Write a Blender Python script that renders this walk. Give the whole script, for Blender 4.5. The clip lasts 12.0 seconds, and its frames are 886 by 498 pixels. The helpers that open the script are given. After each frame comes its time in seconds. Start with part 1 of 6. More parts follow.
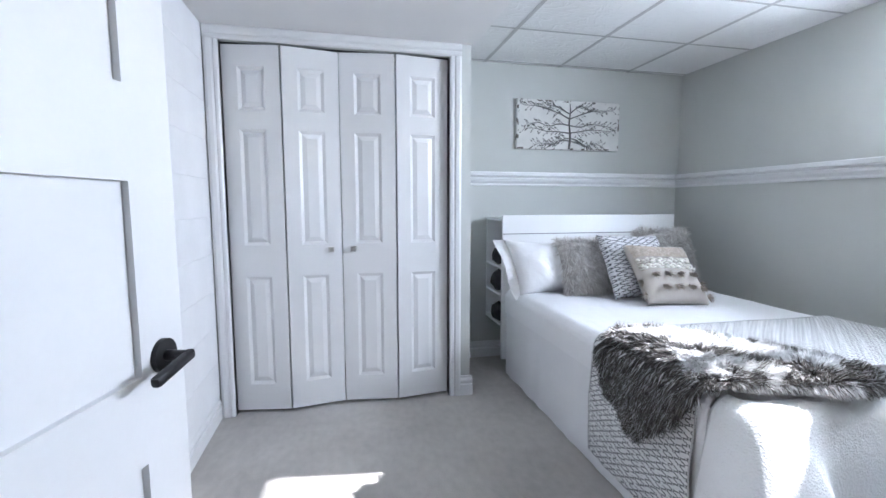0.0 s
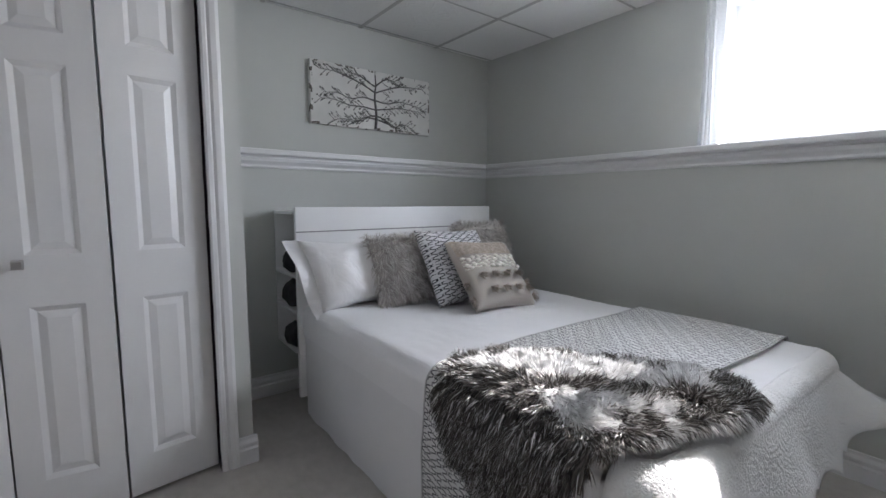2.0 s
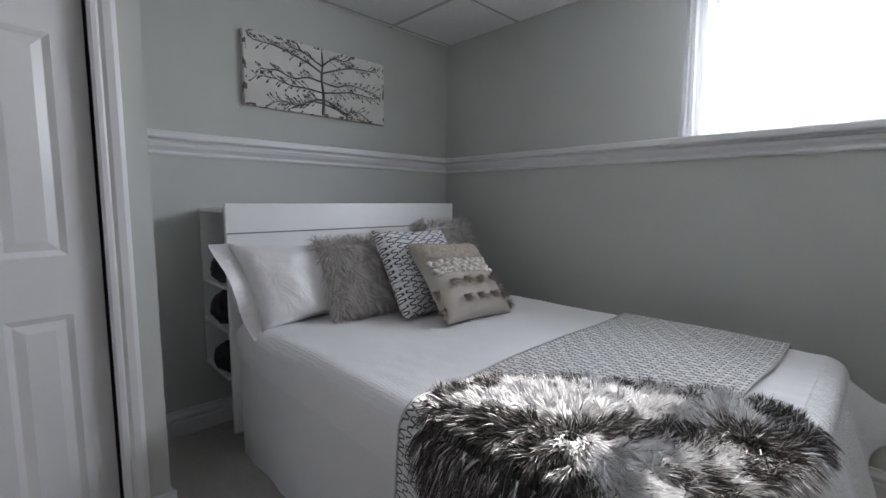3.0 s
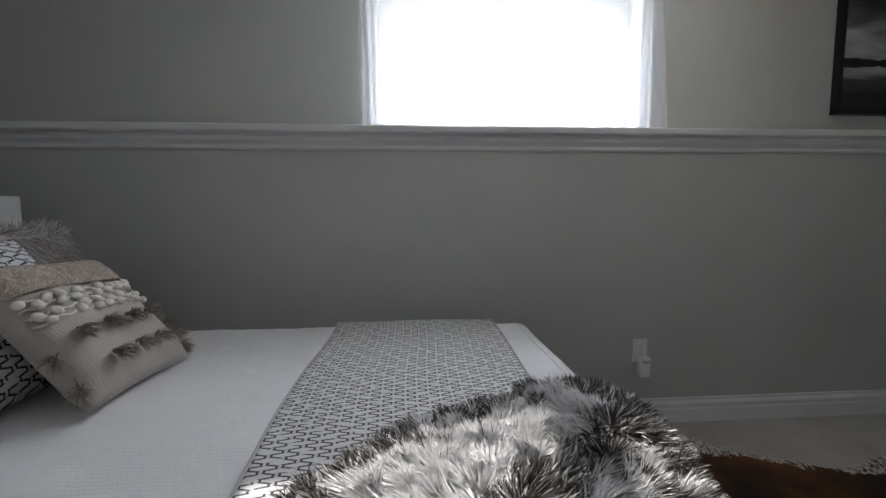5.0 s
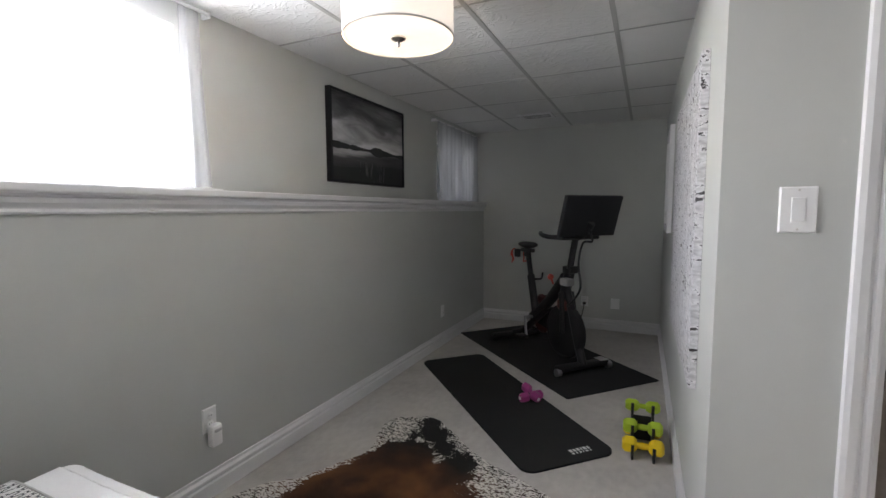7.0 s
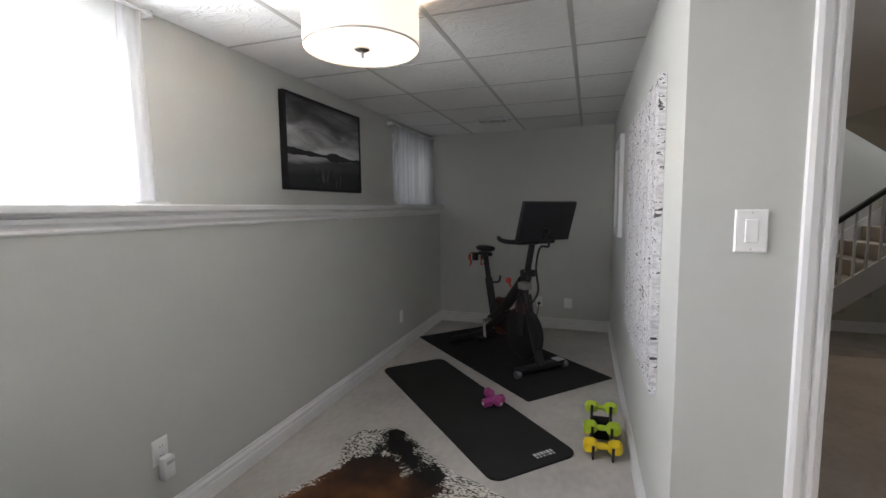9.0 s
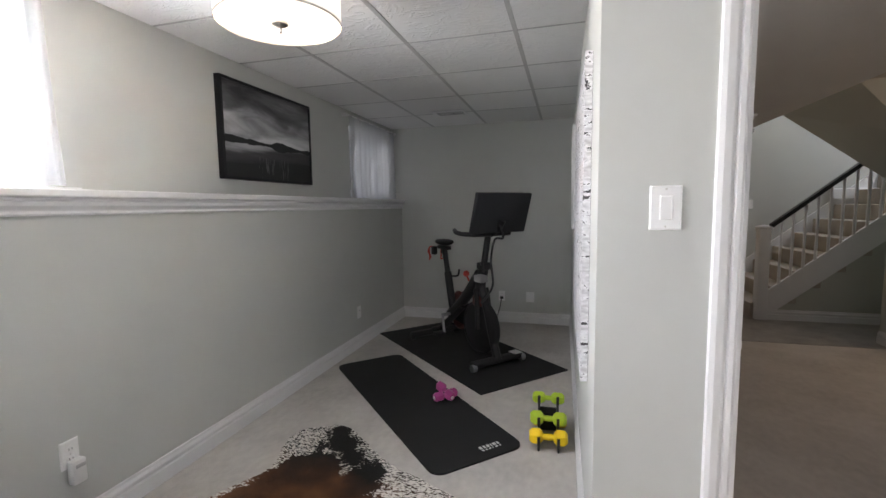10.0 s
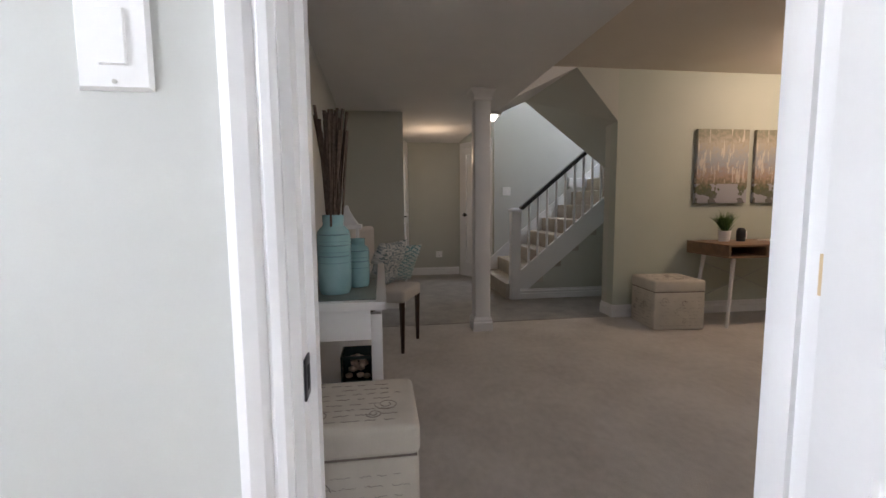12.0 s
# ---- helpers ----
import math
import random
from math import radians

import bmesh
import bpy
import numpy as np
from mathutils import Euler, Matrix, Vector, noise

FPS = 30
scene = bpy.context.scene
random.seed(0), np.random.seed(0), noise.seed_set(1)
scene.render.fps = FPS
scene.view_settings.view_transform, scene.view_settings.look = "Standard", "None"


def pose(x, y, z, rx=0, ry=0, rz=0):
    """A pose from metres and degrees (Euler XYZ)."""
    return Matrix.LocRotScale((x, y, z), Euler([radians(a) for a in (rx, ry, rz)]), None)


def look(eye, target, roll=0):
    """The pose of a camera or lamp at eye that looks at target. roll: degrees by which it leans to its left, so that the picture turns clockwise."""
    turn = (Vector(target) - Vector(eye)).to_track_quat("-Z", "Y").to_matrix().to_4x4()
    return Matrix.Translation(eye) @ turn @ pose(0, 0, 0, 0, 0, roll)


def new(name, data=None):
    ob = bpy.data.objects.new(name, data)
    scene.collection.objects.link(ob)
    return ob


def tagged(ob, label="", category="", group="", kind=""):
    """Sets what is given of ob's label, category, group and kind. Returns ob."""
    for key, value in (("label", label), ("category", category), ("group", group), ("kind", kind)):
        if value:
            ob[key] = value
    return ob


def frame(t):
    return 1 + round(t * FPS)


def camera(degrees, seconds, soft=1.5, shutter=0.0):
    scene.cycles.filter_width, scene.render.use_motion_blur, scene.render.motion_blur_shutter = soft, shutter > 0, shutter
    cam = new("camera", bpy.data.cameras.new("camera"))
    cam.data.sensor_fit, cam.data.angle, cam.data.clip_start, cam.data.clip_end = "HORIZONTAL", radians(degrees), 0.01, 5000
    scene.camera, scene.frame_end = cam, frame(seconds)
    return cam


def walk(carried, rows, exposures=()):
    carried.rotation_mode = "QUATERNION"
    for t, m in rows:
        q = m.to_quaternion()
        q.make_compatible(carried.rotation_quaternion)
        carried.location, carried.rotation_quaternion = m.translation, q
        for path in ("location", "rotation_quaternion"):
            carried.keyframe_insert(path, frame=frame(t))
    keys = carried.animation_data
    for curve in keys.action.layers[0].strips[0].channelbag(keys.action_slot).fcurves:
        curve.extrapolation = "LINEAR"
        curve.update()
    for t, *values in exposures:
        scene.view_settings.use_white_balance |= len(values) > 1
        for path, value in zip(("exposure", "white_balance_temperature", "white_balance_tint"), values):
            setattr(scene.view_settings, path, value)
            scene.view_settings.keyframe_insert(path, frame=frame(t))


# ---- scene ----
cam = camera(90.6, 12.0)

PATH = [
    (0, (0.397, 0.046, 1.186), (0.826, 1.988, 0.981), -0.0),
    (0.5, (0.501, 0.162, 1.171), (1.250, 2.005, 0.960), 0.1),
    (1, (0.564, 0.324, 1.175), (1.550, 2.051, 0.960), 0.2),
    (1.5, (0.621, 0.444, 1.170), (1.732, 2.093, 0.957), 0.2),
    (2, (0.679, 0.644, 1.146), (1.888, 2.222, 0.926), 0.3),
    (2.5, (0.734, 0.815, 1.141), (2.022, 2.328, 0.915), 0.2),
    (4.6, (1.045, 1.342, 1.044), (2.996, 1.750, 0.872), 0.3),
    (5, (1.080, 1.468, 1.057), (3.066, 1.317, 0.876), -0.2),
    (5.5, (1.178, 1.456, 1.095), (3.001, 0.652, 0.927), -0.4),
    (6, (1.169, 1.535, 1.137), (2.669, 0.222, 0.973), -0.3),
    (6.5, (1.234, 1.651, 1.241), (2.329, -0.015, 1.076), -0.3),
    (7, (1.276, 1.670, 1.325), (2.116, -0.137, 1.152), -0.3),
    (7.2, (1.294, 1.682, 1.347), (2.080, -0.149, 1.174), -0.5),
    (9, (1.351, 1.671, 1.401), (1.983, -0.217, 1.211), -0.6),
    (9.5, (1.291, 1.639, 1.380), (1.903, -0.256, 1.189), -0.7),
    (10, (1.175, 1.555, 1.335), (1.717, -0.360, 1.143), -0.8),
    (10.5, (1.0190, 1.4340, 1.2830), (1.4224, -0.5159, 1.0960), -0.8),
    (11, (0.8730, 1.3250, 1.2310), (1.0873, -0.6554, 1.0490), -0.8),
    (11.5, (0.7220, 1.0380, 1.1640), (0.6987, -0.9549, 0.9970), -0.4),
    (11.8, (0.6550, 0.8920, 1.1190), (0.4437, -1.0872, 0.9250), -0.2),
    (12, (0.5900, 0.7860, 1.1170), (0.3121, -1.1840, 0.9190), -0.5),
]
walk(cam, [(t, look(eye, target, roll)) for t, eye, target, roll in PATH],
     [(0, 3.06, 5650, 13), (0.5, 2.73, 5900, 14), (1.0, 2.47, 6050, 15), (1.5, 2.22, 6150, 15), (2.5, 1.90, 6250, 15), (4.6, 1.47, 6350, 14), (5.0, 1.30, 6400, 14),
      (5.5, 1.22, 6450, 14), (6.0, 1.48, 6550, 15), (6.5, 2.12, 6600, 16), (7.2, 2.44, 6650, 16), (9.0, 2.62, 6700, 16), (10.5, 3.24, 6650, 17), (11.5, 3.48, 6400, 16), (12.0, 3.42, 6350, 16)])

# ---------------------------------------------------------------- light
SUN_DIR = Vector((-1.0, 0.13, -0.62)).normalized()
world = bpy.data.worlds.new("world")
scene.world = world
world.use_nodes = True
wn = world.node_tree.nodes
sky = wn.new("ShaderNodeTexSky")
sky.sky_type = "NISHITA"
sky.sun_disc = False
sky.sun_elevation = math.asin(-SUN_DIR.z)
sky.sun_rotation = math.atan2(-SUN_DIR.x, -SUN_DIR.y)
world.node_tree.links.new(sky.outputs[0], wn["Background"].inputs[0])
wn["Background"].inputs[1].default_value = 0.15

sun = new("sun", bpy.data.lights.new("sun", "SUN"))
sun.data.energy, sun.data.angle, sun.data.color = 5.0, radians(0.6), (1.0, 0.95, 0.88)
sun.matrix_world = look((8, -1, 6), Vector((8, -1, 6)) + SUN_DIR)


def area(name, eye, target, w, h, power, color):
    lamp = new(name, bpy.data.lights.new(name, "AREA"))
    lamp.data.shape, lamp.data.size, lamp.data.size_y = "RECTANGLE", w, h
    lamp.data.energy, lamp.data.color = power, color
    lamp.matrix_world = look(eye, target)
    return lamp


def bulb(name, at, power, color, r=0.04):
    lamp = new(name, bpy.data.lights.new(name, "POINT"))
    lamp.data.energy, lamp.data.color, lamp.data.shadow_soft_size = power, color, r
    lamp.location = at
    return lamp


area("sky_light_window", (3.46, 0.99, 1.73), (0.0, 1.0, 0.6), 1.04, 0.58, 16, (0.90, 0.95, 1.0))
bulb("ceiling_lamp_bulb", (2.206, 0.085, 2.14), 12.5, (1.0, 0.76, 0.53))
area("sky_light_small_window", (3.45, -2.82, 1.74), (1.6, -2.6, 0.9), 1.1, 0.62, 0.36, (0.92, 0.96, 1.0))
bulb("hall_lamp_bulb", (-3.3, -2.2, 2.25), 3.9, (1.0, 0.75, 0.54), 0.1)
bulb("hall_far_bulb", (-0.10, -5.0, 1.80), 0.45, (1.0, 0.72, 0.46), 0.10)
area("stair_window_light", (-3.2, -4.85, 3.2), (-1.6, -4.85, 1.2), 0.8, 0.8, 3.6, (0.82, 0.9, 1.0))
# added fill near the hall ceiling, with no window or fitting behind it
area("hall_fill_light", (-1.0, 0.0, 2.25), (-1.0, -1.5, 0.2), 1.2, 0.5, 1.3, (0.95, 0.95, 1.0))


# ---------------------------------------------------------------- materials
def ramp(nt, src, stops):
    r = nt.nodes.new("ShaderNodeValToRGB")
    while len(r.color_ramp.elements) < len(stops):
        r.color_ramp.elements.new(0.5)
    for e, (p, c) in zip(r.color_ramp.elements, stops):
        e.position, e.color = p, (*c, 1)
    nt.links.new(src, r.inputs[0])
    return r.outputs[0]


def tex(nt, kind, scale, detail=4.0, stretch=(1, 1, 1), coord="Object", turn=0.0):
    tc = nt.nodes.new("ShaderNodeTexCoord")
    mp = nt.nodes.new("ShaderNodeMapping")
    mp.inputs["Scale"].default_value = stretch
    mp.inputs["Rotation"].default_value = (0, 0, turn)
    nt.links.new(tc.outputs[coord], mp.inputs[0])
    n = nt.nodes.new(kind)
    n.inputs["Scale"].default_value = scale
    if "Detail" in n.inputs:
        n.inputs["Detail"].default_value = detail
    nt.links.new(mp.outputs[0], n.inputs["Vector"])
    return n


def bump(nt, height, strength, dist, normal=None):
    b = nt.nodes.new("ShaderNodeBump")
    b.inputs["Strength"].default_value, b.inputs["Distance"].default_value = strength, dist
    nt.links.new(height, b.inputs["Height"])
    if normal is not None:
        nt.links.new(normal, b.inputs["Normal"])
    return b.outputs[0]


def mat(name, color, rough=0.6, metal=0.0, var=0.08, scale=6.0, grain=120.0, relief=0.15, depth=0.001,
        stretch=(1, 1, 1), spec=0.5, sheen=0.0, emit=None, power=0.0):
    """A plain surface with broad variation, fine grain, and relief."""
    m = bpy.data.materials.new(name)
    m.use_nodes = True
    nt = m.node_tree
    p = nt.nodes["Principled BSDF"]
    big = tex(nt, "ShaderNodeTexNoise", scale, 3.0, stretch)
    fine = tex(nt, "ShaderNodeTexNoise", grain, 3.0, stretch)
    mix = nt.nodes.new("ShaderNodeMath")
    mix.operation = "MULTIPLY_ADD"
    nt.links.new(fine.outputs[0], mix.inputs[0])
    mix.inputs[1].default_value = 0.4
    nt.links.new(big.outputs[0], mix.inputs[2])
    c = ramp(nt, mix.outputs[0], [(0.40, [v * (1 - var) for v in color]), (0.95, [min(1, v * (1 + var)) for v in color])])
    nt.links.new(c, p.inputs["Base Color"])
    p.inputs["Roughness"].default_value, p.inputs["Metallic"].default_value = rough, metal
    p.inputs["Specular IOR Level"].default_value = spec
    p.inputs["Sheen Weight"].default_value = sheen
    if relief:
        nt.links.new(bump(nt, fine.outputs[0], relief, depth), p.inputs["Normal"])
    if emit:
        p.inputs["Emission Color"].default_value = (*emit, 1)
        p.inputs["Emission Strength"].default_value = power
    return m


def island_mat(name, stops, rough=0.8, relief=0.2):
    """Colours that vary from strand to strand or leaf to leaf."""
    m = bpy.data.materials.new(name)
    m.use_nodes = True
    nt = m.node_tree
    p = nt.nodes["Principled BSDF"]
    g = nt.nodes.new("ShaderNodeNewGeometry")
    nt.links.new(ramp(nt, g.outputs["Random Per Island"], stops), p.inputs["Base Color"])
    p.inputs["Roughness"].default_value = rough
    n = tex(nt, "ShaderNodeTexNoise", 200, 2)
    nt.links.new(bump(nt, n.outputs[0], relief, 0.001), p.inputs["Normal"])
    return m


WALL = mat("wall_paint", (0.528, 0.538, 0.512), 0.62, var=0.03, scale=2.5, grain=260, relief=0.10, depth=0.0006)
GREEN_WALL = mat("sage_wall_paint", (0.43, 0.462, 0.40), 0.62, var=0.03, scale=2.5, grain=260, relief=0.10, depth=0.0006)
HALL_WALL = mat("hall_wall_paint", (0.46, 0.47, 0.42), 0.62, var=0.03, scale=2.5, grain=260, relief=0.10, depth=0.0006)
WHITE = mat("white_semi_gloss_paint", (0.72, 0.72, 0.72), 0.36, var=0.025, scale=4, grain=90, relief=0.05, depth=0.0006)
PANEL = mat("white_wall_board", (0.76, 0.76, 0.77), 0.5, var=0.04, scale=5, grain=60, relief=0.2, depth=0.001)
SMOOTH_CEILING = mat("flat_ceiling_paint", (0.74, 0.73, 0.72), 0.8, var=0.03, scale=3, grain=300, relief=0.15, depth=0.0006)
METAL_GRID = mat("painted_ceiling_grid", (0.42, 0.42, 0.41), 0.45, var=0.03)
DARK = mat("dark_gap", (0.02, 0.02, 0.02), 0.9)


def carpet_mat():
    m = bpy.data.materials.new("cut_pile_carpet")
    m.use_nodes = True
    nt = m.node_tree
    p = nt.nodes["Principled BSDF"]
    big = tex(nt, "ShaderNodeTexNoise", 2.2, 4)
    mid = tex(nt, "ShaderNodeTexNoise", 26, 4, (1, 0.6, 1))
    fine = tex(nt, "ShaderNodeTexVoronoi", 190)
    a = nt.nodes.new("ShaderNodeMath"); a.operation = "MULTIPLY_ADD"
    nt.links.new(mid.outputs[0], a.inputs[0]); a.inputs[1].default_value = 0.55
    nt.links.new(big.outputs[0], a.inputs[2])
    c = ramp(nt, a.outputs[0], [(0.5, (0.52, 0.49, 0.455)), (0.95, (0.70, 0.665, 0.62))])
    mx = nt.nodes.new("ShaderNodeMix"); mx.data_type = "RGBA"; mx.blend_type = "MULTIPLY"
    mx.inputs[0].default_value = 0.55
    nt.links.new(c, mx.inputs[6])
    nt.links.new(ramp(nt, fine.outputs[0], [(0.0, (1, 1, 1)), (0.7, (0.6, 0.6, 0.6))]), mx.inputs[7])
    nt.links.new(mx.outputs[2], p.inputs["Base Color"])
    p.inputs["Roughness"].default_value = 0.95
    p.inputs["Specular IOR Level"].default_value = 0.1
    p.inputs["Sheen Weight"].default_value = 0.15
    n1 = bump(nt, mid.outputs[0], 0.35, 0.006)
    nt.links.new(bump(nt, fine.outputs[0], 0.6, 0.003, n1), p.inputs["Normal"])
    return m


CARPET = carpet_mat()


def ceiling_tile_mat():
    m = bpy.data.materials.new("textured_ceiling_tile")
    m.use_nodes = True
    nt = m.node_tree
    p = nt.nodes["Principled BSDF"]
    sw = tex(nt, "ShaderNodeTexNoise", 6.5, 3, (1, 1.6, 1))
    sw.inputs["Distortion"].default_value = 1.4
    ridge = ramp(nt, sw.outputs[0], [(0.44, (0, 0, 0)), (0.5, (1, 1, 1)), (0.56, (0.1, 0.1, 0.1))])
    fine = tex(nt, "ShaderNodeTexNoise", 150, 3)
    g = nt.nodes.new("ShaderNodeNewGeometry")
    c = ramp(nt, g.outputs["Random Per Island"], [(0, (0.70, 0.70, 0.69)), (1, (0.77, 0.77, 0.76))])
    nt.links.new(c, p.inputs["Base Color"])
    p.inputs["Roughness"].default_value = 0.85
    n1 = bump(nt, ridge, 0.42, 0.006)
    nt.links.new(bump(nt, fine.outputs[0], 0.25, 0.0015, n1), p.inputs["Normal"])
    return m


TILE = ceiling_tile_mat()


# ---------------------------------------------------------------- mesh helpers
def box(bm, x0, x1, y0, y1, z0, z1, m=None):
    vs = [bm.verts.new(Vector((x, y, z)) if m is None else m @ Vector((x, y, z)))
          for x in (x0, x1) for y in (y0, y1) for z in (z0, z1)]
    for f in ((0, 1, 3, 2), (4, 6, 7, 5), (0, 4, 5, 1), (2, 3, 7, 6), (0, 2, 6, 4), (1, 5, 7, 3)):
        bm.faces.new([vs[i] for i in f])
    return bm


def block(x0, x1, y0, y1, z0, z1, r=0.0, seg=2, m=None):
    bm = bmesh.new()
    box(bm, x0, x1, y0, y1, z0, z1, m)
    if r:
        bmesh.ops.bevel(bm, geom=bm.edges[:], offset=r, segments=seg, profile=0.5, affect="EDGES")
    return bm


def merge(bm, other, m=None):
    if m is not None:
        bmesh.ops.transform(other, matrix=m, verts=other.verts)
    me = bpy.data.meshes.new("tmp")
    other.to_mesh(me)
    bm.from_mesh(me)
    bpy.data.meshes.remove(me)
    other.free()
    return bm


def rod(a, b, r, r2=None, seg=14, bm=None, caps=True):
    """A round bar from a to b."""
    bm = bm or bmesh.new()
    a, b = Vector(a), Vector(b)
    m = Matrix.Translation((a + b) / 2) @ (b - a).to_track_quat("Z", "Y").to_matrix().to_4x4()
    bmesh.ops.create_cone(bm, cap_ends=caps, segments=seg, radius1=r, radius2=r if r2 is None else r2,
                          depth=(b - a).length, matrix=m)
    return bm


def lathe(profile, seg=32, bm=None, m=None):
    """profile: (radius, z) from bottom to top."""
    bm = bm or bmesh.new()
    rings = []
    for r, z in profile:
        ring = []
        for i in range(seg):
            a = 2 * math.pi * i / seg
            v = Vector((r * math.cos(a), r * math.sin(a), z))
            ring.append(bm.verts.new(m @ v if m is not None else v))
        rings.append(ring)
    for p, q in zip(rings, rings[1:]):
        for i in range(seg):
            j = (i + 1) % seg
            bm.faces.new((p[i], p[j], q[j], q[i]))
    if profile[0] == profile[-1]:
        return bm
    if profile[0][0] > 1e-4:
        bm.faces.new(rings[0][::-1])
    if profile[-1][0] > 1e-4:
        bm.faces.new(rings[-1])
    return bm


def prism(pts, z0, z1, m=None, bm=None):
    """An upright prism over a plan polygon."""
    bm = bm or bmesh.new()
    lo = [bm.verts.new(m @ Vector((x, y, z0)) if m is not None else (x, y, z0)) for x, y in pts]
    hi = [bm.verts.new(m @ Vector((x, y, z1)) if m is not None else (x, y, z1)) for x, y in pts]
    bm.faces.new(lo[::-1])
    bm.faces.new(hi)
    n = len(pts)
    for i in range(n):
        j = (i + 1) % n
        bm.faces.new((lo[i], lo[j], hi[j], hi[i]))
    return bm


def moulding(profile, a, b, out, bm=None):
    """Sweeps profile points (out, up) straight from a to b; out is the way it stands off the wall."""
    bm = bm or bmesh.new()
    a, b, out = Vector(a), Vector(b), Vector(out).normalized()
    ends = [[bm.verts.new(p + out * o + Vector((0, 0, u))) for o, u in profile] for p in (a, b)]
    n = len(profile)
    for i in range(n):
        j = (i + 1) % n
        bm.faces.new((ends[0][i], ends[0][j], ends[1][j], ends[1][i]))
    bm.faces.new(ends[0][::-1])
    bm.faces.new(ends[1])
    return bm


def tube(points, r, seg=8, cyclic=False, bm=None):
    """A bent round bar along points (shallow bends)."""
    bm = bm or bmesh.new()
    pts = [Vector(p) for p in points]
    rings = []
    n = len(pts)
    prev = None
    for i, p in enumerate(pts):
        d = (pts[min(i + 1, n - 1)] - pts[max(i - 1, 0)]).normalized()
        if prev is None:
            up = Vector((0, 0, 1)) if abs(d.z) < 0.9 else Vector((1, 0, 0))
            side = d.cross(up).normalized()
        else:
            side = (prev - d * prev.dot(d)).normalized()
        prev = side
        up = side.cross(d)
        rr = r(i / (n - 1)) if callable(r) else r
        rings.append([bm.verts.new(p + rr * (math.cos(2 * math.pi * k / seg) * side + math.sin(2 * math.pi * k / seg) * up))
                      for k in range(seg)])
    for p, q in zip(rings, rings[1:]):
        for k in range(seg):
            j = (k + 1) % seg
            bm.faces.new((p[k], p[j], q[j], q[k]))
    bm.faces.new(rings[0][::-1])
    bm.faces.new(rings[-1])
    return bm


def curve_pts(ctrl, n=24):
    """A smooth line through the control points."""
    c = [Vector(p) for p in ctrl]
    c = [2 * c[0] - c[1]] + c + [2 * c[-1] - c[-2]]
    out = []
    for i in range(1, len(c) - 2):
        for k in range(n):
            t = k / n
            p0, p1, p2, p3 = c[i - 1:i + 3]
            out.append(0.5 * (2 * p1 + (p2 - p0) * t + (2 * p0 - 5 * p1 + 4 * p2 - p3) * t * t + (3 * p1 - p0 - 3 * p2 + p3) * t ** 3))
    out.append(c[-2])
    return out


def to_mesh(name, bm, material, smooth=None):
    me = bpy.data.meshes.new(name)
    bmesh.ops.recalc_face_normals(bm, faces=bm.faces)
    bm.to_mesh(me)
    bm.free()
    me.materials.append(material)
    if smooth:
        me.shade_smooth()
        me.set_sharp_from_angle(angle=radians(smooth))
    return me


def part(name, bm, material, parent=None, label="", smooth=35):
    ob = new(name, to_mesh(name, bm, material, smooth))
    if parent is not None:
        ob.parent = parent
    return tagged(ob, label)


def thing(name, label, category, group="", kind="", m=None):
    ob = new(name)
    ob.empty_display_size = 0.1
    if m is not None:
        ob.matrix_basis = m
    return tagged(ob, label, category, group, kind)


def setting(name, bm, material, label, smooth=None, category=""):
    return tagged(part(name, bm, material, None, label, smooth), "", category, "", "structure")


def holed(x0, x1, y0, y1, z0, z1, axis, holes, bm=None):
    """A wall box with rectangular holes (a0, a1, z0, z1), a along axis."""
    bm = bm or bmesh.new()
    lo, hi = (x0, x1) if axis == "x" else (y0, y1)
    a = sorted({lo, hi, *[h[0] for h in holes], *[h[1] for h in holes]})
    z = sorted({z0, z1, *[h[2] for h in holes], *[h[3] for h in holes]})
    for a0, a1 in zip(a, a[1:]):
        for b0, b1 in zip(z, z[1:]):
            c, d = (a0 + a1) / 2, (b0 + b1) / 2
            if any(h[0] < c < h[1] and h[2] < d < h[3] for h in holes):
                continue
            if axis == "x":
                box(bm, a0, a1, y0, y1, b0, b1)
            else:
                box(bm, x0, x1, a0, a1, b0, b1)
    bmesh.ops.remove_doubles(bm, verts=bm.verts, dist=1e-5)
    seen = {}
    for f in bm.faces[:]:
        seen.setdefault(tuple(round(v, 4) for v in f.calc_center_median()), []).append(f)
    bmesh.ops.delete(bm, geom=[f for fs in seen.values() if len(fs) > 1 for f in fs], context="FACES")
    return bm


# ---------------------------------------------------------------- structure: bedroom
CEIL, SOFFIT, RAIL = 2.26, 2.10, 1.425
WX, WXL = 3.20, 3.09          # window wall: upper face, lower face
HY, HYL = 3.35, 3.235          # head wall: upper face, lower face
FY = -3.42                     # far wall
SY = 0.18                      # wall with the door
CY = 2.597                     # closet front
LX = -0.315                    # boarded wall
JX0, JX1 = 1.088, 1.118         # side wall at the corner and at the far wall
WIN1 = (0.345, 1.615, 1.427, 2.15)
WIN2 = (-3.28, -2.33, 1.46, 2.12)

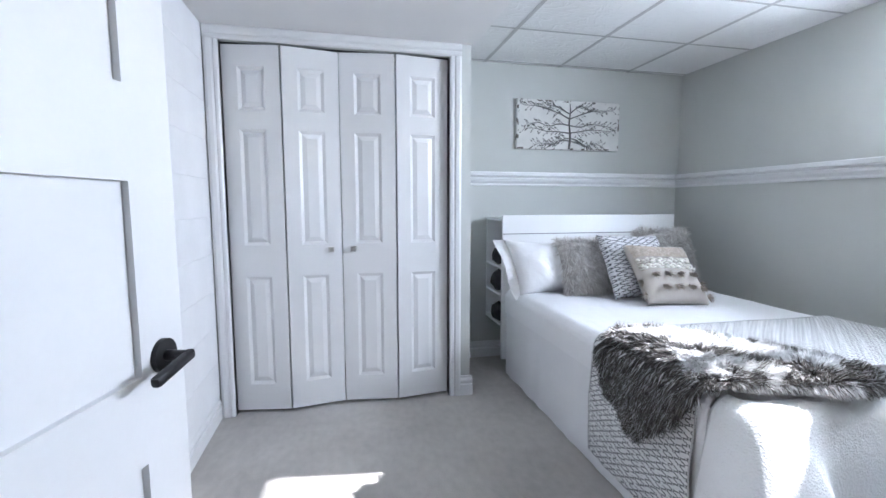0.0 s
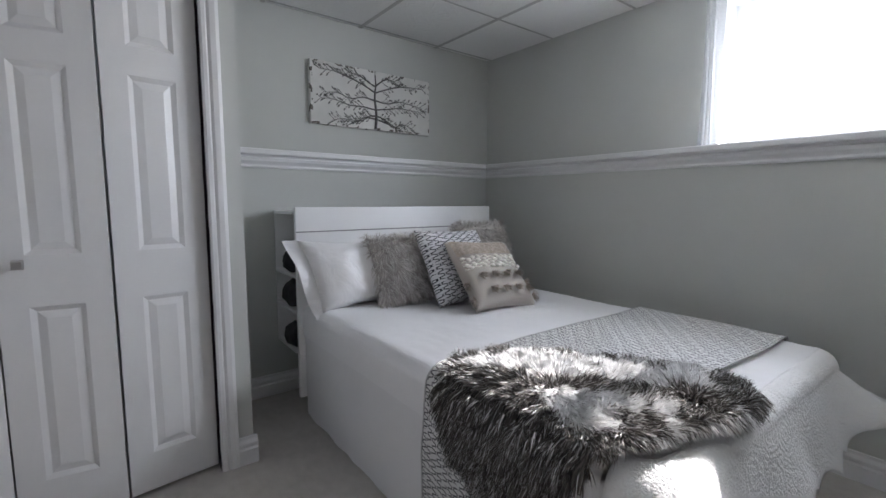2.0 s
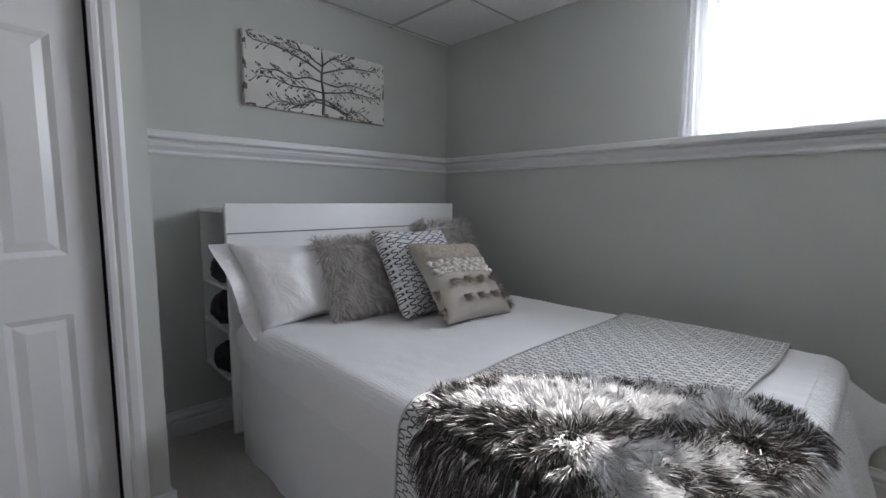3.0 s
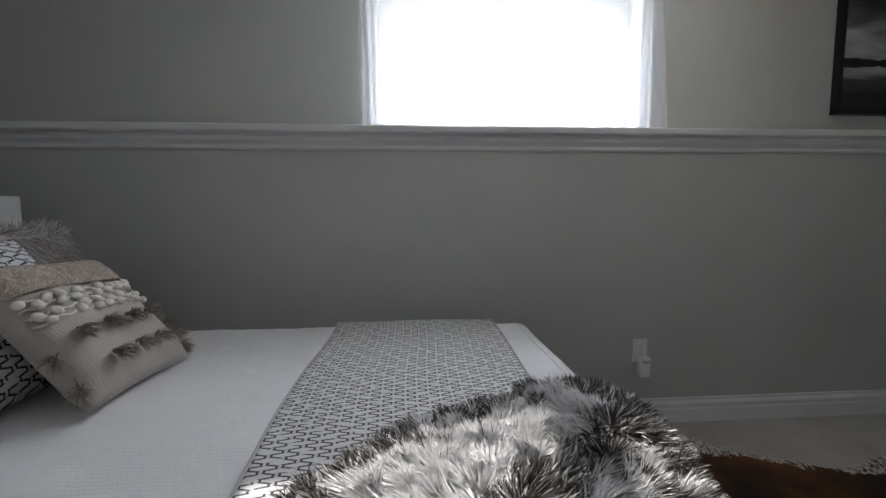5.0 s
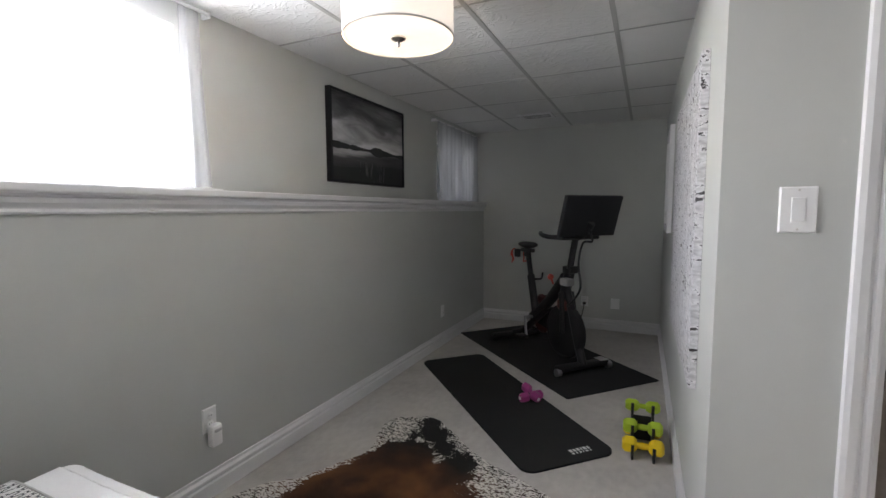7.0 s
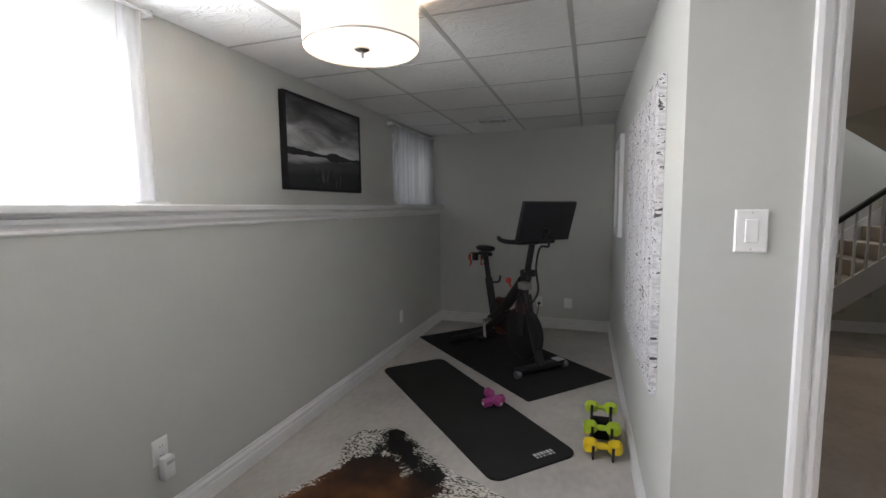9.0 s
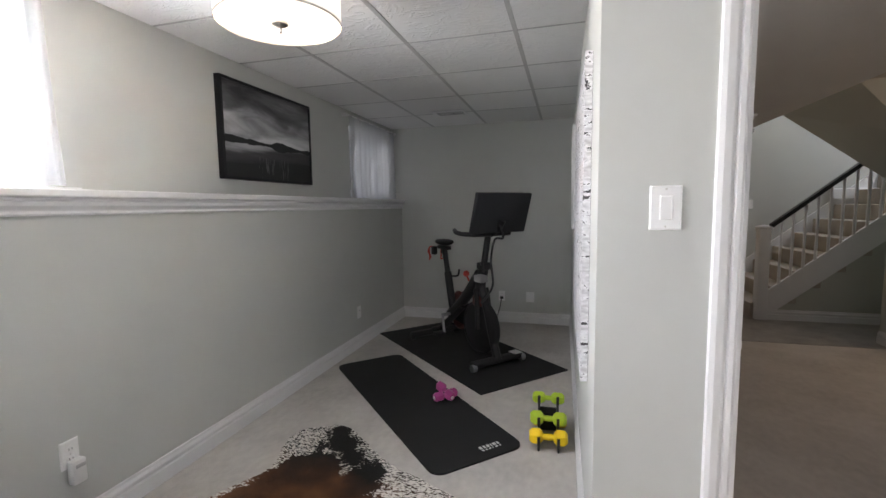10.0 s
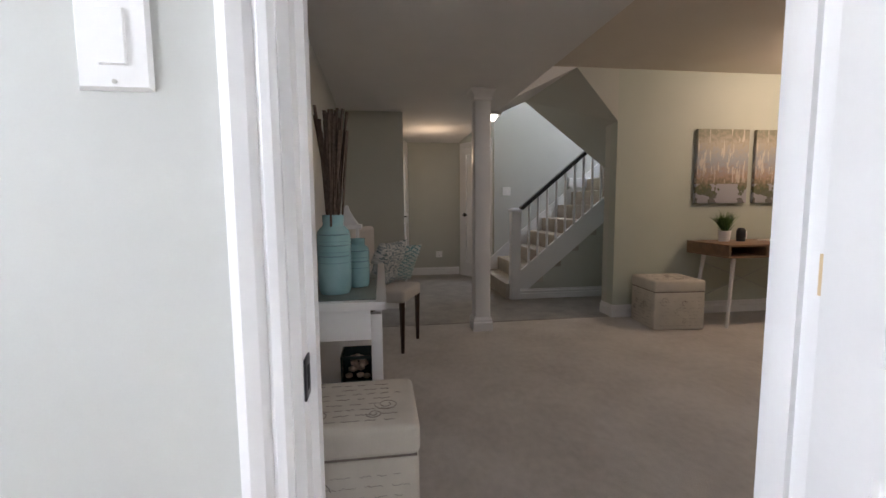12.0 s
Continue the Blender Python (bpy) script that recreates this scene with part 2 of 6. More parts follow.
setting("floor", block(-5.2, 3.6, -8.6, 3.7, -0.15, 0.0), CARPET, "beige cut-pile carpet with faint footmarks")
setting("wall_east", holed(WX, WX + 0.20, FY - 0.12, HY + 0.12, RAIL - 0.02, 2.45, "y", [WIN1, WIN2]), WALL,
        "grey painted upper wall with two small windows")
setting("wall_east_lower", block(WXL, WX + 0.20, FY - 0.12, HY + 0.12, 0, RAIL - 0.022), WALL, "grey painted lower wall, thicker than above")
setting("wall_north", block(1.13, WX, HY, HY + 0.12, RAIL - 0.02, 2.45), WALL, "grey painted wall above the bed")
setting("wall_north_lower", block(1.13, WXL, HYL, HY + 0.12, 0, RAIL - 0.022), WALL, "grey painted lower wall behind the bed")
setting("wall_closet_side", block(1.012, 1.13, CY + 0.11, HY + 0.12, 0, 2.45), WALL, "grey painted end wall of the closet")
setting("wall_closet_front", holed(LX, 1.13, CY, CY + 0.11, 0, 2.45, "x", [(-0.228, 1.0, -1, 2.03)]), WALL, "grey painted wall round the closet")
setting("wall_closet_back", block(LX, 1.012, HY, HY + 0.12, 0, 2.45), WALL, "plain wall inside the closet")
setting("wall_west", block(LX - 0.12, LX, SY, HY + 0.12, 0, 2.45), PANEL, "white boarded wall beside the door")
setting("wall_south", holed(LX - 0.12, JX0, SY - 0.117, SY, 0, 2.45, "x", [(-0.145, 0.716, -1, 2.03)]), WALL,
        "grey painted wall with the doorway and a light switch")
setting("wall_side", prism([(JX0, SY), (JX0 - 0.12, SY - 0.117), (JX1 - 0.12, FY - 0.12), (JX1, FY - 0.12)][::-1], 0, 2.45), WALL,
        "grey painted side wall of the exercise corner")
setting("wall_far", box(block(JX1, WXL, FY - 0.12, FY, 0, 2.45), WXL, WX, FY - 0.12, FY, RAIL, 2.45), WALL, "grey painted end wall behind the exercise bike")
setting("soffit", block(LX, 1.15, SY, CY, SOFFIT, 2.45), SMOOTH_CEILING, "smooth white lowered ceiling over the entrance")

# tiled ceiling, one mesh with its grid
GX = [0.86, 1.45, 2.06, 2.67, 3.20]
GY = [-3.42, -2.75, -2.12, -1.49, -0.88, -0.27, 0.33, 0.92, 1.51, 2.10, 2.70, 3.31, 3.35]
bm = bmesh.new()
for xa, xb in zip(GX, GX[1:]):
    for ya, yb in zip(GY, GY[1:]):
        box(bm, xa + 0.010, xb - 0.010, ya + 0.010, yb - 0.010, CEIL - 0.002, CEIL + 0.02)
box(bm, 0.8, 3.3, -3.5, 3.4, CEIL + 0.004, CEIL + 0.05)
ceil = setting("ceiling", bm, TILE, "white textured drop-ceiling tiles")
bm = bmesh.new()
for x in GX[1:-1]:
    box(bm, x - 0.012, x + 0.012, FY, HY, CEIL - 0.004, CEIL + 0.003)
for y in GY[1:-1]:
    for xa, xb in zip([0.8] + GX[1:], GX[1:]):
        box(bm, xa + 0.012, xb - 0.012, y - 0.0045, y + 0.0045, CEIL - 0.0035, CEIL + 0.003)
setting("ceiling_grid", bm, METAL_GRID, "thin painted metal ceiling grid")
setting("roof_slab", block(-5.2, 3.6, -8.6, 3.7, 3.6, 3.75), SMOOTH_CEILING, "plain slab above")

BASE = [(0, 0), (0.018, 0), (0.018, 0.066), (0.010, 0.072), (0.010, 0.079), (0.017, 0.085), (0.017, 0.095), (0.007, 0.108), (0.006, 0.120), (0, 0.122)]
for nm, a, b, o in [("baseboard_east", (WXL, FY, 0), (WXL, HYL, 0), (-1, 0, 0)), ("baseboard_north", (1.13, HYL, 0), (WXL, HYL, 0), (0, -1, 0)),
                    ("baseboard_closet", (1.13, CY, 0), (1.13, HYL, 0), (1, 0, 0)), ("baseboard_closet_front", (1.068, CY, 0), (1.146, CY, 0), (0, -1, 0)),
                    ("baseboard_far", (JX1, FY, 0), (WXL, FY, 0), (0, 1, 0)), ("baseboard_side", (JX1, FY, 0), (JX0, SY, 0), (1, 0.0083, 0)),
                    ("baseboard_south", (0.80, SY, 0), (JX0 + 0.016, SY, 0), (0, 1, 0)), ("baseboard_west", (LX, SY, 0), (LX, CY, 0), (1, 0, 0))]:
    setting(nm, moulding(BASE, a, b, o), WHITE, "white painted stepped baseboard")

# ledge with its moulding
LEDGE = [(-0.112, -0.022), (0, -0.104), (0.009, -0.104), (0.013, -0.096), (0.009, -0.086), (0.012, -0.080), (0.024, -0.066), (0.028, -0.050),
         (0.018, -0.044), (0.018, -0.036), (0.044, -0.033), (0.048, -0.027), (0.048, -0.005), (0.043, 0.0), (-0.112, 0.0)]
setting("ledge_trim_east", moulding(LEDGE, (WXL, FY, RAIL), (WXL, HYL, RAIL), (-1, 0, 0)), WHITE, "white moulded ledge along the wall")
setting("ledge_trim_north", moulding(LEDGE, (1.13, HYL, RAIL), (WXL, HYL, RAIL), (0, -1, 0)), WHITE, "white moulded ledge above the headboard")


# ---------------------------------------------------------------- more materials
BLACK = mat("matte_black_metal", (0.018, 0.018, 0.02), 0.38, metal=0.4, var=0.2, relief=0.05)
CHROME = mat("brushed_nickel", (0.62, 0.60, 0.57), 0.28, metal=1.0, var=0.05, grain=300, relief=0.04)
PLATE = mat("white_plastic", (0.82, 0.82, 0.81), 0.35, var=0.02, relief=0.03)
BARE_WOOD = mat("bare_pine", (0.62, 0.47, 0.28), 0.6, var=0.15, stretch=(1, 1, 0.1), grain=60)
BED_WHITE = mat("white_lacquered_board", (0.80, 0.80, 0.80), 0.4, var=0.02, relief=0.03)


def cloth_mat(name, color, weave=420.0, strength=0.5, fold=5.0, var=0.04, rough=0.9, sheen=0.2):
    m = mat(name, color, rough, var=var, scale=3, grain=weave, relief=0, spec=0.15, sheen=sheen)
    nt = m.node_tree
    wv = tex(nt, "ShaderNodeTexWave", weave / 6.0, 1)
    wv.inputs["Distortion"].default_value = 3.0
    nz = tex(nt, "ShaderNodeTexNoise", weave, 2)
    big = tex(nt, "ShaderNodeTexNoise", fold, 3)
    emb = tex(nt, "ShaderNodeTexNoise", 48, 3)
    n0 = bump(nt, emb.outputs[0], 0.30 * strength, 0.004, bump(nt, big.outputs[0], 0.25, 0.02))
    n1 = bump(nt, wv.outputs[0], strength * 0.4, 0.001, n0)
    nt.links.new(bump(nt, nz.outputs[0], strength, 0.0015, n1), nt.nodes["Principled BSDF"].inputs["Normal"])
    return m


SPREAD = cloth_mat("white_quilted_cotton", (0.80, 0.80, 0.81), 170, 0.7)
SKIRT = cloth_mat("white_cotton_valance", (0.76, 0.76, 0.77), 400, 0.3)
BASE_CLOTH = cloth_mat("cream_upholstery", (0.60, 0.58, 0.55), 500, 0.4)


def satin_mat():
    m = mat("white_satin", (0.80, 0.79, 0.79), 0.38, var=0.02, scale=4, grain=300, relief=0, sheen=0.3)
    nt = m.node_tree
    n = tex(nt, "ShaderNodeTexNoise", 7, 3)
    n.inputs["Distortion"].default_value = 0.8
    nt.links.new(bump(nt, n.outputs[0], 0.5, 0.03), nt.nodes["Principled BSDF"].inputs["Normal"])
    return m


SATIN = satin_mat()


def squiggle_mat(name, base, ink, scale):
    """Rows of wavy loops printed on cotton."""
    m = bpy.data.materials.new(name)
    m.use_nodes = True
    nt = m.node_tree
    p = nt.nodes["Principled BSDF"]
    tc = nt.nodes.new("ShaderNodeTexCoord")
    sep = nt.nodes.new("ShaderNodeSeparateXYZ")
    nt.links.new(tc.outputs["UV"], sep.inputs[0])

    def op(kind, a, b=None, c=None):
        n = nt.nodes.new("ShaderNodeMath")
        n.operation = kind
        for i, v in enumerate((a, b, c)):
            if v is None:
                continue
            if isinstance(v, (int, float)):
                n.inputs[i].default_value = v
            else:
                nt.links.new(v, n.inputs[i])
        return n.outputs[0]
    u, v = op("MULTIPLY", sep.outputs[0], scale), op("MULTIPLY", sep.outputs[1], scale)
    row = op("FLOOR", u)
    fu = op("SUBTRACT", op("FRACT", u), 0.5)
    ph = op("MULTIPLY_ADD", row, 2.4, op("MULTIPLY", v, 2.4 * math.pi))
    wave = op("MULTIPLY", op("SINE", ph), 1.5)
    off = op("MULTIPLY", op("MAXIMUM", op("MINIMUM", wave, 1.0), -1.0), 0.31)
    slope = op("MULTIPLY", op("MULTIPLY", op("COSINE", ph), 3.5), op("LESS_THAN", op("ABSOLUTE", wave), 1.0))
    dist = op("DIVIDE", op("ABSOLUTE", op("SUBTRACT", fu, off)), op("SQRT", op("ADD", op("MULTIPLY", slope, slope), 1.0)))
    line = op("LESS_THAN", dist, 0.085)
    brk = op("GREATER_THAN", op("FRACT", op("MULTIPLY_ADD", row, 0.37, op("MULTIPLY", v, 0.34))), 0.12)
    mx = nt.nodes.new("ShaderNodeMix")
    mx.data_type = "RGBA"
    nt.links.new(op("MULTIPLY", line, brk), mx.inputs[0])
    mx.inputs[6].default_value, mx.inputs[7].default_value = (*base, 1), (*ink, 1)
    nt.links.new(mx.outputs[2], p.inputs["Base Color"])
    p.inputs["Roughness"].default_value, p.inputs["Specular IOR Level"].default_value = 0.9, 0.15
    n = tex(nt, "ShaderNodeTexNoise", 500, 2)
    nt.links.new(bump(nt, n.outputs[0], 0.5, 0.001), p.inputs["Normal"])
    return m


RUNNER = squiggle_mat("grey_squiggle_cotton", (0.70, 0.70, 0.69), (0.09, 0.09, 0.10), 36.0)
BINDING = cloth_mat("grey_binding", (0.48, 0.48, 0.48), 300, 0.4)
CUSHION_PRINT = squiggle_mat("squiggle_cushion_cotton", (0.68, 0.68, 0.69), (0.05, 0.05, 0.06), 30.0)


def quilt_mat():
    """White cotton stitched in rows of rings."""
    m = bpy.data.materials.new("ring_quilted_cotton")
    m.use_nodes = True
    nt = m.node_tree
    p = nt.nodes["Principled BSDF"]
    p.inputs["Base Color"].default_value = (0.80, 0.80, 0.80, 1)
    p.inputs["Roughness"].default_value, p.inputs["Specular IOR Level"].default_value = 0.85, 0.2
    tc = nt.nodes.new("ShaderNodeTexCoord")
    vor = nt.nodes.new("ShaderNodeTexVoronoi")
    vor.inputs["Scale"].default_value, vor.inputs["Randomness"].default_value = 9.0, 0.6
    nt.links.new(tc.outputs["UV"], vor.inputs["Vector"])
    k = nt.nodes.new("ShaderNodeMath"); k.operation = "MULTIPLY"; k.inputs[1].default_value = 42.0
    nt.links.new(vor.outputs["Distance"], k.inputs[0])
    w = nt.nodes.new("ShaderNodeMath"); w.operation = "SINE"
    nt.links.new(k.outputs[0], w.inputs[0])
    n = tex(nt, "ShaderNodeTexNoise", 160, 3)
    nt.links.new(bump(nt, n.outputs[0], 0.85, 0.004, bump(nt, w.outputs[0], 0.20, 0.0018)), p.inputs["Normal"])
    return m


QUILT = quilt_mat()


# ---------------------------------------------------------------- doors and trim
CASING = [(0, 0), (0.010, 0.0), (0.016, 0.008), (0.016, 0.020), (0.012, 0.026), (0.019, 0.036), (0.021, 0.055), (0.017, 0.068), (0, 0.070)]


def casing_bar(a, b, across, out):
    """Casing from a to b on a wall; its profile runs across the bar and out from the wall."""
    bm = bmesh.new()
    a, b, across, out = (Vector(v) for v in (a, b, across, out))
    ends = [[bm.verts.new(p + out * o + across * w) for o, w in CASING] for p in (a, b)]
    n = len(CASING)
    for i in range(n):
        j = (i + 1) % n
        bm.faces.new((ends[0][i], ends[0][j], ends[1][j], ends[1][i]))
    bm.faces.new(ends[0][::-1])
    bm.faces.new(ends[1])
    return bm


def casing_set(name, x0, x1, top, y, out):
    for nm, bm in (("left", casing_bar((x0, y, 0), (x0, y, top), (-1, 0, 0), (0, out, 0))),
                   ("right", casing_bar((x1, y, 0), (x1, y, top), (1, 0, 0), (0, out, 0))),
                   ("top", casing_bar((x0 - 0.07, y, top), (x1 + 0.07, y, top), (0, 0, 1), (0, out, 0)))):
        setting("trim_" + name + "_" + nm, bm, WHITE, "white moulded door casing")


casing_set("closet", -0.228, 1.0, 2.03, CY, -1)
casing_set("doorway", -0.145, 0.716, 2.03, SY, 1)
casing_set("doorway_hall", -0.145, 0.716, 2.03, SY - 0.117, -1)
bm = block(-0.147, -0.130, SY - 0.117, SY, 0, 2.03)
box(bm, 0.701, 0.718, SY - 0.117, SY, 0, 2.03)
box(bm, -0.130, 0.701, SY - 0.117, SY, 2.013, 2.031)
box(bm, -0.1305, -0.118, SY - 0.085, SY - 0.045, 0, 2.013)
box(bm, 0.689, 0.7015, SY - 0.085, SY - 0.045, 0, 2.013)
jamb = setting("door_frame", bm, WHITE, "white painted door frame")
strike = part("strike_plate", block(0.6975, 0.7008, SY - 0.040, SY - 0.004, 0.845, 0.905, 0.001), BLACK, jamb, "black strike plate")
part("strike_hole", block(0.6965, 0.6977, SY - 0.030, SY - 0.014, 0.858, 0.892, 0.0008), DARK, strike)
part("hinge_mortise", block(-0.1303, -0.1275, SY - 0.020, SY - 0.002, 0.962, 1.032, 0.001), BARE_WOOD, jamb, "bare wood hinge mortise")
bm = block(-0.245, -0.228, CY, CY + 0.11, 0, 2.03)
box(bm, 1.0, 1.012, CY, CY + 0.11, 0, 2.03)
setting("closet_frame", bm, WHITE, "white closet opening lining")
setting("closet_track", block(-0.228, 1.0, CY + 0.035, CY + 0.065, 2.022, 2.03), DARK, "dark bifold track slot")


def frustum(x0, x1, z0, z1, y, y2, inset, bm=None, back=True):
    """A raised panel: its face moves from y to y2 while it narrows."""
    bm = bm or bmesh.new()
    lo = [bm.verts.new(p) for p in ((x0, y, z0), (x1, y, z0), (x1, y, z1), (x0, y, z1))]
    hi = [bm.verts.new(p) for p in ((x0 + inset, y2, z0 + inset), (x1 - inset, y2, z0 + inset), (x1 - inset, y2, z1 - inset), (x0 + inset, y2, z1 - inset))]
    bm.faces.new(hi)
    for i in range(4):
        j = (i + 1) % 4
        bm.faces.new((lo[i], lo[j], hi[j], hi[i]))
    if back:
        bm.faces.new(lo[::-1])
    return bm


def bifold_leaf(width, height):
    """One moulded leaf of a bifold door, in its own x, z plane."""
    leaf = thing("bifold_door_leaf", "white moulded bifold closet door leaf, slightly folded", "closet door", "bifold closet doors")
    s = 0.080
    rects = [(s, width - s, 0.15, 0.765), (s, width - s, 0.94, 1.565), (s, width - s, 1.665, 1.89)]
    bm = holed(0.002, width - 0.002, -0.016, 0.0, 0, height, "x", rects)
    box(bm, 0.002, width - 0.002, -0.002, 0.016, 0, height)
    part("leaf", bm, WHITE, leaf, smooth=None)
    for x0, x1, z0, z1 in rects:
        bm = frustum(x0, x1, z0, z1, -0.016, -0.007, 0.016, back=False)
        merge(bm, frustum(x0 + 0.018, x1 - 0.018, z0 + 0.018, z1 - 0.018, -0.007, -0.0140, 0.024))
        part("raised_panel", bm, WHITE, leaf, smooth=None)
    return leaf


def knob(parent, x, z):
    bm = rod((x, -0.016, z), (x, -0.027, z), 0.008)
    part("knob_stem", bm, CHROME, parent)
    bm = frustum(x - 0.016, x + 0.016, z - 0.016, z + 0.016, -0.026, -0.040, 0.003)
    part("knob", bm, CHROME, parent, "square brushed nickel knob")


JX = [-0.226, 0.074, 0.377, 0.686, 0.996]
JY = [CY + 0.050, CY + 0.004, CY + 0.050, CY + 0.008, CY + 0.050]
for i in range(4):
    W4 = math.hypot(JX[i + 1] - JX[i], JY[i + 1] - JY[i]) - (0.006 if i == 1 else 0.002)
    leaf = bifold_leaf(W4, 2.0)
    ang = math.degrees(math.atan2(JY[i + 1] - JY[i], JX[i + 1] - JX[i]))
    leaf.matrix_basis = pose(JX[i], JY[i], 0.018, 0, 0, ang)
    if i == 1:
        knob(leaf, W4 - 0.064, 0.91)
    if i == 2:
        knob(leaf, 0.064, 0.91)

# room door, open against the boarded wall
DW, DH, DT = 0.80, 2.005, 0.036
door = tagged(new("door_1"), "white shaker door standing open, black lever", "door", "", "structure")
door.matrix_basis = pose(-0.118, SY + 0.014, 0.008, 0, 0, 77)
rects = [(0.115, DW - 0.115, 0.20, 0.73), (0.115, DW - 0.115, 0.885, 1.215), (0.115, DW - 0.115, 1.37, 1.70), (0.115, DW - 0.115, 1.82, 1.90)]
part("door_frame_front", holed(0, DW, -DT / 2, -0.006, 0, DH, "x", rects), WHITE, door, smooth=None)
part("door_frame_back", holed(0, DW, 0.006, DT / 2, 0, DH, "x", rects), WHITE, door, smooth=None)
part("door_core", block(0.001, DW - 0.001, -0.006, 0.006, 0.001, DH - 0.001), WHITE, door)
for side in (-1, 1):
    lever = part("door_lever", rod((DW - 0.062, side * 0.018, 0.905), (DW - 0.062, side * 0.027, 0.905), 0.031, seg=28), BLACK, door, "matte black lever handle")
    bm = rod((DW - 0.062, side * 0.025, 0.905), (DW - 0.062, side * 0.066, 0.905), 0.010, seg=16)
    merge(bm, block(-0.095, 0.012, side * 0.066 - 0.008, side * 0.066 + 0.008, -0.009, 0.009, 0.005, m=pose(DW - 0.062, 0, 0.905, 0, -9)))
    part("lever_arm", bm, BLACK, lever)
part("latch_plate", block(DW - 0.0005, DW + 0.0012, -0.012, 0.012, 0.855, 0.915, 0.0005), BLACK, door, "black latch plate")
for z in (0.22, 1.80):
    part("hinge", rod((-0.004, -0.02, z - 0.04), (-0.004, -0.02, z + 0.04), 0.006, seg=10), BLACK, door, "black hinge")

# switch, outlets
def wall_plate(name, label, m, w, h, kind):
    """A cover plate in its x, z plane, facing -y."""
    t = thing(name, label, "wall plate", m=m)
    bm = frustum(-w / 2, w / 2, -h / 2, h / 2, 0, -0.006, 0.004)
    part("cover_plate", bm, PLATE, t)
    if kind == "rocker":
        part("rocker", frustum(-0.0165, 0.0165, -0.034, 0.034, -0.0055, -0.009, 0.002), PLATE, t)
    if kind == "outlet":
        for z in (-0.02, 0.02):
            sock = part("socket", lathe([(0.0165, 0), (0.0165, 0.002), (0.015, 0.003)], 20, m=pose(0, -0.0055, z, 90)), PLATE, t)
            bm = block(-0.007, -0.005, -0.0090, -0.0083, z - 0.002, z + 0.006)
            box(bm, 0.005, 0.007, -0.0090, -0.0083, z - 0.002, z + 0.006)
            part("slots", bm, DARK, sock)
    for z in (-h * 0.42, h * 0.42) if kind != "outlet" else (0.0,):
        part("screw", rod((0, -0.006, z), (0, -0.0072, z), 0.003, seg=8), CHROME, t)
    return t


wall_plate("light_switch", "white rocker light switch beside the doorway", pose(0.906, SY, 1.323, 0, 0, 180), 0.085, 0.126, "rocker")
wall_plate("wall_outlet", "white wall outlet above the baseboard", pose(WXL, 0.352, 0.366, 0, 0, -90), 0.072, 0.116, "outlet")
t = thing("plug_in_device", "white plug-in air freshener in the outlet", "air freshener", m=pose(WXL, 0.348, 0.302, 0, 0, -90))
part("device_body", block(-0.027, 0.027, -0.048, -0.010, -0.055, 0.045, 0.008), PLATE, t)
part("device_vent", block(-0.018, 0.018, -0.054, -0.0515, 0.015, 0.030, 0.001), mat("vent_grey", (0.5, 0.5, 0.5), 0.5), t)
wall_plate("wall_outlet", "white wall outlet above the baseboard", pose(WXL, -2.21, 0.335, 0, 0, -90), 0.072, 0.116, "outlet")
wall_plate("wall_outlet", "white wall outlet with a black plug behind the bike", pose(1.885, FY, 0.305, 0, 0, 180), 0.072, 0.116, "outlet")
wall_plate("blank_plate", "blank white wall plate behind the bike", pose(1.565, FY, 0.30, 0, 0, 180), 0.09, 0.116, "")

# boards on the entrance wall
board_wall = tagged(new("wall_boards"), "white painted horizontal boards", "", "", "structure")
bm0 = [block(0, 0.010, 0.0, 1.15, 0.0, 0.1978, 0.0008, 1), block(0, 0.010, 0.0, CY - SY - 1.155, 0.0, 0.1978, 0.0008, 1)]
bmesh_a, bmesh_b = to_mesh("board", bm0[0], PANEL), to_mesh("board", bm0[1], PANEL)
for i in range(10):
    off = i % 2
    for me, y in ((bmesh_a, SY + (0 if off else CY - SY - 1.15)), (bmesh_b, SY + (1.153 if off else 0.0))):
        ob = new("board", me)
        ob.parent = board_wall
        ob.location = (LX, y, 0.124 + i * 0.1985)

# ---------------------------------------------------------------- windows and curtains
GLASS = bpy.data.materials.new("window_glass")
GLASS.use_nodes = True
nt = GLASS.node_tree
nt.nodes.remove(nt.nodes["Principled BSDF"])
tr, gl, ms = nt.nodes.new("ShaderNodeBsdfTransparent"), nt.nodes.new("ShaderNodeBsdfGlossy"), nt.nodes.new("ShaderNodeMixShader")
gl.inputs["Roughness"].default_value = 0.02
ms.inputs[0].default_value = 0.06
nt.links.new(tr.outputs[0], ms.inputs[1])
nt.links.new(gl.outputs[0], ms.inputs[2])
nt.links.new(ms.outputs[0], nt.nodes["Material Output"].inputs[0])


